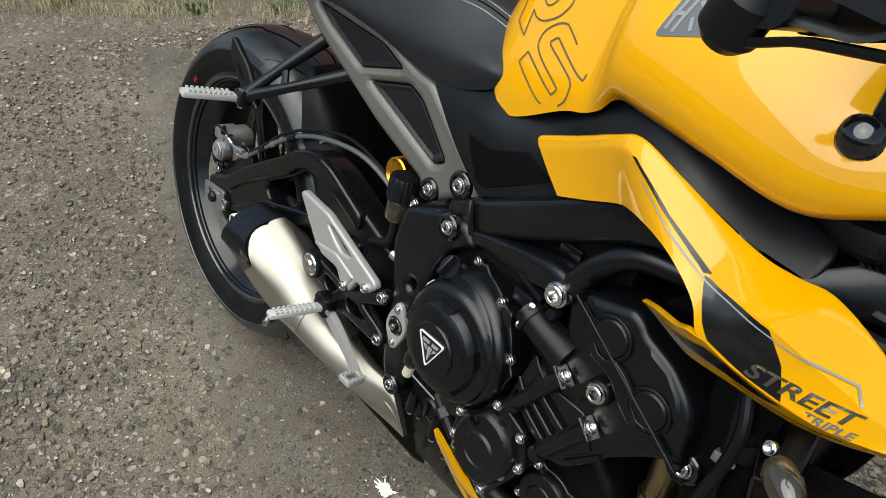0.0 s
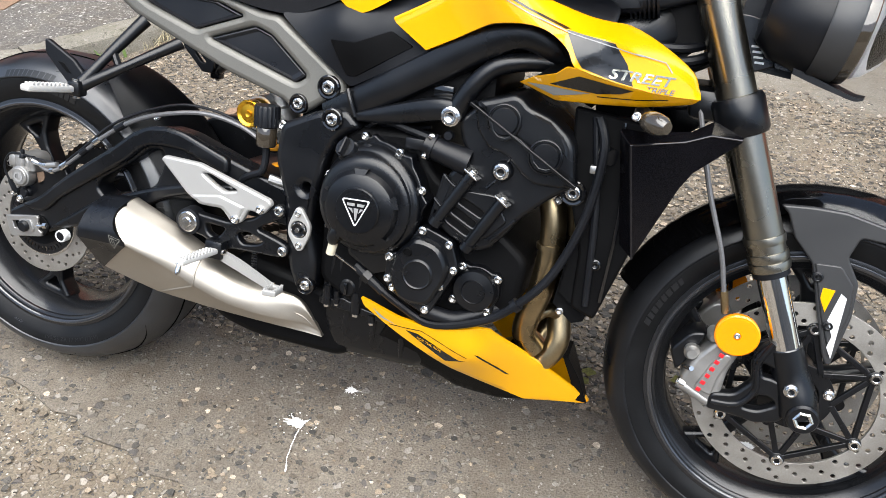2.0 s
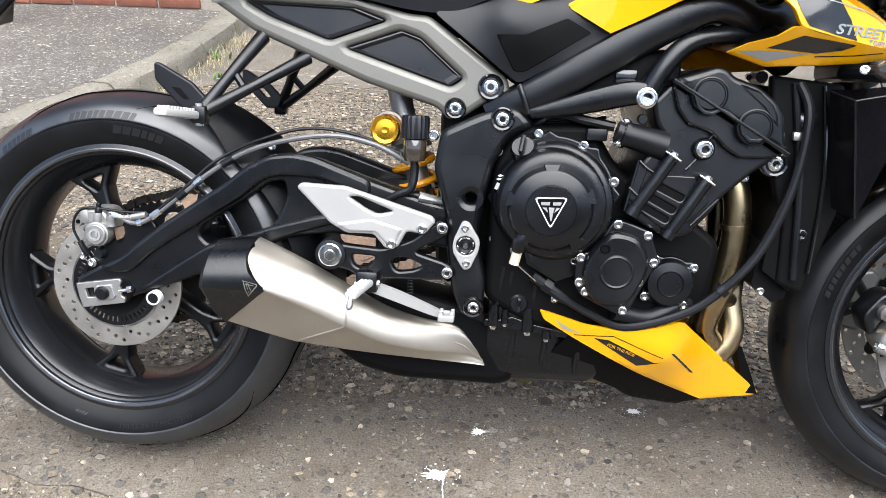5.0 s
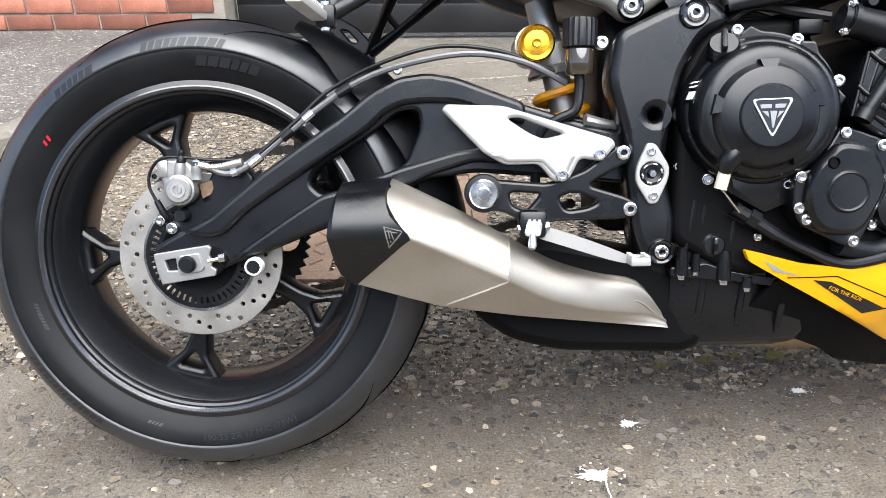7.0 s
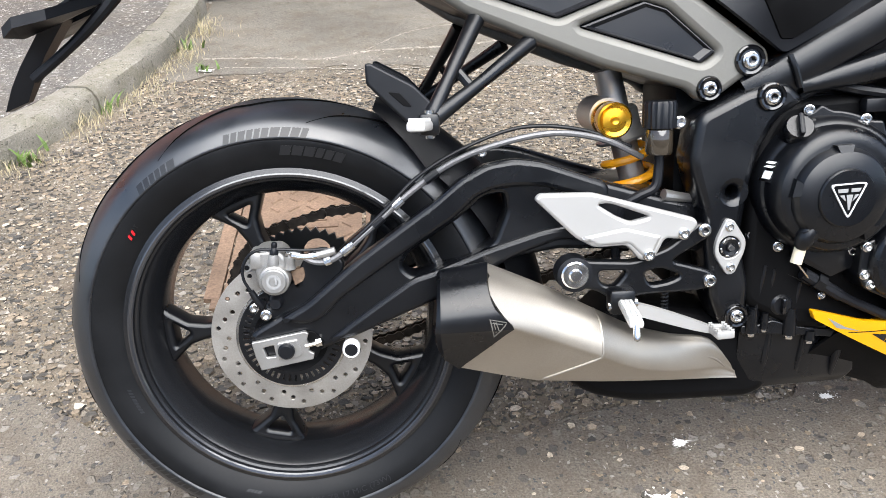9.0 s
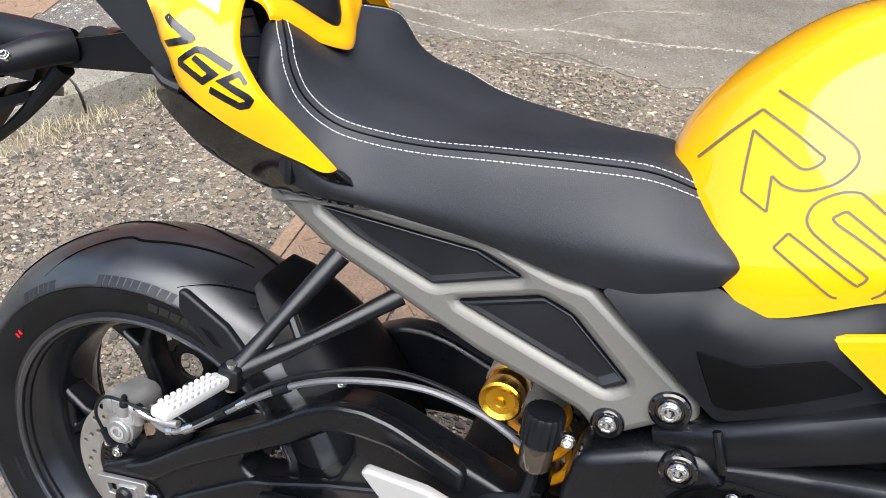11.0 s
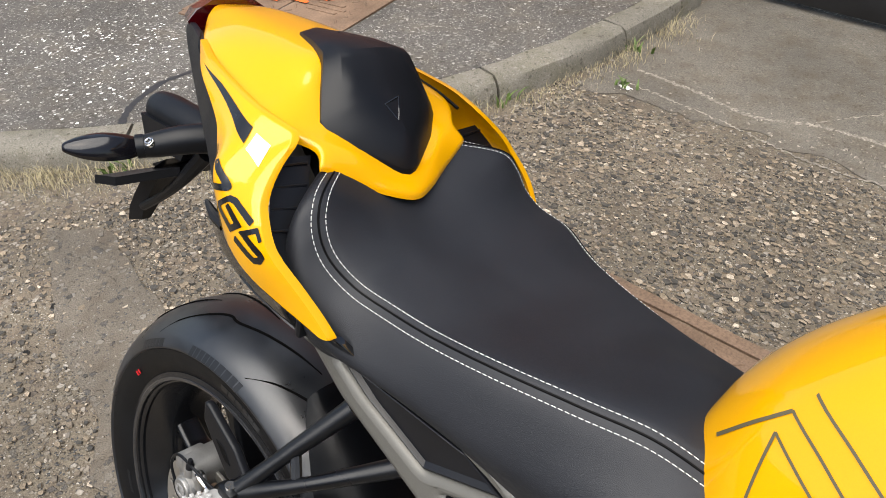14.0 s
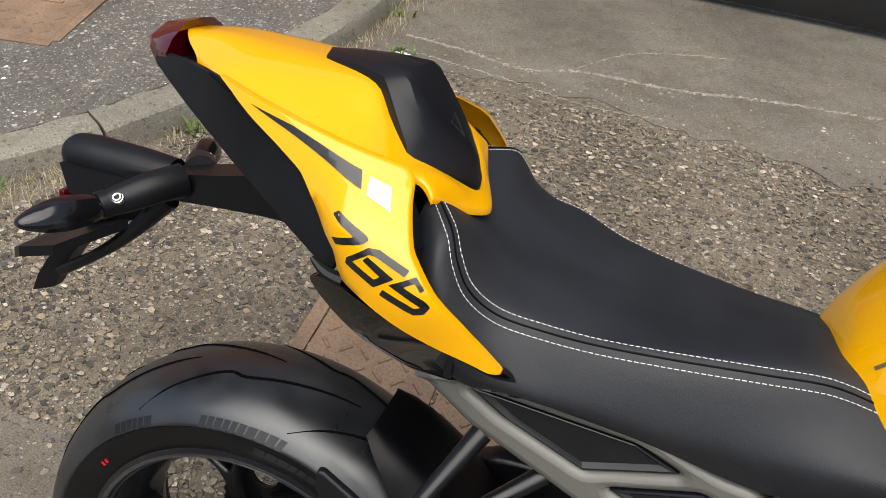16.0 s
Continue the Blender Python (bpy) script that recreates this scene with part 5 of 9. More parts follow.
can_a = can_ring((0.2648, -0.1512, 0.4268), (0.2560, -0.2125, 0.3970), (0.2870, -0.2120, 0.3585), (0.2190, -0.1840, 0.3000))
can_b = can_ring((0.3360, -0.1441, 0.3925), (0.3370, -0.1915, 0.3640), (0.3500, -0.1940, 0.3290), (0.2710, -0.1800, 0.2850))
can_c = can_ring((0.4084, -0.1369, 0.3525), (0.4093, -0.1840, 0.3367), (0.4078, -0.1900, 0.3036), (0.3256, -0.1720, 0.2690))
can_d = can_ring((0.4628, -0.1314, 0.3232), (0.4622, -0.1680, 0.3055), (0.4621, -0.1710, 0.2759), (0.4160, -0.1560, 0.2550))
can_e = can_ring((0.5200, -0.1256, 0.3050), (0.5220, -0.1480, 0.2860), (0.5229, -0.1490, 0.2592), (0.5000, -0.1420, 0.2450))
can_f = can_ring((0.5740, -0.1196, 0.2935), (0.5830, -0.1240, 0.2710), (0.5880, -0.1215, 0.2480), (0.5840, -0.1230, 0.2340))
can_g = can_ring((0.6030, -0.1170, 0.2560), (0.6110, -0.1170, 0.2470), (0.6170, -0.1165, 0.2370), (0.6200, -0.1165, 0.2295))
silencer = part("silencer", loft([can_a, can_b, can_c], smooth=4, ring_smooth=3), TITAN, MC, "brushed steel silencer with a black end cap", angle=50)
part("front_section", loft([[p + Vector((0, 0.001, 0)) for p in can_c], can_d, can_e, can_f, can_g], smooth=4, ring_smooth=3), TITAN, silencer, angle=50)
part("weld_band", tube([(x - 0.001, y - 0.0003, z) for x, y, z in can_c[2:10]], 0.0016, 8, 4), TITAN, silencer)
part("pressed_edge", tube([(0.530, -0.1395, 0.2730), (0.565, -0.1295, 0.2700), (0.586, -0.1235, 0.262), (0.606, -0.1170, 0.243)], [0.0004, 0.0016, 0.0018, 0.0005], 10, 5), TITAN, silencer)
end_cap = part("end_cap", loft([can_ring((0.2085, -0.150, 0.408), (0.2045, -0.200, 0.387), (0.203, -0.205, 0.3635), (0.208, -0.176, 0.333)), can_ring((0.1996, -0.152, 0.4155), (0.1957, -0.209, 0.390), (0.1921, -0.2155, 0.360), (0.1961, -0.182, 0.324)), can_ring((0.2035, -0.154, 0.4221), (0.1999, -0.213, 0.392), (0.1984, -0.2195, 0.360), (0.2033, -0.184, 0.311)), can_ring((0.2655, -0.1520, 0.4290), (0.2565, -0.2140, 0.3980), (0.2885, -0.2135, 0.3580), (0.2205, -0.1850, 0.2975))], ring_smooth=3), BLACK_SATIN, silencer, "matt black faceted end cap", angle=28)
decal("cap_mark", [[(0.2585, 0.3745), (0.2825, 0.3685), (0.2645, 0.3475)], [(0.2605, 0.3730), (0.2797, 0.3680), (0.2652, 0.3510)]], end_cap, FRAME_GREY, end_cap)
for a9, b9 in (((0.264, 0.3705), (0.267, 0.3555)), ((0.2665, 0.3700), (0.2705, 0.3585)), ((0.262, 0.3690), (0.275, 0.3665))):
    decal("cap_mark", [stroke([a9, b9], 0.0012)], end_cap, FRAME_GREY, end_cap)
part("outlet", tube([(0.199, -0.135, 0.372), (0.26, -0.135, 0.36)], 0.03, 20, 0), BLACK_MATTE, silencer)
plate("heat_cover", [(0.352, 0.265), (0.3735, 0.236), (0.416, 0.208), (0.480, 0.193), (0.645, 0.191), (0.670, 0.204), (0.680, 0.240), (0.645, 0.304), (0.5875, 0.326), (0.448, 0.350)], -0.108, 0.0, BLACK_MATTE, silencer, [], 0.016, 0.02, "matt black collector box cover")

# heel guard, hanger, foot rest, pedal
heel_guard = plate("heel_guard", [(0.325, 0.509), (0.331, 0.516), (0.399, 0.514), (0.531, 0.475), (0.536, 0.467), (0.520, 0.447), (0.493, 0.451), (0.480, 0.425), (0.462, 0.422), (0.443, 0.444), (0.402, 0.443), (0.377, 0.457)], -0.166, -0.152, PALE, MC, [[(0.404, 0.499), (0.420, 0.500), (0.473, 0.480), (0.448, 0.474), (0.430, 0.482)]], 0.004, 0.006, "pale silver cast heel guard")
plate("lower_facet", [(0.382, 0.458), (0.405, 0.446), (0.446, 0.447), (0.463, 0.430), (0.476, 0.430), (0.488, 0.455), (0.440, 0.468)], -0.1685, -0.158, PALE, heel_guard, [], 0.004, 0.004)
bolt(0.516, -0.168, 0.456, 0.0075, heel_guard)
bolt(0.471, -0.170, 0.431, 0.0075, heel_guard)
hanger = plate("footrest_hanger", [(0.362, 0.412), (0.372, 0.428), (0.400, 0.424), (0.455, 0.420), (0.500, 0.436), (0.540, 0.468), (0.555, 0.462), (0.555, 0.447), (0.520, 0.428), (0.505, 0.418), (0.552, 0.404), (0.566, 0.396), (0.564, 0.380), (0.545, 0.376), (0.470, 0.374), (0.430, 0.368), (0.405, 0.384), (0.372, 0.390)], -0.158, -0.140, BLACK_SATIN, MC,
               [[(0.408, 0.410), (0.448, 0.408), (0.430, 0.386), (0.412, 0.392)], [(0.468, 0.404), (0.490, 0.410), (0.520, 0.398), (0.505, 0.390), (0.478, 0.386)]], 0.004, 0.008, "black cast footrest hanger")
for x, z in ((0.546, 0.4575), (0.556, 0.389)):
    bolt(x, -0.160, z, 0.0085, hanger)
part("pivot_cap", revolve([(0, 0.006), (0.007, 0.006), (0.009, 0.003), (0.016, 0.003), (0.019, 0.0), (0.019, -0.02), (0.0, -0.02)], (0.377, -0.163, 0.408), seg=28), SILVER, hanger)
part("pivot_rubber", revolve([(0.018, 0.004), (0.023, 0.003), (0.024, -0.02), (0.018, -0.02)], (0.377, -0.160, 0.408), seg=28, closed=True), BLACK_PLASTIC, hanger)


def foot_peg(p, q, r, parent, name, label, tip=True):
    d = (Vector(q) - Vector(p))
    ln = d.length
    d.normalize()
    m = Matrix.Translation(p) @ d.to_track_quat("X", "Z").to_matrix().to_4x4()
    peg = part(name, box(ln / 2, 0, 0, ln, r * 1.55, r * 0.85, r * 0.30, m), PEG, parent, label)
    for k in range(9):
        for j in (-1, 0, 1):
            part("tread_tooth", box(ln * (0.16 + 0.09 * k), j * r * 0.5, r * 0.45, ln * 0.05, r * 0.32, r * 0.40, r * 0.06, m), PEG, peg)
    if tip:
        part("feeler", revolve([(0, 0.012), (0.004, 0.010), (0.005, 0.006), (0.0045, 0.0), (0.0035, -0.01)], Vector(q) - Vector((0, 0, r * 0.7)), (d.x * 0.4, d.y * 0.4, -1), 12), SILVER, peg)
    return peg


peg = foot_peg((0.4385, -0.174, 0.3715), (0.4275, -0.262, 0.3725), 0.0115, hanger, "rider_footrest", "ribbed cast alloy footrest")
part("peg_clevis", box(0.436, -0.166, 0.372, 0.034, 0.026, 0.034, 0.006), BLACK_SATIN, hanger)
part("peg_pin", tube([(0.418, -0.172, 0.366), (0.456, -0.172, 0.370)], 0.0055, 10, 0), SILVER, hanger)
pedal = part("brake_pedal", loft([[(x, y - w, z + h), (x, y + w, z + h), (x, y + w, z - h), (x, y - w, z - h)] for x, y, z, w, h in ((0.445, -0.165, 0.362, 0.006, 0.008), (0.48, -0.168, 0.352, 0.006, 0.0085), (0.53, -0.175, 0.336, 0.005, 0.007), (0.555, -0.180, 0.329, 0.006, 0.004))], smooth=3), PALE, MC, "pale silver brake pedal")
toe_pad = plate("toe_pad", [(-0.012, -0.018), (0.012, -0.014), (0.012, 0.016), (-0.012, 0.018)], -0.005, 0.005, PALE, pedal, [[(-0.005, -0.009), (0.005, -0.008), (0.005, 0.009), (-0.005, 0.010)]], 0.0018, 0.003, m=Matrix.Translation((0.560, -0.192, 0.331)) @ Matrix.Rotation(radians(90), 4, "X"))
for k in range(5):
    for e9 in (-0.0085, 0.0085):
        part("pad_tooth", box(0.560 + e9, -0.206 + 0.007 * k, 0.337, 0.005, 0.0028, 0.003, 0.0006), PALE, toe_pad)
coil2 = [(0.500 + 0.0045 * math.cos(k * 0.9), -0.150 + 0.0045 * math.sin(k * 0.9), 0.34 + k * 0.0007) for k in range(60)]
part("pedal_spring", tube(coil2, 0.0011, 5, 1), BLACK_SATIN, pedal)

# frame
frame_plate = plate("pivot_plate", [(0.528, 0.545), (0.537, 0.602), (0.601, 0.632), (0.652, 0.640), (0.675, 0.615), (0.640, 0.595), (0.618, 0.555), (0.606, 0.500), (0.600, 0.44), (0.615, 0.375), (0.612, 0.322), (0.580, 0.318), (0.562, 0.36), (0.552, 0.43), (0.548, 0.478)], -0.150, -0.085, BLACK_SATIN, MC, [circle(0.586, 0.503, 0.008, 14)], 0.011, 0.012, "satin black frame plate at the swingarm pivot")
oval = plate("pivot_cover", [(0.576, 0.470), (0.586, 0.468), (0.604, 0.440), (0.602, 0.424), (0.590, 0.396), (0.580, 0.394), (0.562, 0.422), (0.563, 0.440)], -0.1565, -0.148, PALE, frame_plate, [circle(0.582, 0.432, 0.0145, 24)], 0.002, 0.008, "silver lozenge cover over the pivot")
part("pivot_nut", revolve([(0, 0.004), (0.005, 0.004), (0.006, 0.001), (0.011, 0.002), (0.0135, 0.0), (0.0135, -0.02), (0, -0.02)], (0.582, -0.156, 0.432), seg=24), BLACK_SATIN, oval)
for k in range(6):
    a = radians(60 * k + 15)
    part("nut_lobe", box(0, 0, 0, 0.0022, 0.003, 0.0062, 0.0006, Matrix.Translation((0.582 + 0.0118 * math.cos(a), -0.1568, 0.432 + 0.0118 * math.sin(a))) @ Matrix.Rotation(-a, 4, "Y")), SILVER, oval)
part("nut_core", revolve([(0, 0.003), (0.0038, 0.003), (0.0046, 0.0), (0.0046, -0.004)], (0.582, -0.1600, 0.432), seg=16), SILVER, oval)
bolt(0.580, -0.157, 0.459, 0.0058, oval)
bolt(0.584, -0.157, 0.405, 0.0058, oval)
frame_bolt(0.598, -0.151, 0.335, 0.0095, frame_plate)
frame_bolt(0.627, -0.153, 0.622, 0.0105, frame_plate)


def beam(name, rows, parent, mat, label="", smooth=4):
    """A box-like frame member with rounded corners: rows of centre, half width across y and half height."""
    rings = []
    P = np.array([r[:3] for r in rows])
    for i, (x, y, z, w, h) in enumerate(rows):
        d = Vector(P[min(i + 1, len(P) - 1)] - P[max(i - 1, 0)]).normalized()
        across = Vector((0, 1, 0))
        up = d.cross(across).normalized()
        across = up.cross(d).normalized()
        ring = []
        for k in range(16):
            a = 2 * math.pi * k / 16
            ca, sa = math.cos(a), math.sin(a)
            ring.append(Vector((x, y, z)) + across * w * math.copysign(abs(ca) ** 0.55, ca) + up * h * math.copysign(abs(sa) ** 0.55, sa))
        rings.append(ring)
    return part(name, loft(rings, smooth=smooth), mat, parent, label)


main_frame = beam("main_frame", [(0.615, -0.105, 0.622, 0.030, 0.030), (0.66, -0.118, 0.650, 0.030, 0.027), (0.78, -0.138, 0.722, 0.028, 0.026), (0.87, -0.150, 0.775, 0.028, 0.026), (0.92, -0.152, 0.789, 0.028, 0.024), (0.975, -0.140, 0.770, 0.028, 0.024), (1.05, -0.09, 0.80, 0.03, 0.03), (1.12, -0.04, 0.84, 0.03, 0.045)], MC, BLACK_SATIN, "satin black aluminium frame beam")
part("weld_seam", tube([(0.648, -0.149, 0.672), (0.655, -0.152, 0.655), (0.664, -0.150, 0.632)], 0.004, 8), BLACK_SATIN, main_frame)
beam("left_beam", [(0.615, 0.105, 0.622, 0.030, 0.030), (0.78, 0.138, 0.722, 0.028, 0.026), (0.92, 0.152, 0.789, 0.028, 0.024), (1.05, 0.09, 0.80, 0.03, 0.03), (1.12, 0.04, 0.84, 0.03, 0.045)], main_frame, BLACK_SATIN)
beam("engine_brace", [(0.668, -0.140, 0.632, 0.012, 0.008), (0.74, -0.150, 0.650, 0.016, 0.016), (0.80, -0.160, 0.666, 0.018, 0.018), (0.830, -0.162, 0.668, 0.018, 0.016)], main_frame, BLACK_SATIN)
part("engine_hanger_tube", tube([(0.826, -0.165, 0.664), (0.850, -0.168, 0.708), (0.880, -0.165, 0.738), (0.925, -0.16, 0.751), (0.97, -0.15, 0.752), (1.01, -0.14, 0.74)], [0.016, 0.014, 0.0135, 0.0135, 0.0135, 0.0135], 14), BLACK_SATIN, main_frame)
bolt(0.825, -0.183, 0.661, 0.0145, main_frame, name="engine_bolt")
part("steering_head", tube([(1.085, 0, 0.98), (1.165, 0, 0.80)], 0.042, 20, 0), BLACK_SATIN, MC)

# subframe
INSET = material("black_inset_plastic", (0.007, 0.0076, 0.0098), 0.34, spec=0.45, stain=0.1)
sub_out = [(0.178, 0.782), (0.292, 0.797), (0.396, 0.790), (0.482, 0.768), (0.512, 0.766), (0.560, 0.732), (0.632, 0.680), (0.636, 0.655), (0.602, 0.645), (0.560, 0.616), (0.545, 0.618), (0.528, 0.634), (0.418, 0.667), (0.248, 0.736), (0.210, 0.761)]
tri_1 = [(0.237, 0.778), (0.405, 0.773), (0.450, 0.757), (0.364, 0.726), (0.275, 0.757)]
tri_2 = [(0.388, 0.716), (0.470, 0.744), (0.500, 0.734), (0.566, 0.678), (0.548, 0.665)]
subframe = plate("subframe", sub_out, -0.128, -0.100, FRAME_GREY, MC, [tri_1, tri_2], 0.010, 0.008, "graphite metallic rear subframe with black inset panels")
for tri in (tri_1, tri_2):
    c = np.mean(tri, axis=0)
    inset = plate("inset_panel", [tuple(c + (np.array(p) - c) * 0.975) for p in tri], -0.119, -0.108, INSET, subframe, [], 0.002, 0.004)
    part("facet_panel", loft([[(x, y9, z) for x, z in [tuple(c + (np.array(p) - c) * k9) for p in tri]] for k9, y9 in ((0.965, -0.1195), (0.955, -0.1235), (0.90, -0.1240), (0.66, -0.1145), (0.60, -0.1140))]), INSET, inset, angle=14)
plate("left_subframe", sub_out, 0.100, 0.128, FRAME_GREY, subframe, [tri_1, tri_2], 0.007, 0.012)
plate("underside", [(0.19, 0.775), (0.30, 0.785), (0.48, 0.755), (0.60, 0.67), (0.545, 0.63), (0.42, 0.68), (0.25, 0.745)], -0.095, 0.095, BLACK_PLASTIC, subframe, [], 0.004, 0.01)
frame_bolt(0.607, -0.1295, 0.667, 0.0115, subframe)
frame_bolt(0.556, -0.1295, 0.634, 0.0095, subframe)

# pillion foot rests, both sides
for s in (-1, 1):
    root = tube([(0.262, s * 0.118, 0.728), (0.222, s * 0.172, 0.660), (0.199, s * 0.200, 0.620)], [0.0115, 0.0082, 0.010], 14, 4)
    arm = part("pillion_bracket", root, BLACK_SATIN, MC, "black tubular pillion footrest bracket")
    part("front_strut", tube([(0.330, s * 0.115, 0.700), (0.262, s * 0.165, 0.655), (0.202, s * 0.200, 0.617)], [0.0105, 0.0078, 0.010], 14, 4), BLACK_SATIN, arm)
    part("cross_web", tube([(0.232, s * 0.160, 0.672), (0.250, s * 0.170, 0.650)], 0.006, 8, 0), BLACK_SATIN, arm)
    guard = plate("heel_plate", [(0.1255, 0.682), (0.132, 0.683), (0.181, 0.656), (0.204, 0.632), (0.196, 0.612), (0.172, 0.612), (0.126, 0.659)], s * 0.186, s * 0.196, BLACK_PLASTIC, arm, [[(0.154, 0.652), (0.166, 0.649), (0.182, 0.632), (0.172, 0.632)]] if s > 0 else [], 0.003, 0.004)
    if s < 0:
        plate("heel_recess", [(0.150, 0.650), (0.164, 0.648), (0.178, 0.632), (0.168, 0.633)], -0.1968, -0.190, BLACK_MATTE, guard, [], 0.0006, 0.002)
    part("peg_clevis", box(0.196, s * 0.206, 0.612, 0.024, 0.022, 0.026, 0.005), BLACK_SATIN, arm)
    part("peg_pin", tube([(0.196, s * 0.208, 0.596), (0.196, s * 0.208, 0.628)], 0.006, 12, 0), SILVER, arm)
    foot_peg((0.190, s * 0.214, 0.611), (0.178, s * 0.298, 0.618), 0.0135, arm, "pillion_peg", "ribbed pale alloy pillion peg", False)

# engine
engine = plate("engine", [(0.612, 0.345), (0.618, 0.56), (0.65, 0.615), (0.76, 0.622), (0.80, 0.56), (0.90, 0.50), (0.965, 0.45), (0.955, 0.36), (0.90, 0.32), (0.70, 0.30)], -0.135, 0.14, BLACK_MATTE, MC, [], 0.012, 0.02, "satin black three-cylinder engine")
EN = engine
part("oil_pan", loft([[(x0, y, z) for x0, y in ((0.622 + k, -0.112 + j), (0.640 + k, -0.118 + j), (0.800 - k, -0.112 + j), (0.824 - k, -0.095 + j), (0.824 - k, 0.09 - j), (0.622 + k, 0.10 - j))] for z, k, j in ((0.300, 0.0, 0), (0.262, 0.0, 0.003), (0.222, 0.008, 0.008), (0.207, 0.016, 0.015), (0.199, 0.030, 0.030))]), BLACK_SATIN, EN, angle=35)
for x, w in ((0.664, 0.006), (0.716, 0.005), (0.770, 0.006)):
    part("pan_rib", tube([(x, -0.113, 0.296), (x - 0.004, -0.111, 0.255), (x - 0.006, -0.103, 0.220)], [w, w, w * 0.5], 10, 3), BLACK_SATIN, EN)
plate("sump_flange", [(0.616, 0.312), (0.640, 0.312), (0.660, 0.318), (0.690, 0.308), (0.735, 0.300), (0.830, 0.288), (0.826, 0.276), (0.735, 0.289), (0.690, 0.294), (0.616, 0.300)], -0.130, -0.06, BLACK_SATIN, EN, [], 0.002, 0.003)
for x, z0, z1, r in ((0.630, 0.338, 0.302, 0.0085), (0.684, 0.335, 0.296, 0.0095), (0.714, 0.300, 0.286, 0.0075), (0.648, 0.330, 0.306, 0.006)):
    part("sump_boss", tube([(x, -0.131, z0), (x, -0.129, z0 - 0.012), (x, -0.129, z1)], [r * 0.75, r, r], 14, 1), BLACK_SATIN, EN)
    bolt(x, -0.129, z1 - 0.001, r * 0.72, EN, axis=(0, -0.15, -1), height=0.9)
part("case_wall", loft([[(0.622, -0.128, 0.345), (0.640, -0.134, 0.400), (0.700, -0.136, 0.372), (0.742, -0.130, 0.330), (0.738, -0.126, 0.298), (0.622, -0.122, 0.306)], [(0.622, -0.09, 0.345), (0.640, -0.09, 0.400), (0.700, -0.09, 0.372), (0.742, -0.09, 0.330), (0.738, -0.09, 0.298), (0.622, -0.09, 0.306)]]), BLACK_SATIN, EN)
for (ax, az), (bx, bz) in (((0.642, 0.398), (0.632, 0.320)), ((0.692, 0.372), (0.686, 0.315)), ((0.655, 0.392), (0.651, 0.345))):
    part("case_rib", tube([(ax, -0.134, az), (bx, -0.130, bz)], 0.0032, 8, 0), BLACK_SATIN, EN)
part("sump_pipe", tube([(0.728, -0.120, 0.352), (0.745, -0.128, 0.342), (0.775, -0.130, 0.338), (0.800, -0.126, 0.330)], 0.006, 10), BLACK_PLASTIC, EN)
for x, z in ((0.722, 0.352), (0.728, 0.318)):
    bolt(x, -0.137, z, 0.0055, EN)
plug = part("inspection_plug", revolve([(0, 0.004), (0.012, 0.004), (0.015, 0.001), (0.015, -0.01)], (0.668, -0.134, 0.341), seg=22), BLACK_SATIN, EN)
part("slot", box(0.668, -0.140, 0.341, 0.0055, 0.010, 0.022, 0.0018, None), BLACK_GLOSS, plug)

# clutch cover
CX, CZ = 0.706, 0.512
clutch = plate("clutch_cover", [(CX + (0.090 + 0.008 * (k % 6 == 0)) * math.cos(2 * math.pi * k / 48 + 0.1), CZ + (0.090 + 0.008 * (k % 6 == 0)) * math.sin(2 * math.pi * k / 48 + 0.1)) for k in range(48)], -0.150, -0.105, BLACK_SATIN, EN, [], 0.003, 0.004, "satin black round clutch cover with a triangular badge")
for v9 in clutch.data.vertices:
    v9.co.y += -0.26 * (v9.co.x - 0.709)
bowl = []
for r9, y9, k9, x9, z9 in ((0.0905, -0.118, 0.26, 0.706, 0.508), (0.0890, -0.152, 0.26, 0.705, 0.507), (0.0865, -0.163, 0.24, 0.704, 0.506), (0.0825, -0.169, 0.21, 0.704, 0.506), (0.0805, -0.1705, 0.20, 0.704, 0.506), (0.0790, -0.176, 0.14, 0.703, 0.505), (0.0770, -0.184, 0.09, 0.703, 0.504), (0.0720, -0.1895, 0.05, 0.702, 0.503), (0.0640, -0.1915, 0.02, 0.702, 0.502)):
    bowl.append([(x9 + r9 * math.cos(a), y9 - k9 * r9 * math.cos(a), z9 + r9 * math.sin(a)) for a in np.linspace(0, 2 * math.pi, 65)[:-1]])
part("stepped_wall", loft(bowl, smooth=2), BLACK_SATIN, clutch, angle=25)
part("dome", revolve([(0.0, 0.0205), (0.0345, 0.0205), (0.036, 0.0185), (0.0365, 0.0165), (0.050, 0.0145), (0.056, 0.0115), (0.0595, 0.006), (0.062, 0.0), (0.063, -0.012)], (0.7025, -0.190, 0.500), seg=72), BLACK_SATIN, clutch, angle=22)
for a in (20, 92, 168, 232, 310):
    ca, sa = math.cos(radians(a)), math.sin(radians(a))
    tip, wide = Vector((0.7025 + 0.042 * ca, -0.2055, 0.500 + 0.042 * sa)), 0.011
    back = Vector((0.7025 + 0.064 * ca, -0.1885, 0.500 + 0.064 * sa))
    side9 = Vector((-sa, 0, ca)) * wide
    part("lug", loft([[tip + side9 * 0.25, tip - side9 * 0.25, tip - side9 * 0.3 + Vector((0, 0.012, 0)), tip + side9 * 0.3 + Vector((0, 0.012, 0))], [back + side9 + Vector((0, -0.011, 0)), back - side9 + Vector((0, -0.011, 0)), back - side9 * 1.2 + Vector((0, 0.008, 0)), back + side9 * 1.2 + Vector((0, 0.008, 0))]]), BLACK_SATIN, clutch, angle=25)
tri = rounded([(0.677, 0.518), (0.725, 0.520), (0.7025, 0.474)], 0.006)
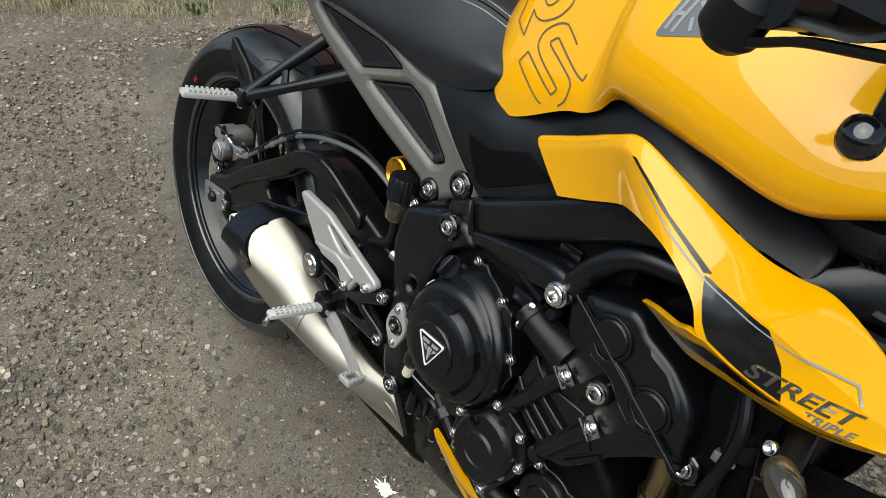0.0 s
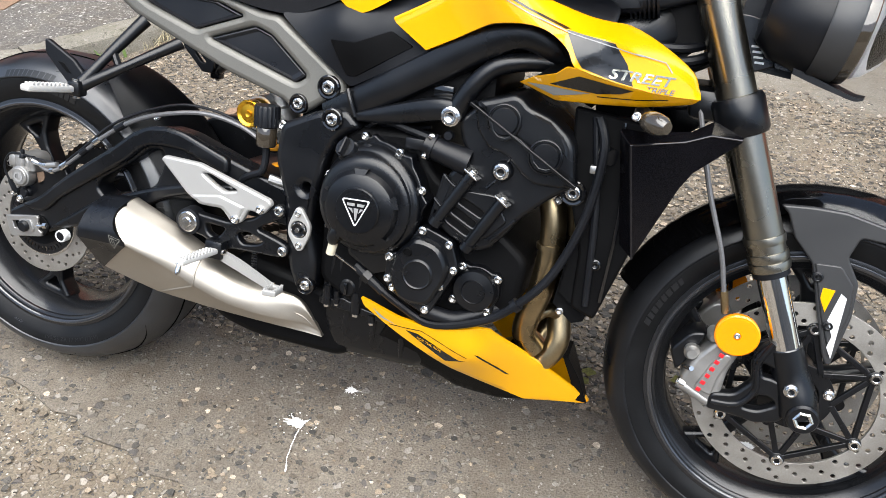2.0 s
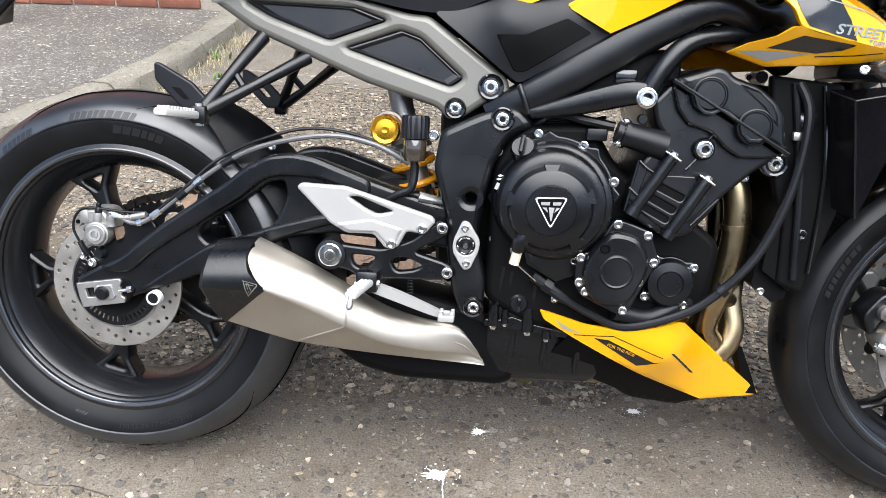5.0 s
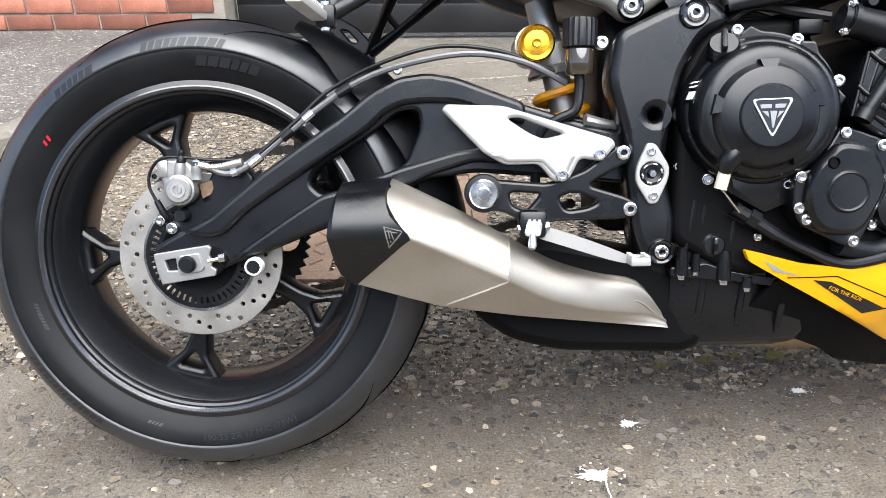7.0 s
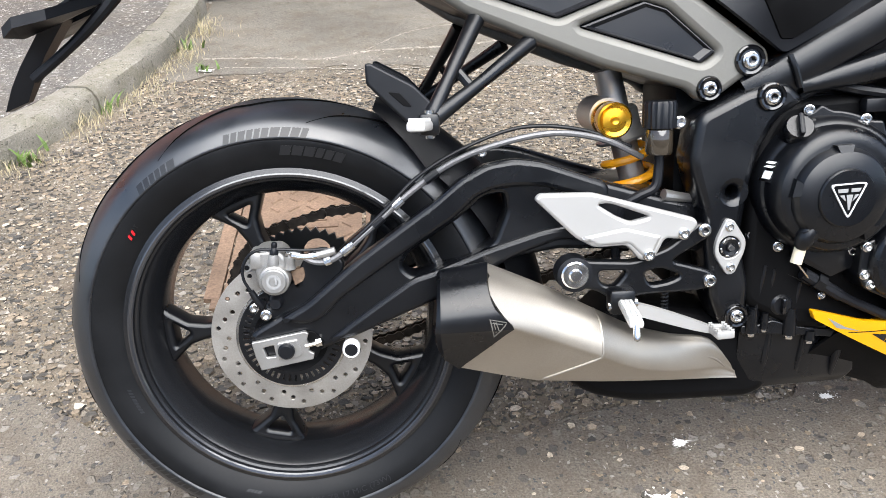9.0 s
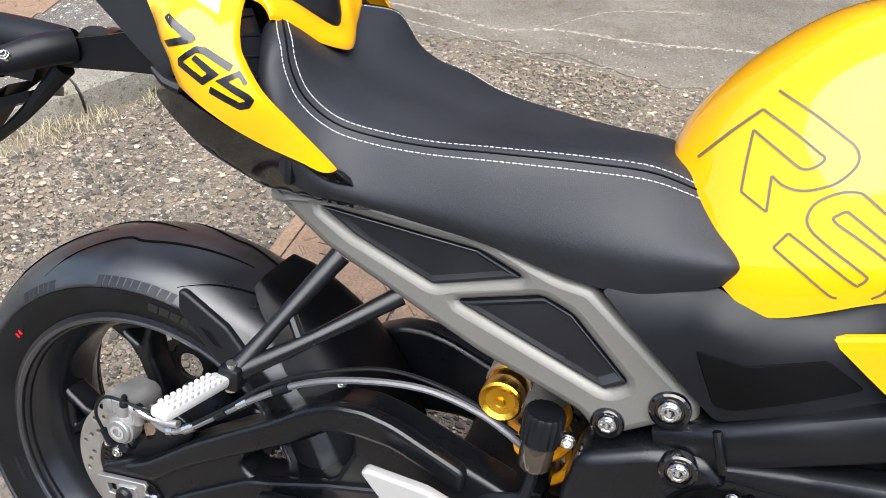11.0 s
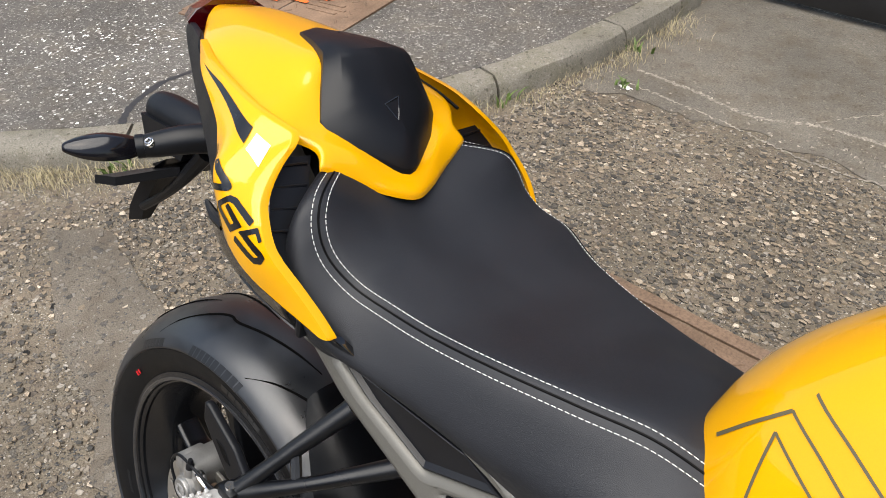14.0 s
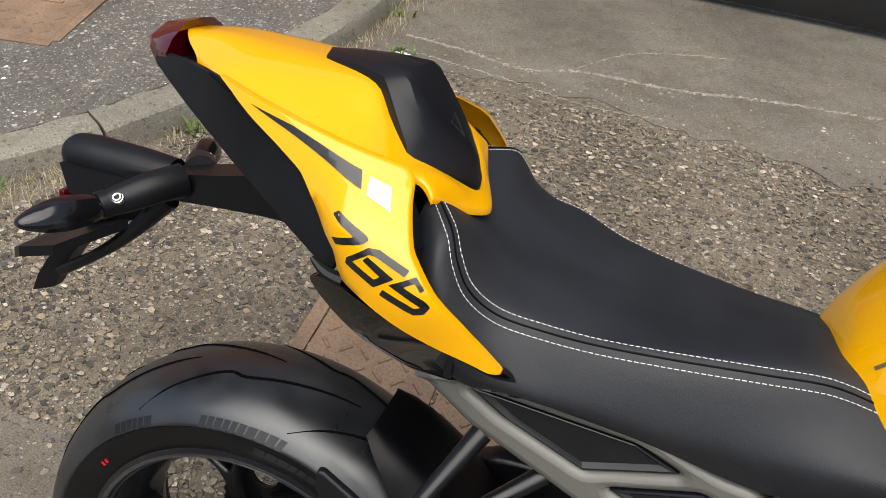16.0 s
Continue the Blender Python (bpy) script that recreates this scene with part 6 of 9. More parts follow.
tri_in = rounded([(0.6800, 0.5165), (0.7220, 0.5183), (0.7025, 0.4775)], 0.005)
badge = plate("badge_rim", tri, -0.2130, -0.2095, DECAL_WHITE, clutch, [tri_in], 0.0006, 0)
plate("badge_field", tri_in, -0.2118, -0.2085, BLACK_GLOSS, badge, [], 0.0004, 0)
for pts in ([(0.687, 0.512), (0.700, 0.5125), (0.700, 0.508), (0.688, 0.5075)], [(0.704, 0.5127), (0.7165, 0.513), (0.7145, 0.5085), (0.704, 0.508)], [(0.6985, 0.505), (0.7065, 0.505), (0.7035, 0.486), (0.7015, 0.486)], [(0.6895, 0.5045), (0.696, 0.5045), (0.698, 0.497)], [(0.709, 0.505), (0.7145, 0.505), (0.7065, 0.497)]):
    plate("badge_bar", pts, -0.2128, -0.2112, DECAL_SILVER, badge, [], 0.0003, 0)
for x, z in ((0.624, 0.574), (0.681, 0.603), (0.746, 0.590), (0.792, 0.541), (0.622, 0.440), (0.745, 0.419), (0.656, 0.424), (0.790, 0.466)):
    bolt(x, -0.1515 - 0.26 * (x - 0.709), z, 0.0068, clutch, axis=(-0.25, -1, 0))
part("filler_collar", revolve([(0, 0.01), (0.016, 0.01), (0.019, 0.004), (0.020, -0.02)], (0.660, -0.160, 0.580), (-0.2, -0.8, 0.6), 24), BLACK_SATIN, clutch)
part("filler_grip", box(0, 0, 0, 0.030, 0.007, 0.014, 0.003, Matrix.Translation((0.6575, -0.1705, 0.5875)) @ Vector((-0.2, -0.8, 0.6)).to_track_quat("Z", "X").to_matrix().to_4x4()), BLACK_PLASTIC, clutch)
label = part("approval_label", loft([[(0.6292, -0.1515, 0.5435), (0.6332, -0.1665, 0.5435), (0.6244, -0.1680, 0.5160), (0.6192, -0.1460, 0.5170)], [(0.6300, -0.1515, 0.5435), (0.6340, -0.1665, 0.5435), (0.6252, -0.1680, 0.5160), (0.6200, -0.1460, 0.5170)]]), BLACK_GLOSS, clutch)
for z0, z1, x0 in ((0.5420, 0.5395, 0.6286), (0.5370, 0.5345, 0.6268), (0.5300, 0.5205, 0.6243)):
    part("printed_bar", loft([[(x0 + dx, -0.1525, z0), (x0 + dx + 0.0036, -0.1655, z0), (x0 + dx - 0.0002, -0.1655, z1), (x0 + dx - 0.0037, -0.1520, z1)] for dx in (-0.0006, 0.0004)]), DECAL_WHITE, label)
part("clutch_arm", tube([(0.676, -0.190, 0.470), (0.662, -0.192, 0.448), (0.660, -0.188, 0.437)], [0.013, 0.012, 0.009], 12, 3), BLACK_SATIN, clutch)
part("cable_adjuster", tube([(0.660, -0.188, 0.438), (0.655, -0.187, 0.415)], 0.0075, 12, 0), CREAM, clutch)
part("lower_case", loft([[(0.665, y, 0.455), (0.752, y, 0.448), (0.755, y, 0.40), (0.72, y, 0.385), (0.675, y, 0.41)] for y in (-0.130, -0.158)] + [[(0.672, -0.162, 0.448), (0.746, -0.162, 0.442), (0.748, -0.162, 0.405), (0.718, -0.162, 0.391), (0.680, -0.162, 0.415)]]), BLACK_SATIN, EN)

# small covers
def round_cover(name, x, z, y, r, parent, label, bolts, twist, ears=True):
    out = []
    for k in range(40):
        a = 2 * math.pi * k / 40
        rr6 = r * 1.06
        for i in range(bolts):
            d = (a - twist - 2 * math.pi * i / bolts + math.pi) % (2 * math.pi) - math.pi
            if abs(d) < 0.22:
                rr6 = r * 1.25
        out.append((x + rr6 * math.cos(a), z + rr6 * math.sin(a)))
    ob = plate(name, out, y, y + 0.05, BLACK_SATIN, parent, [], 0.003, 0.003, label)
    part("cover_face", revolve([(0, 0.013), (r * 0.48, 0.013), (r * 0.51, 0.0145), (r * 0.54, 0.013), (r * 0.88, 0.011), (r * 0.97, 0.006), (r * 1.0, 0.0), (r, -0.01)], (x, y, z), seg=48), BLACK_SATIN, ob, angle=25)
    for i in range(bolts):
        a = twist + 2 * math.pi * i / bolts
        bolt(x + r * 1.13 * math.cos(a), y - 0.002, z + r * 1.13 * math.sin(a), 0.0066, ob)
    return ob


ignition = plate("ignition_cover", [(0.795, 0.4860), (0.810, 0.4865), (0.850, 0.472), (0.8650, 0.430), (0.846, 0.390), (0.826, 0.3460), (0.812, 0.3450), (0.757, 0.3705), (0.7455, 0.3890), (0.7470, 0.4330), (0.770, 0.4400)], -0.178, -0.13, BLACK_SATIN, EN, [], 0.003, 0.007, "round satin black starter cover")
part("cover_face", loft([[(0.803 + k9 * dx, y9, 0.414 + k9 * dz) for dx, dz in ((-0.006, 0.056), (0.030, 0.047), (0.047, 0.012), (0.036, -0.024), (0.016, -0.052), (-0.026, -0.050), (-0.046, -0.018), (-0.041, 0.020), (-0.024, 0.042))] for k9, y9 in ((1.02, -0.170), (1.0, -0.181), (0.95, -0.187), (0.86, -0.1905))], ring_smooth=5), BLACK_SATIN, ignition, angle=30)
part("cover_boss", revolve([(0, 0.0015), (0.0205, 0.0015), (0.0225, 0.003), (0.0245, 0.0015), (0.0255, 0.0)], (0.8035, -0.1905, 0.412), seg=40), BLACK_SATIN, ignition, angle=25)
for x, z in ((0.8016, 0.4806), (0.8458, 0.4661), (0.8575, 0.4266), (0.8385, 0.3964), (0.819, 0.3519), (0.762, 0.3778), (0.7523, 0.3914), (0.7682, 0.4319), (0.7524, 0.4285)):
    bolt(x, -0.180, z, 0.0066, ignition)
part("dimple", revolve([(0, 0.001), (0.005, 0.001), (0.006, 0.0035), (0.0075, 0.001)], (0.7845, -0.1900, 0.446), seg=16), BLACK_MATTE, EN)
round_cover("pump_cover", 0.889, 0.392, -0.148, 0.037, EN, "small round satin black pump cover", 4, radians(35))
part("coolant_pipe", tube([(0.81, -0.16, 0.345), (0.86, -0.15, 0.335), (0.90, -0.14, 0.35), (0.93, -0.12, 0.36)], 0.013, 12), BLACK_PLASTIC, EN)

# cylinders and head
head = plate("cylinder_head", [(0.866, 0.689), (0.850, 0.673), (0.835, 0.656), (0.8426, 0.625), (0.8595, 0.604), (0.830, 0.577), (0.8156, 0.538), (0.808, 0.501), (0.836, 0.4805), (0.876, 0.459), (0.9057, 0.469), (0.933, 0.503), (0.945, 0.5236), (0.984, 0.562), (1.020, 0.588)], -0.172, 0.155, BLACK_SATIN, EN, [], 0.007, 0.008, "satin black cylinder head with a cam cover")
cover = plate("cam_cover", [(0.858, 0.688), (0.885, 0.6965), (0.917, 0.708), (0.930, 0.704), (0.9395, 0.694), (0.974, 0.683), (1.0015, 0.6614), (1.012, 0.6456), (1.0167, 0.6097), (1.0216, 0.591)], -0.194, 0.150, BLACK_SATIN, head, [], 0.008, 0.010)
part("cover_facet", loft([[(0.938, -0.190, 0.692), (0.973, -0.188, 0.6815), (1.000, -0.188, 0.660), (1.010, -0.188, 0.645), (1.014, -0.189, 0.612), (0.990, -0.190, 0.655)], [(0.952, -0.196, 0.680), (0.972, -0.1965, 0.674), (0.990, -0.197, 0.658), (0.997, -0.1965, 0.645), (1.000, -0.1955, 0.634), (0.982, -0.197, 0.656)]]), BLACK_SATIN, cover, angle=20)
seam_line = [(0.8564, 0.6868), (0.8869, 0.6685), (0.8929, 0.6525), (0.9016, 0.6448), (0.9123, 0.6437), (0.9229, 0.6499), (0.9335, 0.6451), (0.9516, 0.6326), (0.9559, 0.6189), (0.9656, 0.6099), (0.9771, 0.6092), (0.9849, 0.6137), (1.0211, 0.5917)]
plate("seam_flange", stroke(seam_line, 0.0052), -0.200, -0.172, BLACK_SATIN, head, [], 0.0012, 0.001)
plate("seam_flange", stroke([(0.8564, 0.6878), (1.0213, 0.5935)], 0.0036), -0.2015, -0.180, BLACK_SATIN, head, [], 0.0010, 0.0008)
plate("raised_flank", [(0.858, 0.684), (0.868, 0.6475), (0.886, 0.6257), (0.9157, 0.6188), (0.938, 0.597), (0.960, 0.5835), (0.997, 0.5846), (1.020, 0.5905)], -0.184, -0.165, BLACK_SATIN, head, [], 0.004, 0.006)
for x, z in ((0.9073, 0.6685), (0.9723, 0.628)):
    part("cam_end_plug", revolve([(0, 0.0035), (0.0185, 0.0035), (0.0200, 0.002), (0.0208, 0.0005), (0.0222, 0.0005), (0.0232, 0.0024), (0.0246, 0.0018), (0.0252, 0.0), (0.0252, -0.02)], (x, -0.1955, z), seg=40), BLACK_SATIN, head, angle=25)
part("head_boss", revolve([(0, 0.006), (0.0135, 0.006), (0.0155, 0.003), (0.017, -0.02)], (0.911, -0.176, 0.594), seg=28), BLACK_SATIN, head)
bolt(0.911, -0.184, 0.594, 0.0118, head)
frame_bolt(1.016, -0.163, 0.577, 0.0115, head)
part("web_rib", tube([(0.905, -0.172, 0.580), (0.890, -0.1725, 0.563)], 0.002, 6, 0), BLACK_SATIN, head)
part("web_rib", tube([(0.917, -0.178, 0.608), (0.922, -0.183, 0.617)], 0.002, 6, 0), BLACK_SATIN, head)
# cylinder block with its ribs and tie bolts
for (ax, az), (bx, bz) in (((0.8682, 0.5809), (0.8200, 0.4992)), ((0.9185, 0.5497), (0.8731, 0.4687))):
    part("tie_bolt_tube", tube([(ax, -0.182, az), (ax + (bx - ax) * 0.55, -0.182, az + (bz - az) * 0.55), (bx, -0.180, bz)], [0.0098, 0.0092, 0.0082], 14, 1), BLACK_SATIN, head)
    part("tie_bolt_foot", tube([(bx + 0.004, -0.180, bz + 0.007), (bx - 0.002, -0.180, bz - 0.004)], 0.0108, 12, 0), BLACK_SATIN, head)
    part("washer_plate", box(0, 0, 0, 0.026, 0.018, 0.003, 0.001, Matrix.Translation((ax + 0.001, -0.183, az + 0.002)) @ Vector((0.50, -0.10, 0.86)).to_track_quat("Z", "Y").to_matrix().to_4x4() @ Matrix.Rotation(radians(90), 4, "Z")), SILVER, head)
    bolt(ax + 0.002, -0.183, az + 0.004, 0.0078, head, axis=(0.50, -0.10, 0.86))
block = plate("cylinder_wall", [(0.8245, 0.571), (0.8531, 0.5551), (0.905, 0.555), (0.9281, 0.518), (0.9043, 0.4905), (0.872, 0.472), (0.835, 0.498), (0.812, 0.520)], -0.1755, -0.160, BLACK_SATIN, head, [[(0.856, 0.5430), (0.893, 0.5260), (0.888, 0.5170), (0.850, 0.5350)], [(0.846, 0.5270), (0.883, 0.5080), (0.878, 0.4990), (0.841, 0.5180)], [(0.838, 0.5120), (0.874, 0.4930), (0.870, 0.4850), (0.835, 0.5030)]], 0.0025, 0.004)
plate("block_recess", [(0.853, 0.549), (0.900, 0.530), (0.874, 0.478), (0.830, 0.500)], -0.1725, -0.165, BLACK_MATTE, block, [], 0.001, 0.003)
for (ax, az), (bx, bz) in (((0.8245, 0.5740), (0.8100, 0.5000)), ((0.836, 0.5640), (0.8220, 0.5120)), ((0.940, 0.5230), (0.905, 0.4830))):
    part("cooling_rib", tube([(ax, -0.1735, az), (bx, -0.1735, bz)], 0.0026, 8, 0), BLACK_SATIN, block)
part("shelf_rib", tube([(0.8245, -0.176, 0.5735), (0.838, -0.178, 0.562), (0.8531, -0.178, 0.5565), (0.866, -0.178, 0.560)], 0.0024, 8, 4), BLACK_SATIN, block)
part("shelf_rib", tube([(0.8130, -0.176, 0.5350), (0.826, -0.178, 0.524), (0.838, -0.178, 0.5200)], 0.0024, 8, 4), BLACK_SATIN, block)
cam_sensor = part("thermostat_neck", tube([(0.858, -0.168, 0.595), (0.8205, -0.171, 0.6048), (0.797, -0.172, 0.6108)], [0.021, 0.0185, 0.0175], 20, 2), BLACK_PLASTIC, head, "black coolant neck with hose clips")
part("neck_flange", tube([(0.804, -0.172, 0.609), (0.7985, -0.172, 0.6105)], 0.0205, 20, 0), BLACK_PLASTIC, cam_sensor)
part("neck_cap", tube([(0.797, -0.172, 0.6108), (0.789, -0.172, 0.6130)], 0.0155, 18, 0), BLACK_PLASTIC, cam_sensor)
for x, z in ((0.7982, 0.6275), (0.7899, 0.5965)):
    bolt(x, -0.180, z, 0.0052, cam_sensor, axis=(-0.9, -0.4, 0.2))
part("rubber_plug", revolve([(0, 0.004), (0.006, 0.004), (0.0072, 0.002), (0.0072, -0.008)], (0.8233, -0.174, 0.6314), seg=18), BLACK_PLASTIC, head)
for x, z in ((0.806, 0.470), (0.845, 0.460)):
    bolt(x, -0.158, z, 0.0066, EN)
# intake clutter between frame and engine
part("throttle_body", box(0.80, -0.03, 0.69, 0.16, 0.22, 0.08, 0.015), BLACK_MATTE, EN)
part("wiring_loom", tube([(0.66, -0.11, 0.60), (0.70, -0.135, 0.632), (0.75, -0.14, 0.625), (0.79, -0.145, 0.618)], 0.007, 8), BLACK_PLASTIC, EN)
for k in range(4):
    part("loom_cable", tube([(0.60, -0.10 + 0.004 * k, 0.575 + 0.006 * k), (0.64, -0.115, 0.61 + 0.004 * k), (0.70, -0.118, 0.628 - 0.004 * k), (0.78, -0.12, 0.60 + 0.01 * k)], 0.003, 6), BLACK_PLASTIC, EN)
part("connector", box(0.765, -0.145, 0.606, 0.03, 0.016, 0.018, 0.003), BLACK_PLASTIC, EN)
part("warning_label", box(0.800, -0.145, 0.690, 0.030, 0.003, 0.018, 0.001), BLACK_GLOSS, EN)
part("filler_block", box(0.58, 0, 0.50, 0.10, 0.15, 0.30, 0.02), BLACK_MATTE, EN)

# front hose that hangs round the engine
loop_hose = part("breather_hose", tube([(0.6882, -0.15, 0.3891), (0.7284, -0.153, 0.3626), (0.772, -0.155, 0.3393), (0.829, -0.16, 0.3215), (0.9083, -0.168, 0.3488), (0.959, -0.172, 0.388), (1.007, -0.174, 0.451), (1.040, -0.176, 0.545), (1.050, -0.175, 0.645), (1.035, -0.165, 0.690)], 0.0068, 10), BLACK_PLASTIC, MC, "black hose looping under the engine covers")
part("clutch_cable_end", tube([(0.655, -0.184, 0.418), (0.6977, -0.151, 0.3773)], 0.0018, 6, 0), SILVER, loop_hose)
part("cable_sleeve", tube([(0.6856, -0.15, 0.3898), (0.7384, -0.1535, 0.3561)], 0.0085, 10, 0), BLACK_PLASTIC, loop_hose)
part("cable_nut", tube([(0.7029, -0.151, 0.3796), (0.7141, -0.152, 0.3725)], 0.0115, 6, 0), BLACK_SATIN, loop_hose)
part("hose_guide", tube([(0.957, -0.172, 0.386), (0.964, -0.172, 0.394)], 0.011, 12, 0), BLACK_PLASTIC, loop_hose)

# exhaust headers
header = part("exhaust_header", tube([(0.955, -0.085, 0.575), (0.982, -0.10, 0.54), (0.992, -0.104, 0.48), (0.986, -0.100, 0.40), (0.972, -0.09, 0.345), (0.968, -0.075, 0.305), (0.985, -0.06, 0.275)], 0.0205, 18), BRONZE, MC, "heat-tinted bronze exhaust header pipes")
part("header_weld", tube([(0.990, -0.1035, 0.478), (0.9905, -0.1035, 0.470)], 0.0225, 18, 0), BRONZE, header)
part("middle_pipe", tube([(0.965, 0.0, 0.56), (1.01, -0.01, 0.52), (1.022, -0.015, 0.42), (1.016, -0.03, 0.345), (1.022, -0.042, 0.29), (1.000, -0.045, 0.25), (0.95, -0.03, 0.225)], 0.0205, 18), BRONZE, header)
part("left_pipe", tube([(0.965, 0.085, 0.57), (1.01, 0.09, 0.52), (1.02, 0.085, 0.40), (1.01, 0.06, 0.31), (0.98, 0.03, 0.25)], 0.0205, 18), BRONZE, header)
part("link_pipe", tube([(0.975, -0.085, 0.335), (0.995, -0.07, 0.352), (1.012, -0.05, 0.345)], 0.012, 12), BRONZE, header)
part("collector", tube([(0.99, -0.04, 0.265), (0.93, -0.02, 0.225), (0.82, 0.0, 0.205), (0.64, -0.05, 0.235)], 0.035, 18), BRONZE, header)
part("header_flange", box(0.965, -0.088, 0.560, 0.05, 0.06, 0.018, 0.004, None), SILVER, header)
bolt(0.992, -0.118, 0.551, 0.006, header)

# belly pan
belly_at = [(0.7024, -0.154, 0.3349), (0.7697, -0.162, 0.3193), (0.8437, -0.162, 0.3134), (0.9158, -0.15, 0.328), (0.9574, -0.11, 0.2933), (1.0304, -0.0452, 0.2257), (1.0917, -0.002, 0.1704), (0.9826, -0.0506, 0.1704), (0.8895, -0.117, 0.2273), (0.752, -0.152, 0.2977), (0.8982, -0.15, 0.2715)]
belly = panel("belly_pan", [(0.7004, 0.3378), (0.7151, 0.3349), (0.7696, 0.3213), (0.8301, 0.3145), (0.9031, 0.3299), (0.9197, 0.3279), (0.9425, 0.3069), (1.0284, 0.2289), (1.0927, 0.1724), (1.0855, 0.1659), (0.9826, 0.1714), (0.9277, 0.202), (0.8739, 0.2322), (0.7521, 0.2978), (0.7072, 0.3231)], belly_at, YELLOW, MC, 0.006, 0.004, (), "yellow belly pan with black and silver stripes")
panel("left_belly_pan", [(0.7004, 0.3378), (0.7696, 0.3213), (0.8301, 0.3145), (0.9031, 0.3299), (0.9425, 0.3069), (1.0284, 0.2289), (1.0927, 0.1724), (0.9826, 0.1714), (0.8739, 0.2322), (0.7521, 0.2978)], belly_at, YELLOW, belly, 0.006, 0.004, side=-1)
panel("pan_underside", [(0.752, 0.298), (0.80, 0.273), (0.875, 0.232), (0.930, 0.200), (0.990, 0.170), (0.94, 0.160), (0.86, 0.176), (0.832, 0.196), (0.78, 0.215), (0.72, 0.25)], [(0.75, -0.136, 0.297), (0.875, -0.108, 0.232), (0.985, -0.045, 0.168), (0.86, -0.072, 0.178), (0.78, -0.095, 0.222)], BLACK_MATTE, belly)
part("pan_floor", loft([[(0.74, y, 0.225), (0.86, y * 0.9, 0.190), (0.97, y * 0.5, 0.168), (0.97, y * 0.5, 0.180), (0.86, y * 0.9, 0.205), (0.74, y, 0.24)] for y in (-0.09, 0.09)]), BLACK_MATTE, belly)
part("pan_nose", loft([[(1.088, y, 0.172), (1.07, y * 1.4, 0.215), (1.045, y * 3, 0.262), (1.035, y * 3, 0.262), (1.055, y * 1.4, 0.21), (1.06, y, 0.172)] for y in (-0.012, 0.012)]), BLACK_MATTE, belly)
decal("stripe", [[(0.7843, 0.3008), (0.8066, 0.2988), (0.8788, 0.2636), (0.8914, 0.2647), (0.8544, 0.2558)]], belly, DECAL_BLACK, belly)
decal("stripe", [[(0.7229, 0.3261), (0.7473, 0.3124), (0.7696, 0.3052), (0.7375, 0.3104)]], belly, DECAL_SILVER, belly)
decal("pin_stripe", [[(0.754, 0.3036), (0.8125, 0.3067), (0.8914, 0.2734), (0.8914, 0.272), (0.8125, 0.3052), (0.754, 0.3022)]], belly, DECAL_BLACK, belly)
decal("slot_mark", [[(0.9031, 0.2812), (0.9089, 0.2792), (0.9555, 0.2314), (0.9495, 0.2329)]], belly, DECAL_BLACK, belly)
decal("slogan", text_bm("FOR THE RIDE", 0.0072, (0.8045, 0.2890), (0.94, -0.34), (0.28, 0.96)), belly, YELLOW, belly, lift=0.0014)

# radiator
radiator = part("radiator", loft([[(x, y, z) for x, z in ((1.020, 0.42), (1.045, 0.66), (1.085, 0.66), (1.062, 0.39))] for y in (-0.155, 0.155)]), BLACK_MATTE, MC, "matt black radiator with side cowls")
for k in range(14):
    part("core_fin", box(0, 0, 0, 0.004, 0.30, 0.004, 0, Matrix.Translation((1.066 + 0.0015 * k, 0, 0.42 + 0.016 * k))), BLACK_SATIN, radiator)
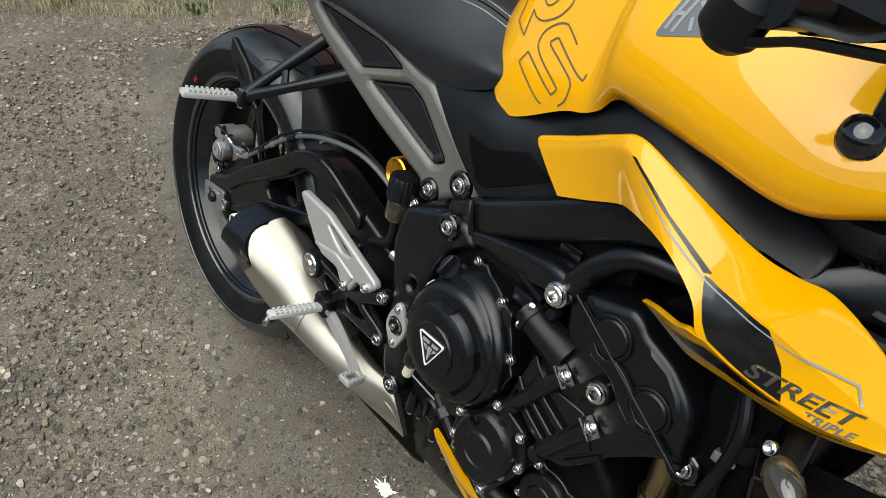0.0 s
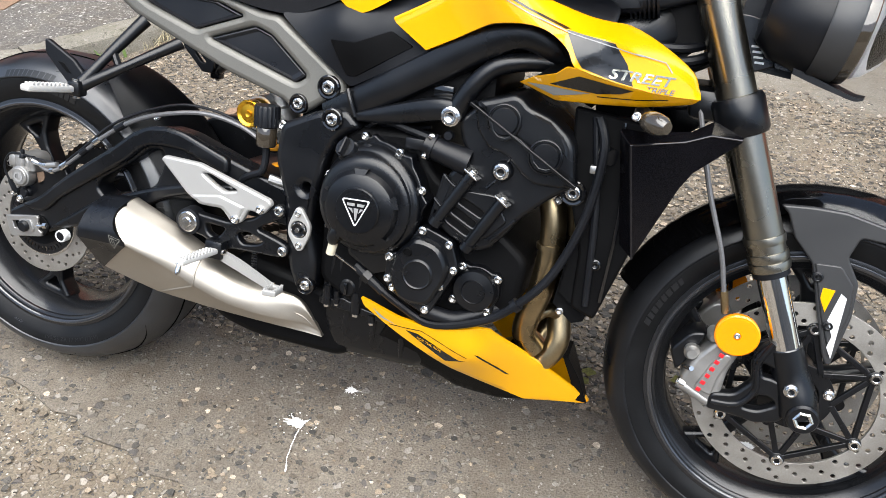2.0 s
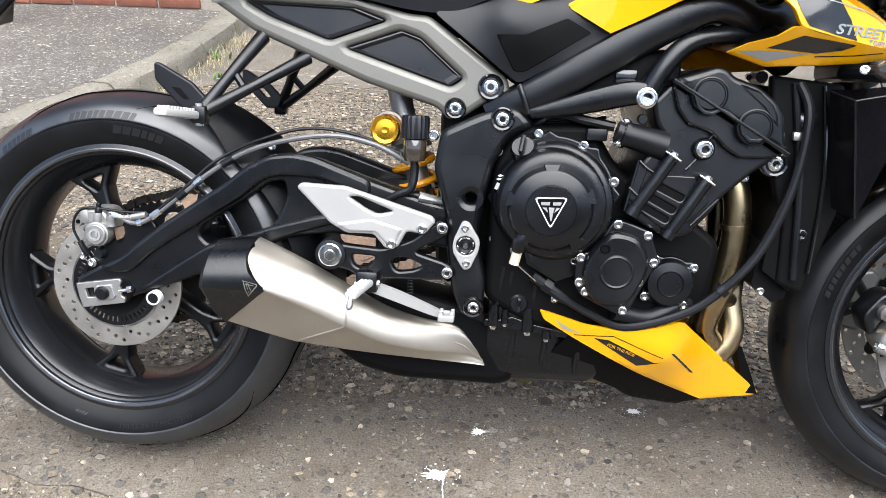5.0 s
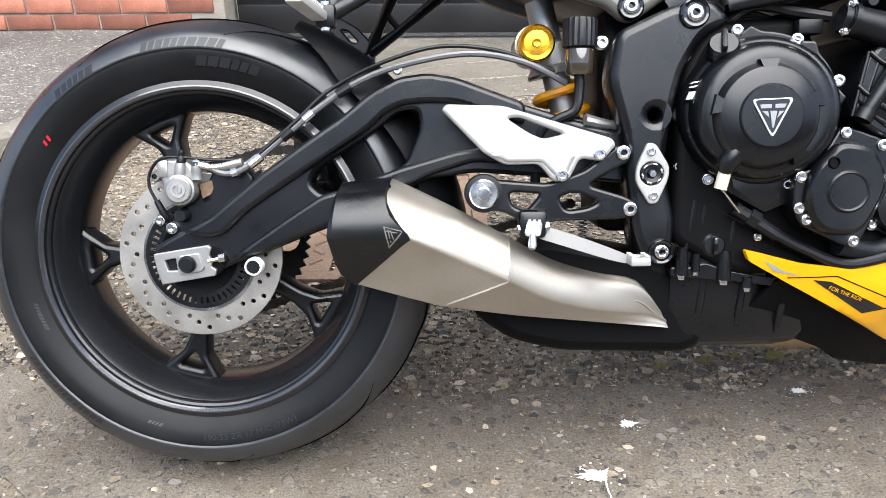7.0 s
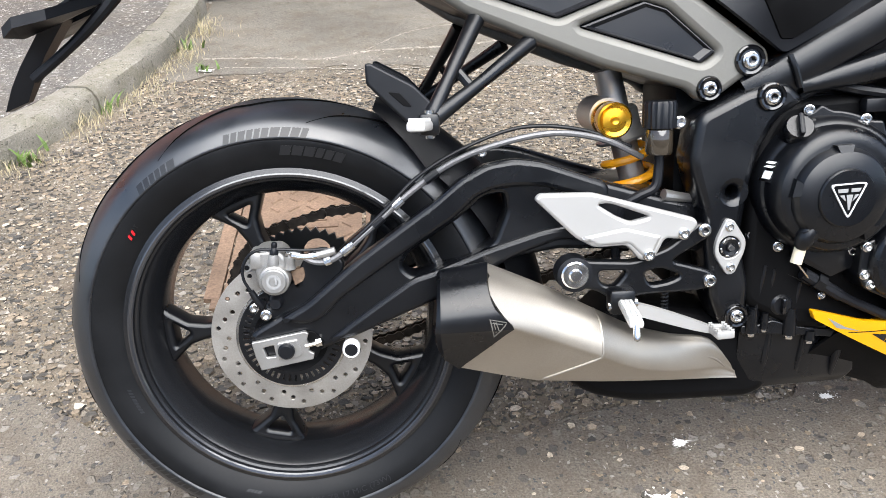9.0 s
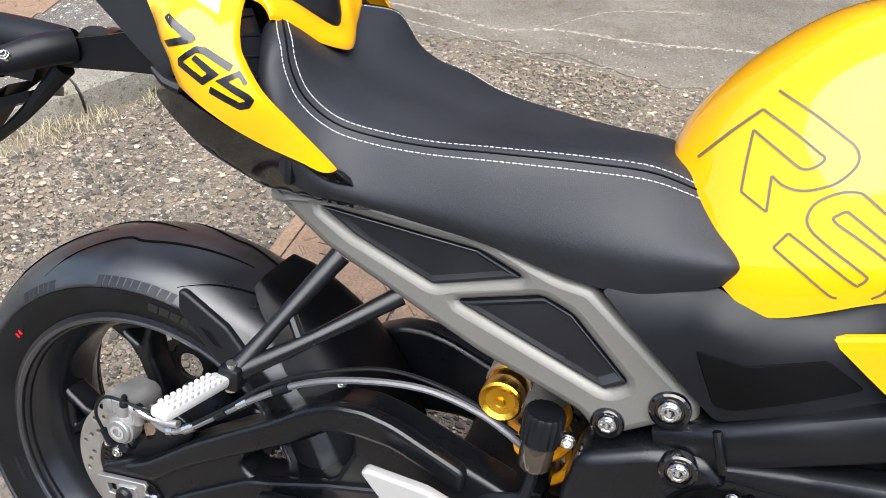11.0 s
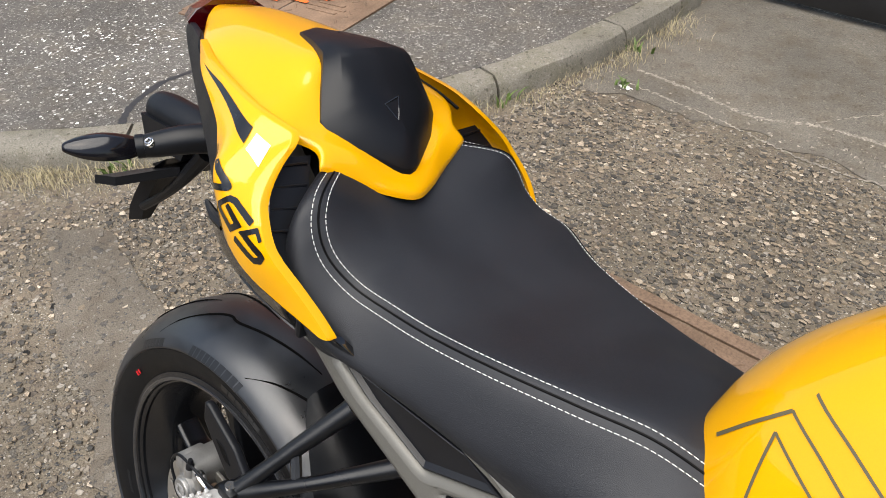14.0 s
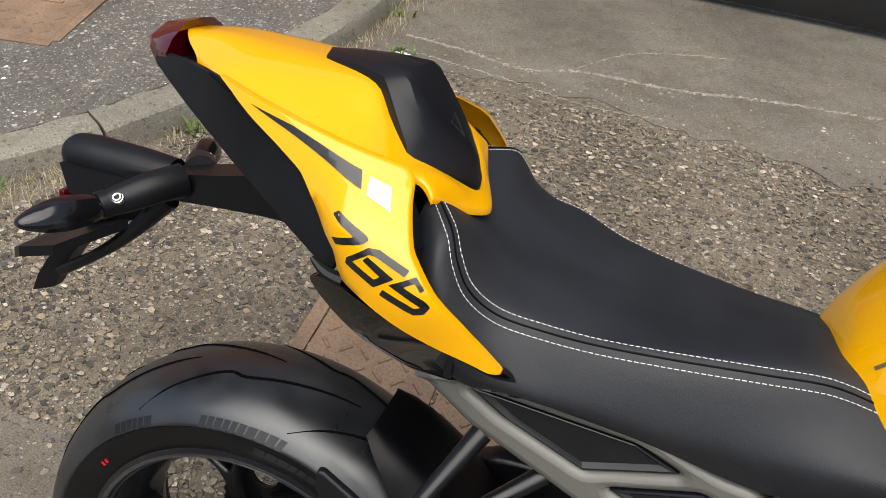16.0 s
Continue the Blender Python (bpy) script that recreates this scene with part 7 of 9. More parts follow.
# each station: inner top, shoulder, lower edge
cowl_rows = [
    ((1.069, -0.180, 0.6827), (1.0671, -0.190, 0.6797), (1.0937, -0.180, 0.5205)),
    ((1.097, -0.190, 0.6832), (1.0854, -0.228, 0.6684), (1.1150, -0.210, 0.5101)),
    ((1.1595, -0.175, 0.6915), (1.1525, -0.2096, 0.6809), (1.157, -0.2045, 0.6175)),
    ((1.1863, -0.160, 0.708), (1.1832, -0.2016, 0.6931), (1.1707, -0.202, 0.6415)),
    ((1.2254, -0.180, 0.6945), (1.2233, -0.190, 0.6919), (1.2229, -0.190, 0.6886)),
]
for s in (-1, 1):
    rings = [[(x, -s * y, z) for x, y, z in row] for row in cowl_rows]
    shell = loft(rings, closed_ring=False, caps=False)
    bmesh.ops.solidify(shell, geom=shell.faces, thickness=0.003)
    cowl = part("radiator_cowl", shell, COWL_BLACK, radiator, "glossy black faceted radiator cowl", angle=9)
    part("rounded_crease", tube([rings[1][1], rings[1][2]], 0.0018, 10, 0), COWL_BLACK, cowl)
    part("rounded_crease", tube([row[1] for row in rings], 0.0018, 10, 0), COWL_BLACK, cowl)
    side_tank = plate("radiator_end_tank", [(0.998, 0.700), (1.099, 0.690), (1.1175, 0.538), (1.1108, 0.502), (1.0777, 0.388), (1.0407, 0.4015), (1.0385, 0.489), (1.010, 0.577)], s * 0.160, s * 0.140, BLACK_MATTE, radiator, [], 0.005, 0.006)
    part("tank_rib", tube([(1.030, s * 0.162, 0.690), (1.052, s * 0.164, 0.560), (1.062, s * 0.163, 0.410)], [0.005, 0.006, 0.005], 10, 3), BLACK_PLASTIC, side_tank)
    part("tank_rib", tube([(1.070, s * 0.162, 0.688), (1.086, s * 0.163, 0.560), (1.082, s * 0.162, 0.420)], 0.003, 8, 3), BLACK_GLOSS, side_tank)
    bolt(1.066, s * 0.163, 0.476, 0.0085, side_tank, BLACK_GLOSS, axis=(0, s, 0))
    bolt(1.050, s * 0.163, 0.616, 0.0060, side_tank, axis=(0, s, 0))
    part("hose_band", box(1.044, s * 0.166, 0.617, 0.020, 0.010, 0.012, 0.002), ALLOY, side_tank)
    lamp = part("front_indicator", revolve([(0.0, 0.026), (0.008, 0.0245), (0.0125, 0.018), (0.0145, 0.006), (0.0140, -0.006), (0.010, -0.014), (0.0, -0.016)], (1.108, s * 0.260, 0.706), (0.75, s * 0.66, -0.1), 24), SMOKE, radiator, "small smoked indicator lamp")
    part("indicator_stalk", tube([(1.106, s * 0.255, 0.703), (1.090, s * 0.17, 0.706)], 0.011, 10, 0), BLACK_PLASTIC, lamp)
    bolt(1.086, s * 0.240, 0.708, 0.006, lamp, axis=(-0.3, s, 0.3))
part("lower_cooler", loft([[(x, y, z) for x, z in ((1.012, 0.395), (1.020, 0.46), (1.062, 0.455), (1.100, 0.50), (1.062, 0.375), (1.045, 0.368))] for y in (-0.14, 0.14)]), BLACK_MATTE, radiator)
part("hose_stub", tube([(1.042, -0.150, 0.64), (1.062, -0.168, 0.638)], 0.012, 14, 0), BLACK_PLASTIC, radiator)
part("hose_clamp", tube([(1.048, -0.156, 0.64), (1.056, -0.163, 0.639)], 0.0135, 14, 0), SILVER, radiator)
bolt(1.050, -0.150, 0.470, 0.007, radiator)
bolt(1.025, -0.145, 0.385, 0.006, radiator)

# ---- front end ----
FC = (1.40, 0.0, 0.30)
front_tyre = tyre("front_tyre", FC, 0.2205, 0.300, 0.0605, MC, "black front sport tyre with moulded lettering", FRONT_TREAD)
front_rim = rim("front_rim", FC, 0.2225, 0.061, MC, 0.026)
for k in range(5):
    spoke(FC, radians(20 + 72 * k), 0.035, 0.197, 0.014, front_rim, 0.0)
part("hub", revolve([(0.015, 0.06), (0.036, 0.058), (0.042, 0.03), (0.042, -0.03), (0.036, -0.058), (0.015, -0.06)], FC), BLACK_SATIN, front_rim)


def front_wall(r):
    return -float(np.interp(r, [0.2205, 0.2285, 0.2443, 0.260, 0.265, 0.2777], [0.0448, 0.0508, 0.0581, 0.0605, 0.0596, 0.0532])) - 0.0006


for a, n, w, h, r0 in ((166, 8, 0.010, 0.010, 0.244), (292, 7, 0.0085, 0.010, 0.244), (320, 5, 0.004, 0.005, 0.246), (48, 8, 0.010, 0.010, 0.244)):
    ring_bars(FC, r0, front_wall, radians(a), [w * mark_dice.uniform(0.65, 1.15) for _ in range(n)], h, front_tyre, 0.0006, 0.003)
for s in (-1, 1):
    fd = brake_disc("front_brake_disc", FC, s * 0.066, 0.155, 0.118, DISC, MC, (0.1255, 0.1365, 0.1475), 0.005, 22, 0.0040)
    ring9 = circle(0, 0, 0.056, 48)
    carrier = plate("disc_carrier", ring9, s * 0.060, s * 0.068, BLACK_SATIN, fd, [circle(0, 0, 0.034, 32)], 0.001, 0, m=Matrix.Translation(FC))
    for k in range(6):
        a = radians(-90 + 60 * k)
        tip, on = Vector((0.113 * math.cos(a), 0.113 * math.sin(a))), Vector((0.113 * math.cos(a + radians(60)), 0.113 * math.sin(a + radians(60))))
        plate("carrier_arm", stroke([tuple(tip), tuple(on)], 0.0085), s * 0.0625, s * 0.0702, BLACK_SATIN, carrier, [], 0.0012, 0.001, m=Matrix.Translation(FC))
        for turn9 in (-31, 27):
            foot = Vector((0.052 * math.cos(a + radians(turn9)), 0.052 * math.sin(a + radians(turn9))))
            plate("carrier_leg", stroke([tuple(tip), tuple(foot)], 0.0088), s * 0.0628, s * 0.0698, BLACK_SATIN, carrier, [], 0.0012, 0.001, m=Matrix.Translation(FC))
        plate("carrier_eye", circle(tip.x * 1.01, tip.y * 1.01, 0.0115, 20), s * 0.0622, s * 0.0706, BLACK_SATIN, carrier, [], 0.0012, 0, m=Matrix.Translation(FC))
        part("disc_button", revolve([(0.0042, 0.002), (0.0052, 0.003), (0.0078, 0.003), (0.0092, 0.001), (0.0092, -0.004), (0.0042, -0.004)], (FC[0] + 0.1155 * math.cos(a), s * 0.0715, FC[2] + 0.1155 * math.sin(a)), (0, s, 0), 20), SILVER, fd)


def fork_at(z, y):
    return (1.157 + (0.867 - z) * 0.4247, y, z)


AXIS = (-0.391, 0, 0.920)
for s in (-1, 1):
    y = s * 0.105
    fork = part("fork_tube", tube([fork_at(0.97, y), fork_at(0.505, y)], 0.0272, 32, 0), FORK_TUBE, MC, "bronze-grey fork outer tube over a chrome stanchion")
    part("fork_clamp", revolve([(0.028, -0.027), (0.033, -0.029), (0.036, -0.024), (0.036, 0.020), (0.033, 0.026), (0.028, 0.027)], fork_at(0.717, y), AXIS, 32), BLACK_SATIN, fork)
    for zc in (0.548, 0.525, 0.512):
        part("tube_ring", revolve([(0.027, -0.006), (0.0292, -0.006), (0.0300, 0.0), (0.0292, 0.006), (0.027, 0.006)], fork_at(zc, y), AXIS, 32), FORK_TUBE, fork)
    part("dust_seal", tube([fork_at(0.507, y), fork_at(0.497, y)], 0.0262, 28, 0), BLACK_PLASTIC, fork)
    part("stanchion", tube([fork_at(0.50, y), fork_at(0.37, y)], 0.0218, 28, 0), CHROME, fork)
    lower = part("fork_bottom", tube([fork_at(0.392, y), fork_at(0.35, y), (1.392, s * 0.110, 0.318), (1.400, s * 0.112, 0.292)], [0.0245, 0.0265, 0.029, 0.029], 20, 3), BLACK_SATIN, fork)
    part("axle_clamp", revolve([(0.0135, 0.004), (0.020, 0.004), (0.023, 0.0), (0.023, -0.04), (0.0135, -0.04)], (1.402, s * 0.139, 0.297), (0, s, 0), 28, True), BLACK_SATIN, lower)
    part("hollow_axle", revolve([(0.0095, 0.002), (0.0125, 0.004), (0.0150, 0.002), (0.0150, -0.03), (0.0095, -0.03)], (1.402, s * 0.142, 0.297), (0, s, 0), 6, True), SILVER, lower)
    bolt(1.377, s * 0.134, 0.335, 0.0105, lower, axis=(0, s, 0))
    bolt(1.432, s * 0.118, 0.335, 0.008, lower, axis=(0, s, 0))
    bolt(1.352, s * 0.112, 0.282, 0.0075, lower, axis=(0, s, 0))
    mount = plate("caliper_mount", [(1.3262, 0.3865), (1.3535, 0.4141), (1.3785, 0.391), (1.3915, 0.347), (1.3900, 0.300), (1.3757, 0.274), (1.3434, 0.264), (1.3122, 0.268), (1.268, 0.270), (1.2713, 0.2982), (1.3042, 0.3043), (1.3246, 0.3301), (1.3169, 0.3617)], s * 0.100, s * 0.121, BLACK_SATIN, lower, [[(1.318, 0.2855), (1.336, 0.3105), (1.353, 0.3120), (1.367, 0.3015), (1.342, 0.2850)], [(1.331, 0.3640), (1.362, 0.3545), (1.368, 0.3380), (1.349, 0.3425), (1.338, 0.3420)]], 0.0045, 0.008)
    part("mount_rib", tube([(1.275, s * 0.121, 0.2845), (1.312, s * 0.122, 0.2900), (1.332, s * 0.122, 0.3200), (1.326, s * 0.121, 0.360), (1.340, s * 0.121, 0.398)], 0.0045, 10, 4), BLACK_SATIN, mount)
    cal = plate("front_caliper", [(1.222, 0.305), (1.236, 0.345), (1.262, 0.382), (1.285, 0.388), (1.300, 0.372), (1.288, 0.335), (1.285, 0.292), (1.272, 0.272), (1.240, 0.282)], s * 0.118, s * 0.058, CAST_GREY, MC, [], 0.007, 0.010, "grey radial brake caliper with red lettering")
    plate("caliper_step", [(1.245, 0.300), (1.262, 0.345), (1.280, 0.368), (1.290, 0.362), (1.276, 0.325), (1.272, 0.292)], s * 0.123, s * 0.115, CAST_GREY, cal, [], 0.003, 0.006)
    plate("caliper_bridge", [(1.215, 0.31), (1.200, 0.345), (1.225, 0.38), (1.25, 0.385), (1.235, 0.345)], s * 0.10, s * 0.05, BLACK_SATIN, cal, [], 0.004, 0.01)
    for k in range(6):
        c = Vector((1.252 + 0.0042 * k, 0.300 + 0.0125 * k))
        part("red_print", box(0, 0, 0, 0.0062, 0.001, 0.0070, 0.0002, Matrix.Translation((c.x, s * 0.1235, c.y)) @ Matrix.Rotation(radians(-70), 4, "Y")), RED, cal)
    for (ax9, az9), r9 in (((1.232, 0.352), 0.012), ((1.258, 0.386), 0.010)):
        part("caliper_lug", revolve([(0, 0.012), (r9 * 0.6, 0.012), (r9 * 0.75, 0.008), (r9, 0.004), (r9, -0.02)], (ax9, s * 0.108, az9), (0, s, 0), 20), CAST_GREY, cal)
    part("bleed_nipple", revolve([(0, 0.018), (0.0035, 0.018), (0.004, 0.010), (0.006, 0.008), (0.006, 0.0)], (1.280, s * 0.112, 0.388), (0.2, s * 0.2, 1), 12), SILVER, cal)
    part("pad_pin", tube([(1.236, s * 0.121, 0.330), (1.226, s * 0.100, 0.322)], 0.004, 10, 0), SILVER, cal)
    part("mount_bolt", tube([(1.222, s * 0.112, 0.300), (1.275, s * 0.112, 0.276)], [0.0085, 0.0075, 0.0075], 14, 0), CAST_GREY, cal)
    bolt(1.224, s * 0.112, 0.3005, 0.0085, cal, axis=(-0.9, 0, 0.42))
    reflector = part("reflector", revolve([(0, 0.002), (0.0055, 0.002), (0.006, 0.0045), (0.030, 0.0045), (0.0325, 0.002), (0.0325, -0.006), (0, -0.006)], (1.287, s * 0.124, 0.400), (0, s, 0), 40), ORANGE, MC, "round amber reflector on the fork")
    bolt(1.287, s * 0.128, 0.400, 0.0045, reflector, axis=(0, s, 0))
    part("reflector_bracket", tube([(1.30, s * 0.115, 0.43), (1.29, s * 0.118, 0.41), (1.30, s * 0.112, 0.36)], 0.004, 8), BLACK_SATIN, reflector)
    hose_f = part("front_brake_hose", tube([(1.165, s * 0.10, 0.72), (1.185, s * 0.115, 0.66), (1.205, s * 0.12, 0.60), (1.238, s * 0.12, 0.52), (1.256, s * 0.118, 0.455), (1.265, s * 0.112, 0.425)], 0.0038, 8), HOSE, MC, "braided front brake hose")
    part("hose_ferrule", tube([(1.255, s * 0.118, 0.462), (1.264, s * 0.113, 0.428)], 0.0058, 10, 0), BRONZE, hose_f)
# front mudguard
rings = []
for a in np.linspace(radians(158), radians(42), 18):
    sect = []
    for t in np.linspace(-1, 1, 11):
        wd = 0.066 * (0.72 + 0.28 * math.sin((a - radians(42)) / radians(116) * math.pi))
        rr8 = 0.322 - 0.030 * abs(t) ** 2.6
        sect.append((FC[0] + rr8 * math.cos(a), wd * t, FC[2] + rr8 * math.sin(a)))
    rings.append(sect)
mg = loft(rings, closed_ring=False)
bmesh.ops.solidify(mg, geom=mg.faces, thickness=0.003)
mudguard = part("front_mudguard", mg, BLACK_GLOSS, MC, "glossy black front mudguard with grey side braces")
BRACE = material("dark_grey_plastic", (0.026, 0.0265, 0.028), 0.42, bump=0.1, bump_size=1500)
for s in (-1, 1):
    brace = plate("side_brace", [(1.307, 0.596), (1.352, 0.600), (1.396, 0.600), (1.508, 0.576), (1.490, 0.563), (1.423, 0.567), (1.414, 0.535), (1.437, 0.499), (1.441, 0.446), (1.432, 0.368), (1.424, 0.366), (1.415, 0.383), (1.369, 0.518), (1.336, 0.551), (1.320, 0.585)], s * 0.080, s * 0.068, BRACE, mudguard, [], 0.003, 0.006)
    plate("brace_facet", [(1.372, 0.520), (1.400, 0.440), (1.424, 0.385), (1.436, 0.450), (1.431, 0.495), (1.408, 0.522)], s * 0.083, s * 0.078, BRACE, brace, [], 0.002, 0.004)
    for x, z in ((1.385, 0.500), (1.417, 0.429)):
        bolt(x - 0.005, s * 0.083, z, 0.008, brace, BLACK_SATIN, axis=(0, s, 0))
    plate("brace_stripe", [(1.391, 0.486), (1.408, 0.485), (1.402, 0.449), (1.391, 0.470)], s * 0.0842, s * 0.0825, YELLOW, brace, [], 0.0002, 0)
    plate("brace_stripe", [(1.417, 0.482), (1.426, 0.476), (1.428, 0.379), (1.418, 0.396), (1.421, 0.414), (1.409, 0.438)], s * 0.0842, s * 0.0825, DECAL_WHITE, brace, [], 0.0002, 0)

# yokes, bars, headlights
part("lower_yoke", box(1.185, 0, 0.722, 0.07, 0.21, 0.045, 0.012, None), BLACK_SATIN, MC)
part("top_yoke", box(1.105, 0, 0.965, 0.09, 0.25, 0.03, 0.01), BLACK_SATIN, MC)
bar = part("handlebar", tube([(1.075, 0, 1.00), (1.07, -0.10, 1.01), (1.045, -0.22, 1.03), (1.02, -0.37, 1.03)], 0.011, 14), BLACK_SATIN, MC, "black handlebar with grip, brake lever and bar end")
part("left_bar", tube([(1.075, 0, 1.00), (1.07, 0.10, 1.01), (1.045, 0.22, 1.03), (1.02, 0.37, 1.03)], 0.011, 14), BLACK_SATIN, bar)
part("grip", tube([(1.037, -0.265, 1.03), (1.020, -0.375, 1.03)], 0.0165, 16, 0), BLACK_MATTE, bar)
part("switch_cube", box(1.045, -0.235, 1.028, 0.05, 0.045, 0.05, 0.01), BLACK_PLASTIC, bar)
part("brake_lever", loft([[(x, y - w, z + h), (x, y + w, z + h), (x, y + w, z - h), (x, y - w, z - h)] for x, y, z, w, h in ((1.072, -0.235, 1.025, 0.012, 0.006), (1.088, -0.29, 1.012, 0.008, 0.005), (1.082, -0.35, 1.000, 0.007, 0.005), (1.080, -0.395, 0.992, 0.007, 0.006))], smooth=4), BLACK_SATIN, bar)
part("lever_ball", revolve([(0, 0.0115), (0.005, 0.0105), (0.0095, 0.0065), (0.0115, 0.0), (0.0095, -0.0065), (0.004, -0.012), (0, -0.012)], (1.079, -0.402, 0.986), (0, -1, -0.2), 20), BLACK_GLOSS, bar)
part("master_cylinder", box(1.030, -0.22, 1.060, 0.06, 0.07, 0.03, 0.008), BLACK_PLASTIC, bar)
knuckle = part("mirror_knuckle", revolve([(0, 0.020), (0.012, 0.019), (0.017, 0.012), (0.017, -0.012), (0.012, -0.019), (0, -0.020)], (1.000, -0.405, 1.018), (0.4, -0.3, 1), 24), BLACK_PLASTIC, bar)
plate("mirror_stem", [(0.985, 1.010), (1.004, 1.000), (1.035, 1.013), (1.110, 1.026), (1.118, 1.050), (1.060, 1.052), (0.990, 1.036)], -0.412, -0.396, BLACK_PLASTIC, bar, [[(1.022, 1.026), (1.060, 1.028), (1.076, 1.040), (1.030, 1.038)]], 0.005, 0.008)
part("bar_end", tube([(1.020, -0.37, 1.03), (1.015, -0.415, 1.03)], 0.015, 16, 0), BLACK_SATIN, bar)
part("switch_lever", box(1.085, -0.385, 1.004, 0.020, 0.030, 0.030, 0.008), BLACK_PLASTIC, bar)
part("bar_cable", tube([(1.05, -0.20, 1.02), (1.12, -0.12, 0.98), (1.17, -0.06, 0.90), (1.14, -0.05, 0.82), (1.08, -0.08, 0.79)], 0.006, 8), BLACK_PLASTIC, MC)
for k, (dy, dz) in enumerate(((0.0, 0.0), (-0.012, -0.018), (0.015, -0.03))):
    part("front_loom", tube([(1.02, -0.10 + dy, 0.795 + dz), (1.09, -0.105 + dy, 0.792 + dz), (1.15, -0.08 + dy, 0.80 + dz), (1.21, -0.04 + dy, 0.84 + dz)], 0.007, 8), BLACK_PLASTIC, MC)
duct = beam("air_duct", [(0.99, -0.10, 0.845, 0.03, 0.020), (1.05, -0.105, 0.850, 0.026, 0.018), (1.11, -0.085, 0.868, 0.022, 0.018), (1.16, -0.07, 0.885, 0.02, 0.018)], MC, BLACK_PLASTIC, "black corrugated intake duct")
for k in range(7):
    part("duct_ring", tube([(1.043 + 0.006 * k, -0.104, 0.849 + 0.0012 * k), (1.046 + 0.006 * k, -0.104, 0.8496 + 0.0012 * k)], 0.0265, 16, 0), BLACK_PLASTIC, duct)
part("head_shroud", loft([[(1.03, y, 0.80), (1.05, y, 0.86), (1.14, y, 0.90), (1.19, y, 0.84), (1.13, y, 0.78)] for y in (-0.085, 0.085)]), BLACK_MATTE, MC)
info_plate = plate("lamp_bracket", [(1.150, 0.850), (1.207, 0.850), (1.249, 0.840), (1.272, 0.800), (1.266, 0.790), (1.232, 0.774), (1.19, 0.77)], -0.062, -0.050, BLACK_SATIN, MC, [], 0.002, 0.006, "black headlight bracket with a small printed label")
for k in range(4):
    part("printed_bar", box(1.224 + 0.0030 * k, -0.0624, 0.8085 - 0.0072 * k, 0.013, 0.0008, 0.0030, 0), DECAL_WHITE, info_plate)
part("lamp_shroud", loft([[(1.19, y, 0.78), (1.20, y, 0.90), (1.27, y, 0.92), (1.28, y, 0.77)] for y in (-0.055, 0.055)]), BLACK_PLASTIC, MC)
for s in (-1, 1):
    c = Vector((1.296, s * 0.082, 0.852))
    d = Vector((0.97, 0, -0.12)).normalized()
    light_shell = part("headlight", revolve([(0.0, -0.075), (0.045, -0.072), (0.064, -0.05), (0.072, -0.01), (0.074, 0.03), (0.0715, 0.040), (0.068, 0.036), (0.060, 0.0), (0.03, -0.03), (0, -0.035)], c, d, 40), BLACK_PLASTIC, MC, "round twin headlight in a black shell")
    part("bezel", revolve([(0.0745, 0.0), (0.0755, 0.002), (0.0755, 0.034), (0.0735, 0.038)], c, d, 40), BRACE, light_shell)
    part("mirror_bowl", revolve([(0.066, 0.034), (0.060, 0.008), (0.045, -0.010), (0.02, -0.02), (0, -0.022)], c, d, 40), CHROME, light_shell)
    part("inner_bowl", revolve([(0.066, 0.040), (0.050, 0.056), (0.040, 0.050), (0.030, 0.030), (0.0, 0.024)], c, d, 40), PEG, light_shell, "bright inner reflector")
    part("lens", revolve([(0, 0.096), (0.022, 0.094), (0.042, 0.086), (0.058, 0.070), (0.067, 0.052), (0.0715, 0.036)], c, d, 48), CLEAR, light_shell, "clear domed lens", angle=60)
    part("lens_ring", revolve([(0.0730, 0.034), (0.0745, 0.040), (0.0725, 0.050), (0.0700, 0.052), (0.0700, 0.036)], c, d, 48, True), SMOKE, light_shell, "smoked lens edge")
    part("projector", revolve([(0, 0.012), (0.018, 0.010), (0.026, 0.0), (0.028, -0.02)], c, d, 28), BLACK_GLOSS, light_shell)
    for k in range(3):
        m = Matrix.Translation(c + d * 0.022) @ d.to_track_quat("X", "Z").to_matrix().to_4x4() @ Matrix.Rotation(radians(30 + 120 * k), 4, "X")
        part("lamp_vane", box(0, 0, 0.042, 0.012, 0.005, 0.042, 0.001, m), BLACK_GLOSS, light_shell)
chin = [(1.285, 0.786, 0.006), (1.315, 0.776, 0.006), (1.345, 0.766, 0.0045), (1.368, 0.759, 0.0035), (1.379, 0.760, 0.002)]
part("lamp_chin", loft([[(x - 0.012 * abs(k), -0.062 + 0.046 * k, z + h * (1 - 0.5 * abs(k))) for k in (-1, -0.6, 0, 0.6, 1)] + [(x - 0.012 * abs(k), -0.062 + 0.046 * k, z - h) for k in (1, 0.6, 0, -0.6, -1)] for x, z, h in chin], smooth=3), BLACK_PLASTIC, MC)
part("chin_bracket", loft([[(x, y, z) for x, z in ((1.250, 0.800), (1.300, 0.792), (1.325, 0.776), (1.290, 0.778), (1.252, 0.784))] for y in (-0.085, -0.035)]), BLACK_SATIN, MC)

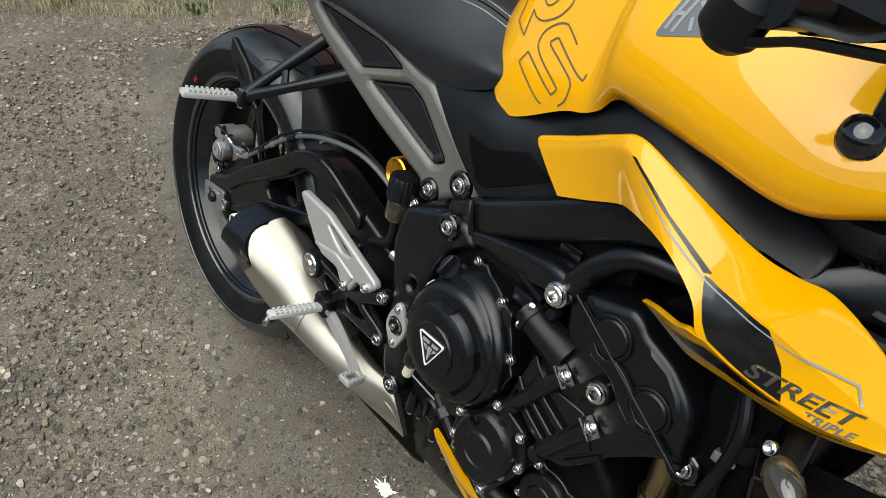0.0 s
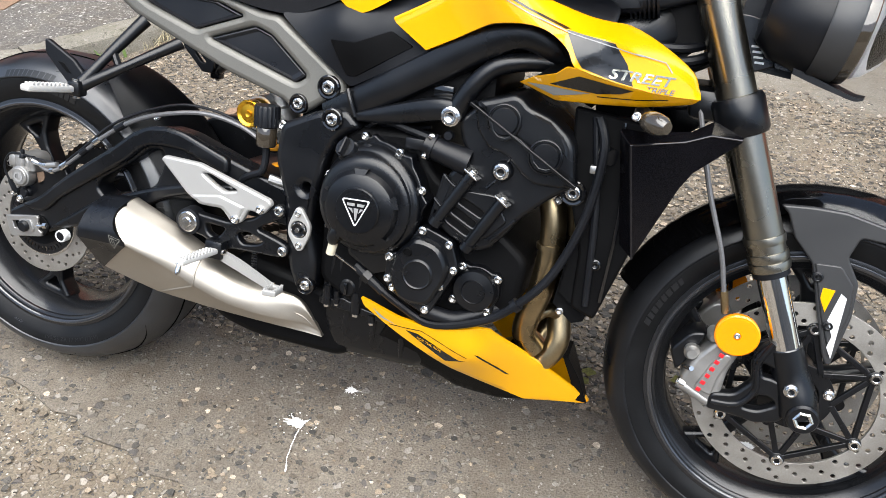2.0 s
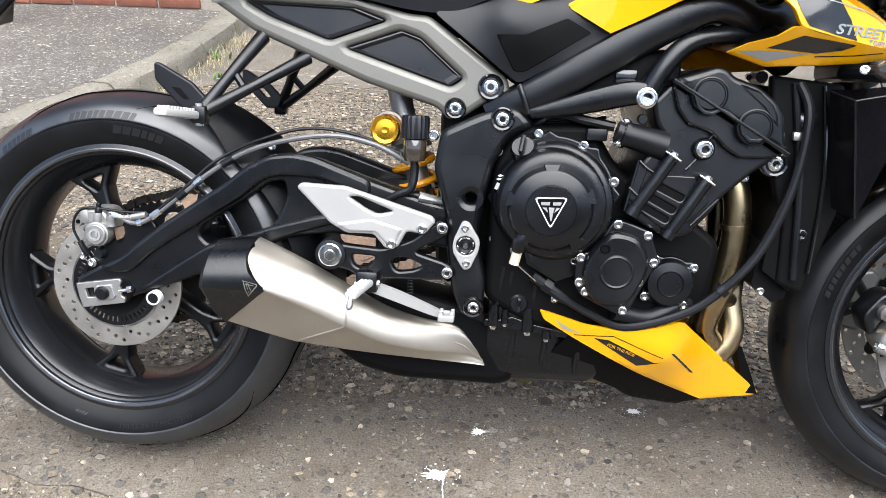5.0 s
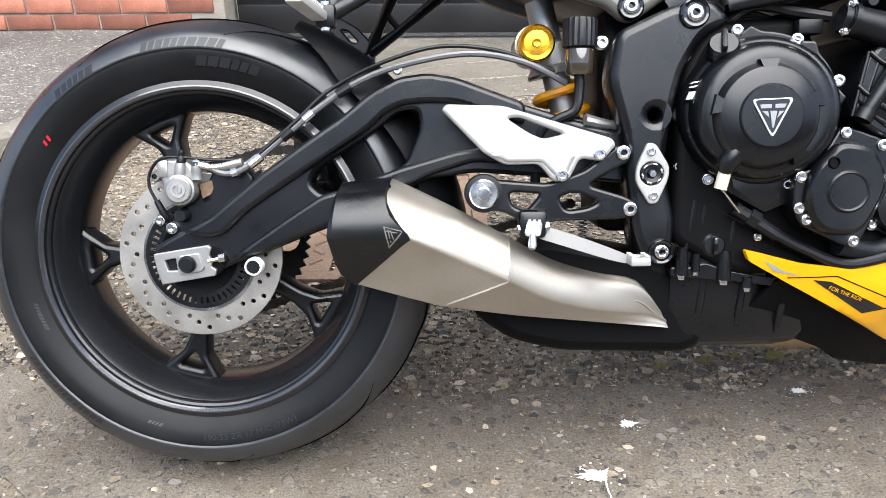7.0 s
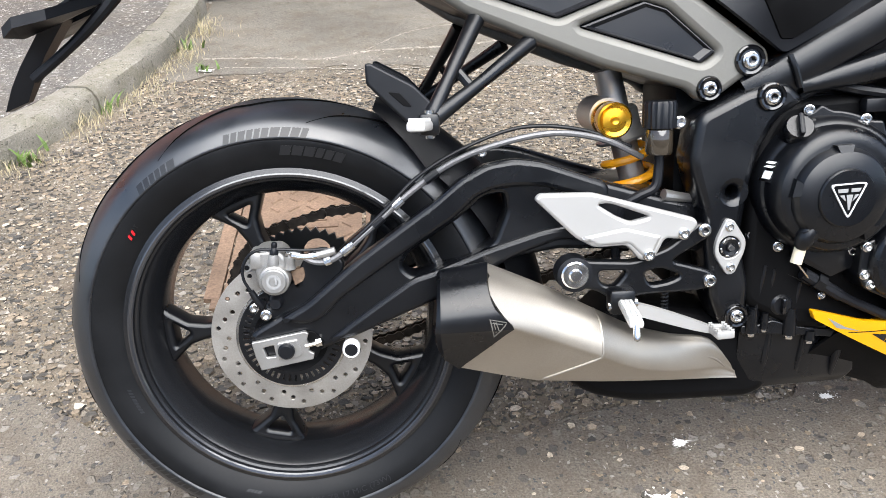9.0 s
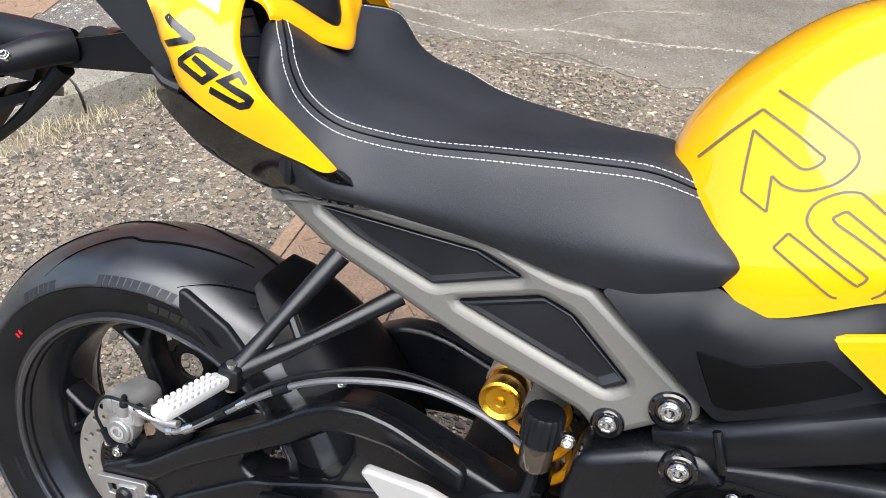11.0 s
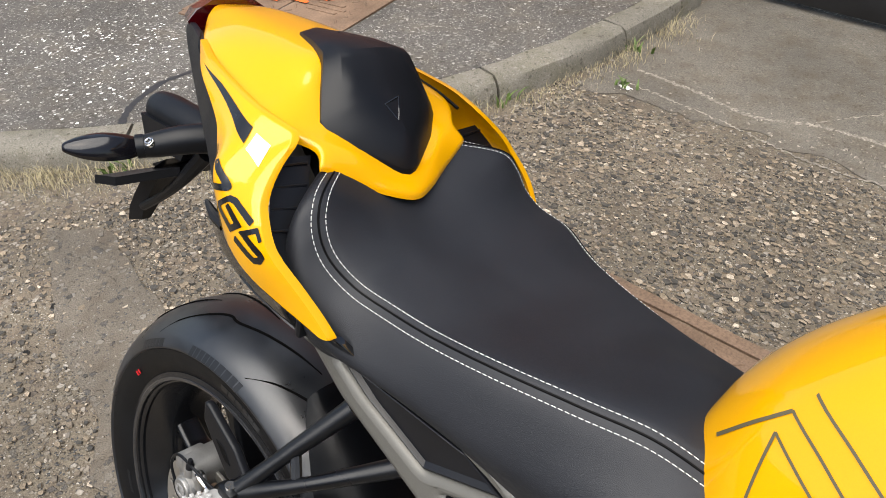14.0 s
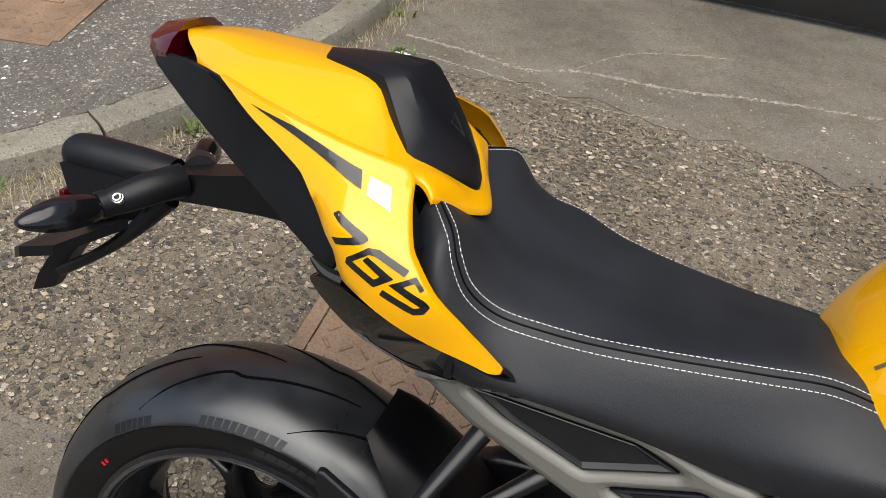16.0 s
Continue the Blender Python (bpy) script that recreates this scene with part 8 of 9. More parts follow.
# ---- bodywork ----
tank_half = [
    (0.548, [(0, 0.868), (-0.02, 0.867), (-0.045, 0.862), (0.554, -0.068, 0.850), (0.566, -0.082, 0.842), (0.578, -0.094, 0.836), (0.586, -0.100, 0.832)]),
    (0.562, [(0, 0.915), (-0.028, 0.912), (-0.058, 0.896), (0.568, -0.083, 0.868), (0.582, -0.100, 0.846), (0.595, -0.112, 0.828), (0.602, -0.117, 0.818)]),
    (0.60, [(0, 0.972), (-0.042, 0.966), (-0.078, 0.946), (0.602, -0.099, 0.910), (0.608, -0.116, 0.862), (0.616, -0.129, 0.818), (0.622, -0.132, 0.797)]),
    (0.66, [(0, 1.026), (-0.05, 1.018), (-0.092, 0.988), (-0.113, 0.940), (-0.130, 0.880), (-0.141, 0.825), (-0.140, 0.787)]),
    (0.73, [(0, 1.054), (-0.06, 1.046), (-0.108, 1.000), (-0.128, 0.950), (-0.140, 0.895), (-0.148, 0.850), (-0.147, 0.825)]),
    (0.757, [(0, 1.058), (-0.064, 1.048), (-0.115, 1.002), (-0.136, 0.950), (-0.145, 0.900), (-0.150, 0.856), (-0.149, 0.835)]),
    (0.777, [(0, 1.064), (-0.07, 1.053), (-0.130, 1.006), (-0.160, 0.955), (-0.170, 0.910), (-0.163, 0.866), (-0.152, 0.847)]),
    (0.800, [(0, 1.065), (-0.072, 1.054), (-0.136, 1.008), (-0.174, 0.955), (-0.184, 0.912), (-0.178, 0.882), (-0.162, 0.869)]),
    (0.84, [(0, 1.068), (-0.075, 1.056), (-0.142, 1.010), (-0.184, 0.956), (-0.195, 0.915), (-0.188, 0.884), (-0.170, 0.870)]),
    (0.92, [(0, 1.068), (-0.08, 1.056), (-0.150, 1.012), (-0.198, 0.955), (-0.211, 0.908), (-0.204, 0.880), (-0.185, 0.868)]),
    (1.00, [(0, 1.058), (-0.08, 1.046), (-0.148, 1.005), (-0.199, 0.948), (-0.214, 0.902), (-0.207, 0.874), (-0.190, 0.864)]),
    (1.055, [(0, 1.040), (-0.075, 1.030), (-0.138, 0.992), (-0.180, 0.945), (-0.194, 0.912), (-0.190, 0.893), (-0.176, 0.885)]),
    (1.088, [(0, 1.012), (-0.06, 1.004), (-0.115, 0.975), (-0.148, 0.940), (-0.160, 0.920), (-0.158, 0.908), (-0.148, 0.902)]),
    (1.094, [(0, 0.99), (-0.05, 0.985), (-0.095, 0.965), (-0.125, 0.938), (-0.135, 0.922), (-0.133, 0.914), (-0.125, 0.91)]),
]
tank_bm = loft(mirrored_half(tank_half), closed_ring=False, smooth=6, ring_smooth=5)
tank = part("fuel_tank", tank_bm, YELLOW, MC, "glossy yellow fuel tank with outlined lettering", angle=60)
part("filler_cap", revolve([(0, 0.006), (0.02, 0.006), (0.034, 0.003), (0.040, 0.0), (0.042, -0.02)], (0.93, 0, 1.066), (0, 0, 1), 32), BLACK_SATIN, tank)


# outlined letters on the rear flank of the tank: R and S, lines only
letter_runs = [
    [[(0.5726, 0.8919), (0.5919, 0.9205), (0.6113, 0.9448)], [(0.6113, 0.9448), (0.636, 0.9353), (0.6573, 0.9251), (0.6625, 0.9225), (0.6617, 0.9184), (0.6563, 0.9125), (0.6496, 0.910), (0.6431, 0.9121), (0.627, 0.9196), (0.6083, 0.9279)], [(0.6083, 0.9279), (0.6092, 0.9036), (0.6112, 0.8796)], [(0.6112, 0.8796), (0.6333, 0.8706)], [(0.6333, 0.8706), (0.6299, 0.8986)],
     [(0.6299, 0.8986), (0.6406, 0.8937), (0.6549, 0.8944), (0.6716, 0.9033), (0.6803, 0.9127), (0.6851, 0.9227), (0.6844, 0.9306), (0.6797, 0.9363), (0.6723, 0.9401), (0.6469, 0.9516), (0.6193, 0.9612)]],
    [[(0.6875, 0.8316), (0.6813, 0.8322), (0.6603, 0.8429), (0.6324, 0.8565)], [(0.6324, 0.8565), (0.640, 0.8709)], [(0.640, 0.8709), (0.6576, 0.8635), (0.6938, 0.8471), (0.6987, 0.8472), (0.7024, 0.8531), (0.698, 0.8569), (0.6692, 0.8699), (0.654, 0.8786), (0.6495, 0.8876), (0.653, 0.8994), (0.6658, 0.9105), (0.6781, 0.9147), (0.6858, 0.9126), (0.7042, 0.9024)]],
    [[(0.7104, 0.8383), (0.7176, 0.847), (0.7191, 0.8606), (0.716, 0.8678), (0.708, 0.8726), (0.6895, 0.8807), (0.6684, 0.8895), (0.6703, 0.895), (0.6748, 0.8985), (0.6803, 0.8968), (0.7134, 0.8807), (0.7307, 0.8744)], [(0.7307, 0.8744), (0.7324, 0.8822)]],
]
for runs, dx, dz in zip(letter_runs, (0.0, 0.013, 0.013), (0.0, -0.011, -0.011)):
    for run in runs:
        run = [(x + dx, z + dz) for x, z in run]
        line = [tuple(p)[:2] for p in spline(run, 5)] if len(run) > 2 else run
        decal("outlined_letter", [stroke(line, 0.0021)], tank, DECAL_OUTLINE, tank, size=0.02)
# three-cornered badge on the tank's shoulder
badge_t = decal("tank_badge", [rounded([(0.827, 0.941), (0.888, 0.962), (0.834, 0.996)], 0.006)], tank, DECAL_GREY, tank, "grey three-cornered tank badge")
for a, b in (((0.834, 0.950), (0.838, 0.984)), ((0.842, 0.950), (0.846, 0.982)), ((0.876, 0.961), (0.850, 0.979)), ((0.858, 0.956), (0.852, 0.966)), ((0.832, 0.962), (0.842, 0.966))):
    decal("badge_bar", [stroke([a, b], 0.0034)], tank, DECAL_SILVER, badge_t, lift=0.0013)

# black knee panel and trim between tank and side panels
knee_at = [(0.520, -0.132, 0.769), (0.60, -0.122, 0.80), (0.70, -0.127, 0.810), (0.62, -0.146, 0.770), (0.70, -0.146, 0.780), (0.80, -0.152, 0.858), (0.80, -0.160, 0.835), (0.88, -0.158, 0.880), (0.90, -0.182, 0.850), (0.97, -0.146, 0.862), (0.98, -0.176, 0.832), (1.03, -0.142, 0.850), (1.04, -0.166, 0.822), (0.84, -0.172, 0.852), (0.714, -0.142, 0.792), (0.768, -0.146, 0.745), (0.647, -0.138, 0.676), (0.60, -0.142, 0.74)]
knee = panel("knee_panel", [(0.520, 0.770), (0.560, 0.786), (0.605, 0.799), (0.640, 0.792), (0.70, 0.818), (0.790, 0.866), (0.86, 0.885), (0.92, 0.880), (0.98, 0.856), (1.02, 0.846), (1.036, 0.836), (1.034, 0.814), (0.98, 0.822), (0.88, 0.846), (0.84, 0.846), (0.75, 0.80), (0.775, 0.745), (0.647, 0.674)], knee_at, BLACK_PLASTIC, MC, 0.006, 0.008, (), "matt black knee panel with a ribbed grip")
panel("grip_patch", [(0.612, 0.742), (0.655, 0.742), (0.710, 0.766), (0.745, 0.748), (0.655, 0.692), (0.640, 0.692)], [(x, y - 0.002, z) for x, y, z in knee_at], BLACK_MATTE, knee, 0.004, 0.004)
panel("left_knee_panel", [(0.520, 0.770), (0.605, 0.799), (0.70, 0.818), (0.790, 0.866), (0.92, 0.880), (1.02, 0.846), (1.034, 0.814), (0.88, 0.846), (0.75, 0.80), (0.775, 0.745), (0.647, 0.674)], knee_at, BLACK_PLASTIC, knee, 0.006, 0.008, side=-1)

# yellow side fairing with its scoop
# each station: top edge, crease and lower edge
fairing_rows = [
    ((0.709, -0.143, 0.786), (0.716, -0.148, 0.779), (0.7705, -0.162, 0.7473)),
    ((0.770, -0.163, 0.816), (0.777, -0.169, 0.809), (0.815, -0.176, 0.769)),
    ((0.825, -0.187, 0.846), (0.829, -0.193, 0.838), (0.855, -0.190, 0.790)),
    ((0.859, -0.2005, 0.860), (0.860, -0.208, 0.8473), (0.880, -0.206, 0.799)),
    ((0.905, -0.203, 0.849), (0.905, -0.2205, 0.8305), (0.925, -0.232, 0.8035)),
    ((0.955, -0.203, 0.834), (0.950, -0.2325, 0.8135), (0.958, -0.2465, 0.798)),
    ((1.000, -0.199, 0.822), (0.9785, -0.240, 0.8035), (0.984, -0.2497, 0.781)),
    ((1.030, -0.190, 0.818), (1.010, -0.241, 0.799), (0.9957, -0.250, 0.762)),
    ((1.0565, -0.179, 0.8155), (1.0445, -0.240, 0.7948), (1.0044, -0.2475, 0.757)),
    ((1.100, -0.174, 0.797), (1.085, -0.224, 0.779), (1.045, -0.242, 0.7475)),
    ((1.1448, -0.168, 0.768), (1.130, -0.2005, 0.760), (1.110, -0.219, 0.7375)),
    ((1.158, -0.166, 0.745), (1.160, -0.172, 0.742), (1.1616, -0.180, 0.7347)),
]


def fairing_shell(side):
    """The scoop's outer skin: two facets meeting in a crease, with the edges turned in."""
    rings = []
    for top, ridge, low in fairing_rows:
        top, ridge, low = Vector(top), Vector(ridge), Vector(low)
        ring = [top + Vector((0, 0.012, -0.004)), top + Vector((0, 0.003, 0.0008)), top, top.lerp(ridge, 0.12), top.lerp(ridge, 0.5) + Vector((0, -0.0015, 0.001)), top.lerp(ridge, 0.90), ridge, ridge.lerp(low, 0.10), ridge.lerp(low, 0.5) + Vector((0, -0.0010, 0)), low.lerp(ridge, 0.05), low, low + Vector((0, 0.003, -0.001)), low + Vector((0, 0.014, 0.002))]
        rings.append([(x, y * side, z) for x, y, z in ring])
    return loft(rings, closed_ring=False, smooth=4)


fairing = part("side_fairing", fairing_shell(1), YELLOW, MC, "yellow side fairing with black, grey and silver graphics", angle=40)
part("left_side_fairing", fairing_shell(-1), YELLOW, fairing, angle=40)
lip_at = [(0.9272, -0.1997, 0.724), (0.960, -0.226, 0.741), (0.9957, -0.2490, 0.756), (1.0044, -0.2470, 0.7565), (1.045, -0.2415, 0.7470), (1.079, -0.232, 0.741), (1.110, -0.219, 0.7372), (1.1616, -0.1800, 0.7345), (1.088, -0.205, 0.717), (0.985, -0.206, 0.712), (1.03, -0.220, 0.728)]
lip_out = [(0.922, 0.726), (0.945, 0.738), (0.975, 0.7465), (0.990, 0.758), (1.0044, 0.7568), (1.045, 0.7473), (1.079, 0.7405), (1.110, 0.7373), (1.160, 0.7343), (1.152, 0.7275), (1.088, 0.717), (0.975, 0.709)]
lower_lip = panel("lower_lip", lip_out, lip_at, YELLOW, fairing, 0.006, 0.003, (), size=0.011)
panel("left_lower_lip", lip_out, lip_at, YELLOW, fairing, 0.006, 0.003, side=-1)
decal("black_graphic", [[(0.980, 0.8030), (1.043, 0.7935), (1.062, 0.770), (1.074, 0.7435), (1.045, 0.7490), (1.0075, 0.7590), (0.9985, 0.770)]], fairing, DECAL_BLACK, fairing)
decal("black_graphic", [[(0.966, 0.732), (1.005, 0.748), (1.076, 0.7385), (1.060, 0.732), (1.030, 0.7275)]], lower_lip, DECAL_BLACK, lower_lip)
decal("silver_graphic", [[(0.932, 0.728), (0.962, 0.729), (1.022, 0.7265), (0.972, 0.716)]], lower_lip, DECAL_SILVER, lower_lip)
decal("pin_stripe", [stroke([(1.030, 0.7235), (1.080, 0.7265), (1.120, 0.7315)], 0.0013)], lower_lip, DECAL_BLACK, lower_lip)
decal("pin_stripe", [[(0.862, 0.8465), (0.868, 0.8465), (0.925, 0.8235), (0.984, 0.8045), (0.978, 0.8035), (0.918, 0.8235)]], fairing, DECAL_BLACK, fairing)
decal("silver_line", [stroke([(0.885, 0.833), (0.930, 0.815), (0.985, 0.799), (1.043, 0.789), (1.108, 0.776), (1.118, 0.765)], 0.0013)], fairing, DECAL_SILVER, fairing, lift=0.0014)
decal("lettering", text_bm("STREET", 0.0178, (1.041, 0.7515), (1.36, -0.07), (0.34, 0.98), bold=0.0004), fairing, FOIL, fairing, lift=0.0014)
decal("lettering", text_bm("TRIPLE", 0.0098, (1.089, 0.7395), (1.22, -0.07), (0.34, 0.98), bold=0.0002), fairing, DECAL_GREY, fairing, lift=0.0014)
part("scoop_inner", loft([[(0.94, -0.195, 0.735), (0.99, -0.205, 0.752), (1.06, -0.18, 0.745), (1.02, -0.15, 0.70)], [(0.95, -0.12, 0.745), (0.99, -0.12, 0.78), (1.06, -0.10, 0.77), (1.02, -0.10, 0.70)]]), BLACK_MATTE, fairing)

# seat: sections over the centre line, the seam, and down the flank
seat_half = [
    [(0.180, 0, 0.916), (0.176, 0.05, 0.931), (0.172, 0.078, 0.940), (0.169, 0.094, 0.945), (0.162, 0.110, 0.938), (0.158, 0.120, 0.905), (0.158, 0.118, 0.86)],
    [(0.205, 0, 0.902), (0.203, 0.065, 0.915), (0.200, 0.112, 0.930), (0.196, 0.134, 0.934), (0.188, 0.152, 0.922), (0.184, 0.160, 0.885), (0.19, 0.152, 0.84)],
    [(0.228, 0, 0.892), (0.222, 0.070, 0.902), (0.214, 0.126, 0.913), (0.209, 0.146, 0.911), (0.203, 0.163, 0.896), (0.205, 0.171, 0.855), (0.212, 0.160, 0.815)],
    [(0.250, 0, 0.884), (0.242, 0.070, 0.889), (0.230, 0.124, 0.892), (0.224, 0.144, 0.886), (0.223, 0.162, 0.866), (0.235, 0.170, 0.830), (0.242, 0.156, 0.800)],
    [(0.280, 0, 0.877), (0.268, 0.068, 0.878), (0.256, 0.116, 0.874), (0.251, 0.134, 0.866), (0.252, 0.152, 0.842), (0.262, 0.160, 0.812), (0.268, 0.145, 0.796)],
    [(0.315, 0, 0.873), (0.305, 0.066, 0.873), (0.295, 0.110, 0.868), (0.290, 0.128, 0.860), (0.291, 0.145, 0.834), (0.298, 0.154, 0.808), (0.303, 0.140, 0.794)],
    [(0.355, 0, 0.871), (0.350, 0.066, 0.871), (0.345, 0.110, 0.868), (0.342, 0.128, 0.862), (0.343, 0.143, 0.838), (0.345, 0.151, 0.808), (0.347, 0.138, 0.791)],
    [(0.412, 0, 0.874), (0.410, 0.064, 0.876), (0.408, 0.110, 0.876), (0.407, 0.128, 0.870), (0.407, 0.141, 0.846), (0.409, 0.149, 0.808), (0.410, 0.136, 0.786)],
    [(0.482, 0, 0.880), (0.482, 0.058, 0.882), (0.482, 0.100, 0.883), (0.482, 0.118, 0.876), (0.482, 0.132, 0.850), (0.482, 0.144, 0.806), (0.482, 0.131, 0.773)],
    [(0.540, 0, 0.884), (0.540, 0.050, 0.885), (0.540, 0.086, 0.884), (0.540, 0.103, 0.876), (0.540, 0.122, 0.850), (0.540, 0.142, 0.812), (0.540, 0.130, 0.771)],
    [(0.588, 0, 0.872), (0.588, 0.044, 0.872), (0.588, 0.074, 0.871), (0.588, 0.090, 0.864), (0.588, 0.116, 0.846), (0.588, 0.142, 0.820), (0.588, 0.131, 0.787)],
    [(0.616, 0, 0.85), (0.616, 0.04, 0.85), (0.616, 0.075, 0.850), (0.616, 0.094, 0.848), (0.616, 0.117, 0.838), (0.616, 0.139, 0.822), (0.616, 0.131, 0.800)],
    [(0.630, 0, 0.832), (0.630, 0.04, 0.832), (0.630, 0.075, 0.832), (0.630, 0.094, 0.831), (0.630, 0.114, 0.828), (0.630, 0.128, 0.820), (0.630, 0.122, 0.810)],
    [(0.634, 0, 0.824), (0.634, 0.04, 0.824), (0.634, 0.075, 0.824), (0.634, 0.090, 0.824), (0.634, 0.105, 0.823), (0.634, 0.114, 0.821), (0.634, 0.110, 0.818)],
]


def far_share(x):
    """The far half is fuller behind and slimmer in front."""
    return float(np.interp(x, [0.17, 0.21, 0.25, 0.29, 0.346, 0.38, 0.41, 0.45, 0.50, 0.54, 0.59, 0.63], [1.00, 1.09, 1.22, 1.29, 1.08, 0.95, 0.86, 0.79, 0.76, 0.77, 0.87, 0.95]))


def far_lift(x):
    return float(np.interp(x, [0.18, 0.22, 0.26, 0.30, 0.346, 0.38, 0.41, 0.45, 0.50, 0.55, 0.60], [0.0, 0.008, 0.018, 0.015, 0.003, -0.003, -0.008, -0.015, -0.021, -0.022, -0.008]))


seat_rings = [[(x, y * far_share(x), z + far_lift(x) * min(y / 0.13, 1.0)) for x, y, z in reversed(half[1:])] + [(x, -y, z) for x, y, z in half] for half in seat_half]
seat = part("seat", loft(seat_rings, closed_ring=False, smooth=6, ring_smooth=6), VINYL, MC, "black vinyl seat with white double stitching", angle=60)
seat_tree = tree_of(seat)
for side in (-1, 1):
    def on_seat(half, a, b, t):
        reach = (Vector(half[b]) - Vector(half[a])).length
        p = Vector(half[a]).lerp(Vector(half[b]), min(t, 0.0075 / max(reach, 0.001)))
        return (p.x, p.y * (-1 if side < 0 else far_share(p.x)), p.z + (0 if side < 0 else far_lift(p.x)))
    rows = seat_half[:11]
    lines = (spline([on_seat(h, 3, 2, 0.36) for h in rows], 14), spline([on_seat(h, 3, 4, 0.36) for h in rows], 14), spline([on_seat(h, 3, 2, 0.02) for h in rows], 14))
    for line in lines[:2]:
        bm = bmesh.new()
        total_len = np.linalg.norm(np.diff(line, axis=0), axis=1).sum()
        for k in range(int(total_len / 0.0056)):
            a, na, _, _ = seat_tree.find_nearest(Vector(along(line, k * 0.0056)[0]))
            b, _, _, _ = seat_tree.find_nearest(Vector(along(line, k * 0.0056 + 0.0038)[0]))
            dv = b - a
            if dv.length < 0.001:
                continue
            nrm = na if na.z > 0 else -na
            w, up = dv.normalized().cross(nrm).normalized() * 0.00042, nrm * 0.0006
            vs = [bm.verts.new(q) for q in (a - w + up * 0.2, a + w + up * 0.2, b + w + up * 0.2, b - w + up * 0.2, (a + b) / 2 + up * 1.4)]
            for i in range(4):
                bm.faces.new((vs[i], vs[(i + 1) % 4], vs[4]))
        part("stitching", bm, THREAD, seat, "white stitching")
    seam = [tuple(seat_tree.find_nearest(Vector(q))[0]) for q in lines[2]]
    part("seam_groove", tube(seam, 0.0011, 6, 0), BLACK_MATTE, seat)

# rear cowl
cowl_half = [
    (0, [(-0.147, 0, 1.022), (-0.140, -0.025, 1.022), (-0.125, -0.045, 1.016), (-0.106, -0.062, 1.008), (-0.100, -0.068, 0.998)]),
    (0, [(-0.100, 0, 1.029), (-0.095, -0.03, 1.028), (-0.085, -0.055, 1.020), (-0.070, -0.085, 1.008), (-0.068, -0.090, 0.998)]),
    (-0.03, [(0, 1.030), (-0.040, 1.028), (-0.078, 1.017), (-0.106, 1.001), (-0.110, 0.993)]),
    (0.03, [(0, 1.028), (-0.046, 1.026), (-0.085, 1.011), (-0.117, 0.991), (-0.121, 0.983)]),
    (0.080, [(0, 1.018), (-0.050, 1.022), (-0.086, 1.000), (-0.123, 0.982), (-0.127, 0.974)]),
    (0.106, [(0, 0.996), (-0.056, 0.998), (-0.090, 0.990), (-0.126, 0.977), (-0.130, 0.969)]),
    (0, [(0.140, 0, 0.970), (0.138, -0.05, 0.973), (0.132, -0.09, 0.974), (0.128, -0.118, 0.971), (0.127, -0.122, 0.963)]),
    (0, [(0.184, 0, 0.937), (0.180, -0.03, 0.942), (0.170, -0.06, 0.955), (0.155, -0.096, 0.963), (0.153, -0.101, 0.956)]),
    (0, [(0.204, 0, 0.920), (0.196, -0.03, 0.925), (0.184, -0.06, 0.935), (0.170, -0.100, 0.951), (0.168, -0.105, 0.945)]),
    (0, [(0.207, 0, 0.911), (0.199, -0.03, 0.916), (0.186, -0.06, 0.926), (0.172, -0.100, 0.943), (0.168, -0.104, 0.940)]),
]


def cowl_set(p):
    """The cowl's nose stands a little to the right of the wheels' plane."""
    return (p[0], p[1] - 0.012 * min(max((p[0] - 0.05) / 0.14, 0.0), 1.0), p[2])


cowl = part("seat_cowl", loft([[cowl_set(p) for p in row] for row in mirrored_half(cowl_half)], closed_ring=False, smooth=5, ring_smooth=4), YELLOW, MC, "yellow rear seat cowl with a black pad", angle=60)
# pad: skirt, edge, facet edge, top and ridge, each from the rear round one side to the nose
pad_edge = [(0.010, 0, 1.031), (0.017, -0.028, 1.028), (0.055, -0.041, 1.029), (0.088, -0.053, 1.027), (0.096, -0.058, 1.019), (0.113, -0.070, 0.998), (0.131, -0.081, 0.976), (0.139, -0.079, 0.968), (0.163, -0.054, 0.955), (0.184, -0.020, 0.941), (0.189, -0.010, 0.938), (0.191, 0, 0.937)]
pad_facet = [(0.024, 0, 1.035), (0.030, -0.020, 1.035), (0.066, -0.034, 1.037), (0.106, -0.046, 1.036), (0.114, -0.049, 1.031), (0.128, -0.056, 1.011), (0.138, -0.062, 0.992), (0.145, -0.058, 0.987), (0.162, -0.038, 0.978), (0.178, -0.014, 0.966), (0.182, -0.007, 0.963), (0.183, 0, 0.963)]
pad_top = [(0.045, 0, 1.038), (0.050, -0.012, 1.038), (0.075, -0.022, 1.040), (0.110, -0.032, 1.039), (0.117, -0.034, 1.033), (0.128, -0.038, 1.021), (0.138, -0.040, 1.008), (0.145, -0.038, 1.001), (0.158, -0.026, 0.989), (0.171, -0.010, 0.976), (0.174, -0.005, 0.973), (0.175, 0, 0.973)]
pad_skirt = [(x + (0.004 if x < 0.05 else -0.002), y * 0.97, z - 0.026) for x, y, z in pad_edge]
pad_lip = [(x, y * 0.985, z + 0.0035) for x, y, z in pad_edge]
pad_ridge = [(x, 0.0, z + 0.001) for x, y, z in pad_top]
pad_rings = [[cowl_set(p) for p in half] + [cowl_set((x, -y, z)) for x, y, z in reversed(half[1:-1])] for half in (pad_skirt, pad_edge, pad_lip, pad_facet, pad_top, pad_ridge)]
pad = part("cowl_pad", loft(pad_rings, caps=False), BLACK_PLASTIC, cowl, "matt black faceted cowl pad", angle=34)
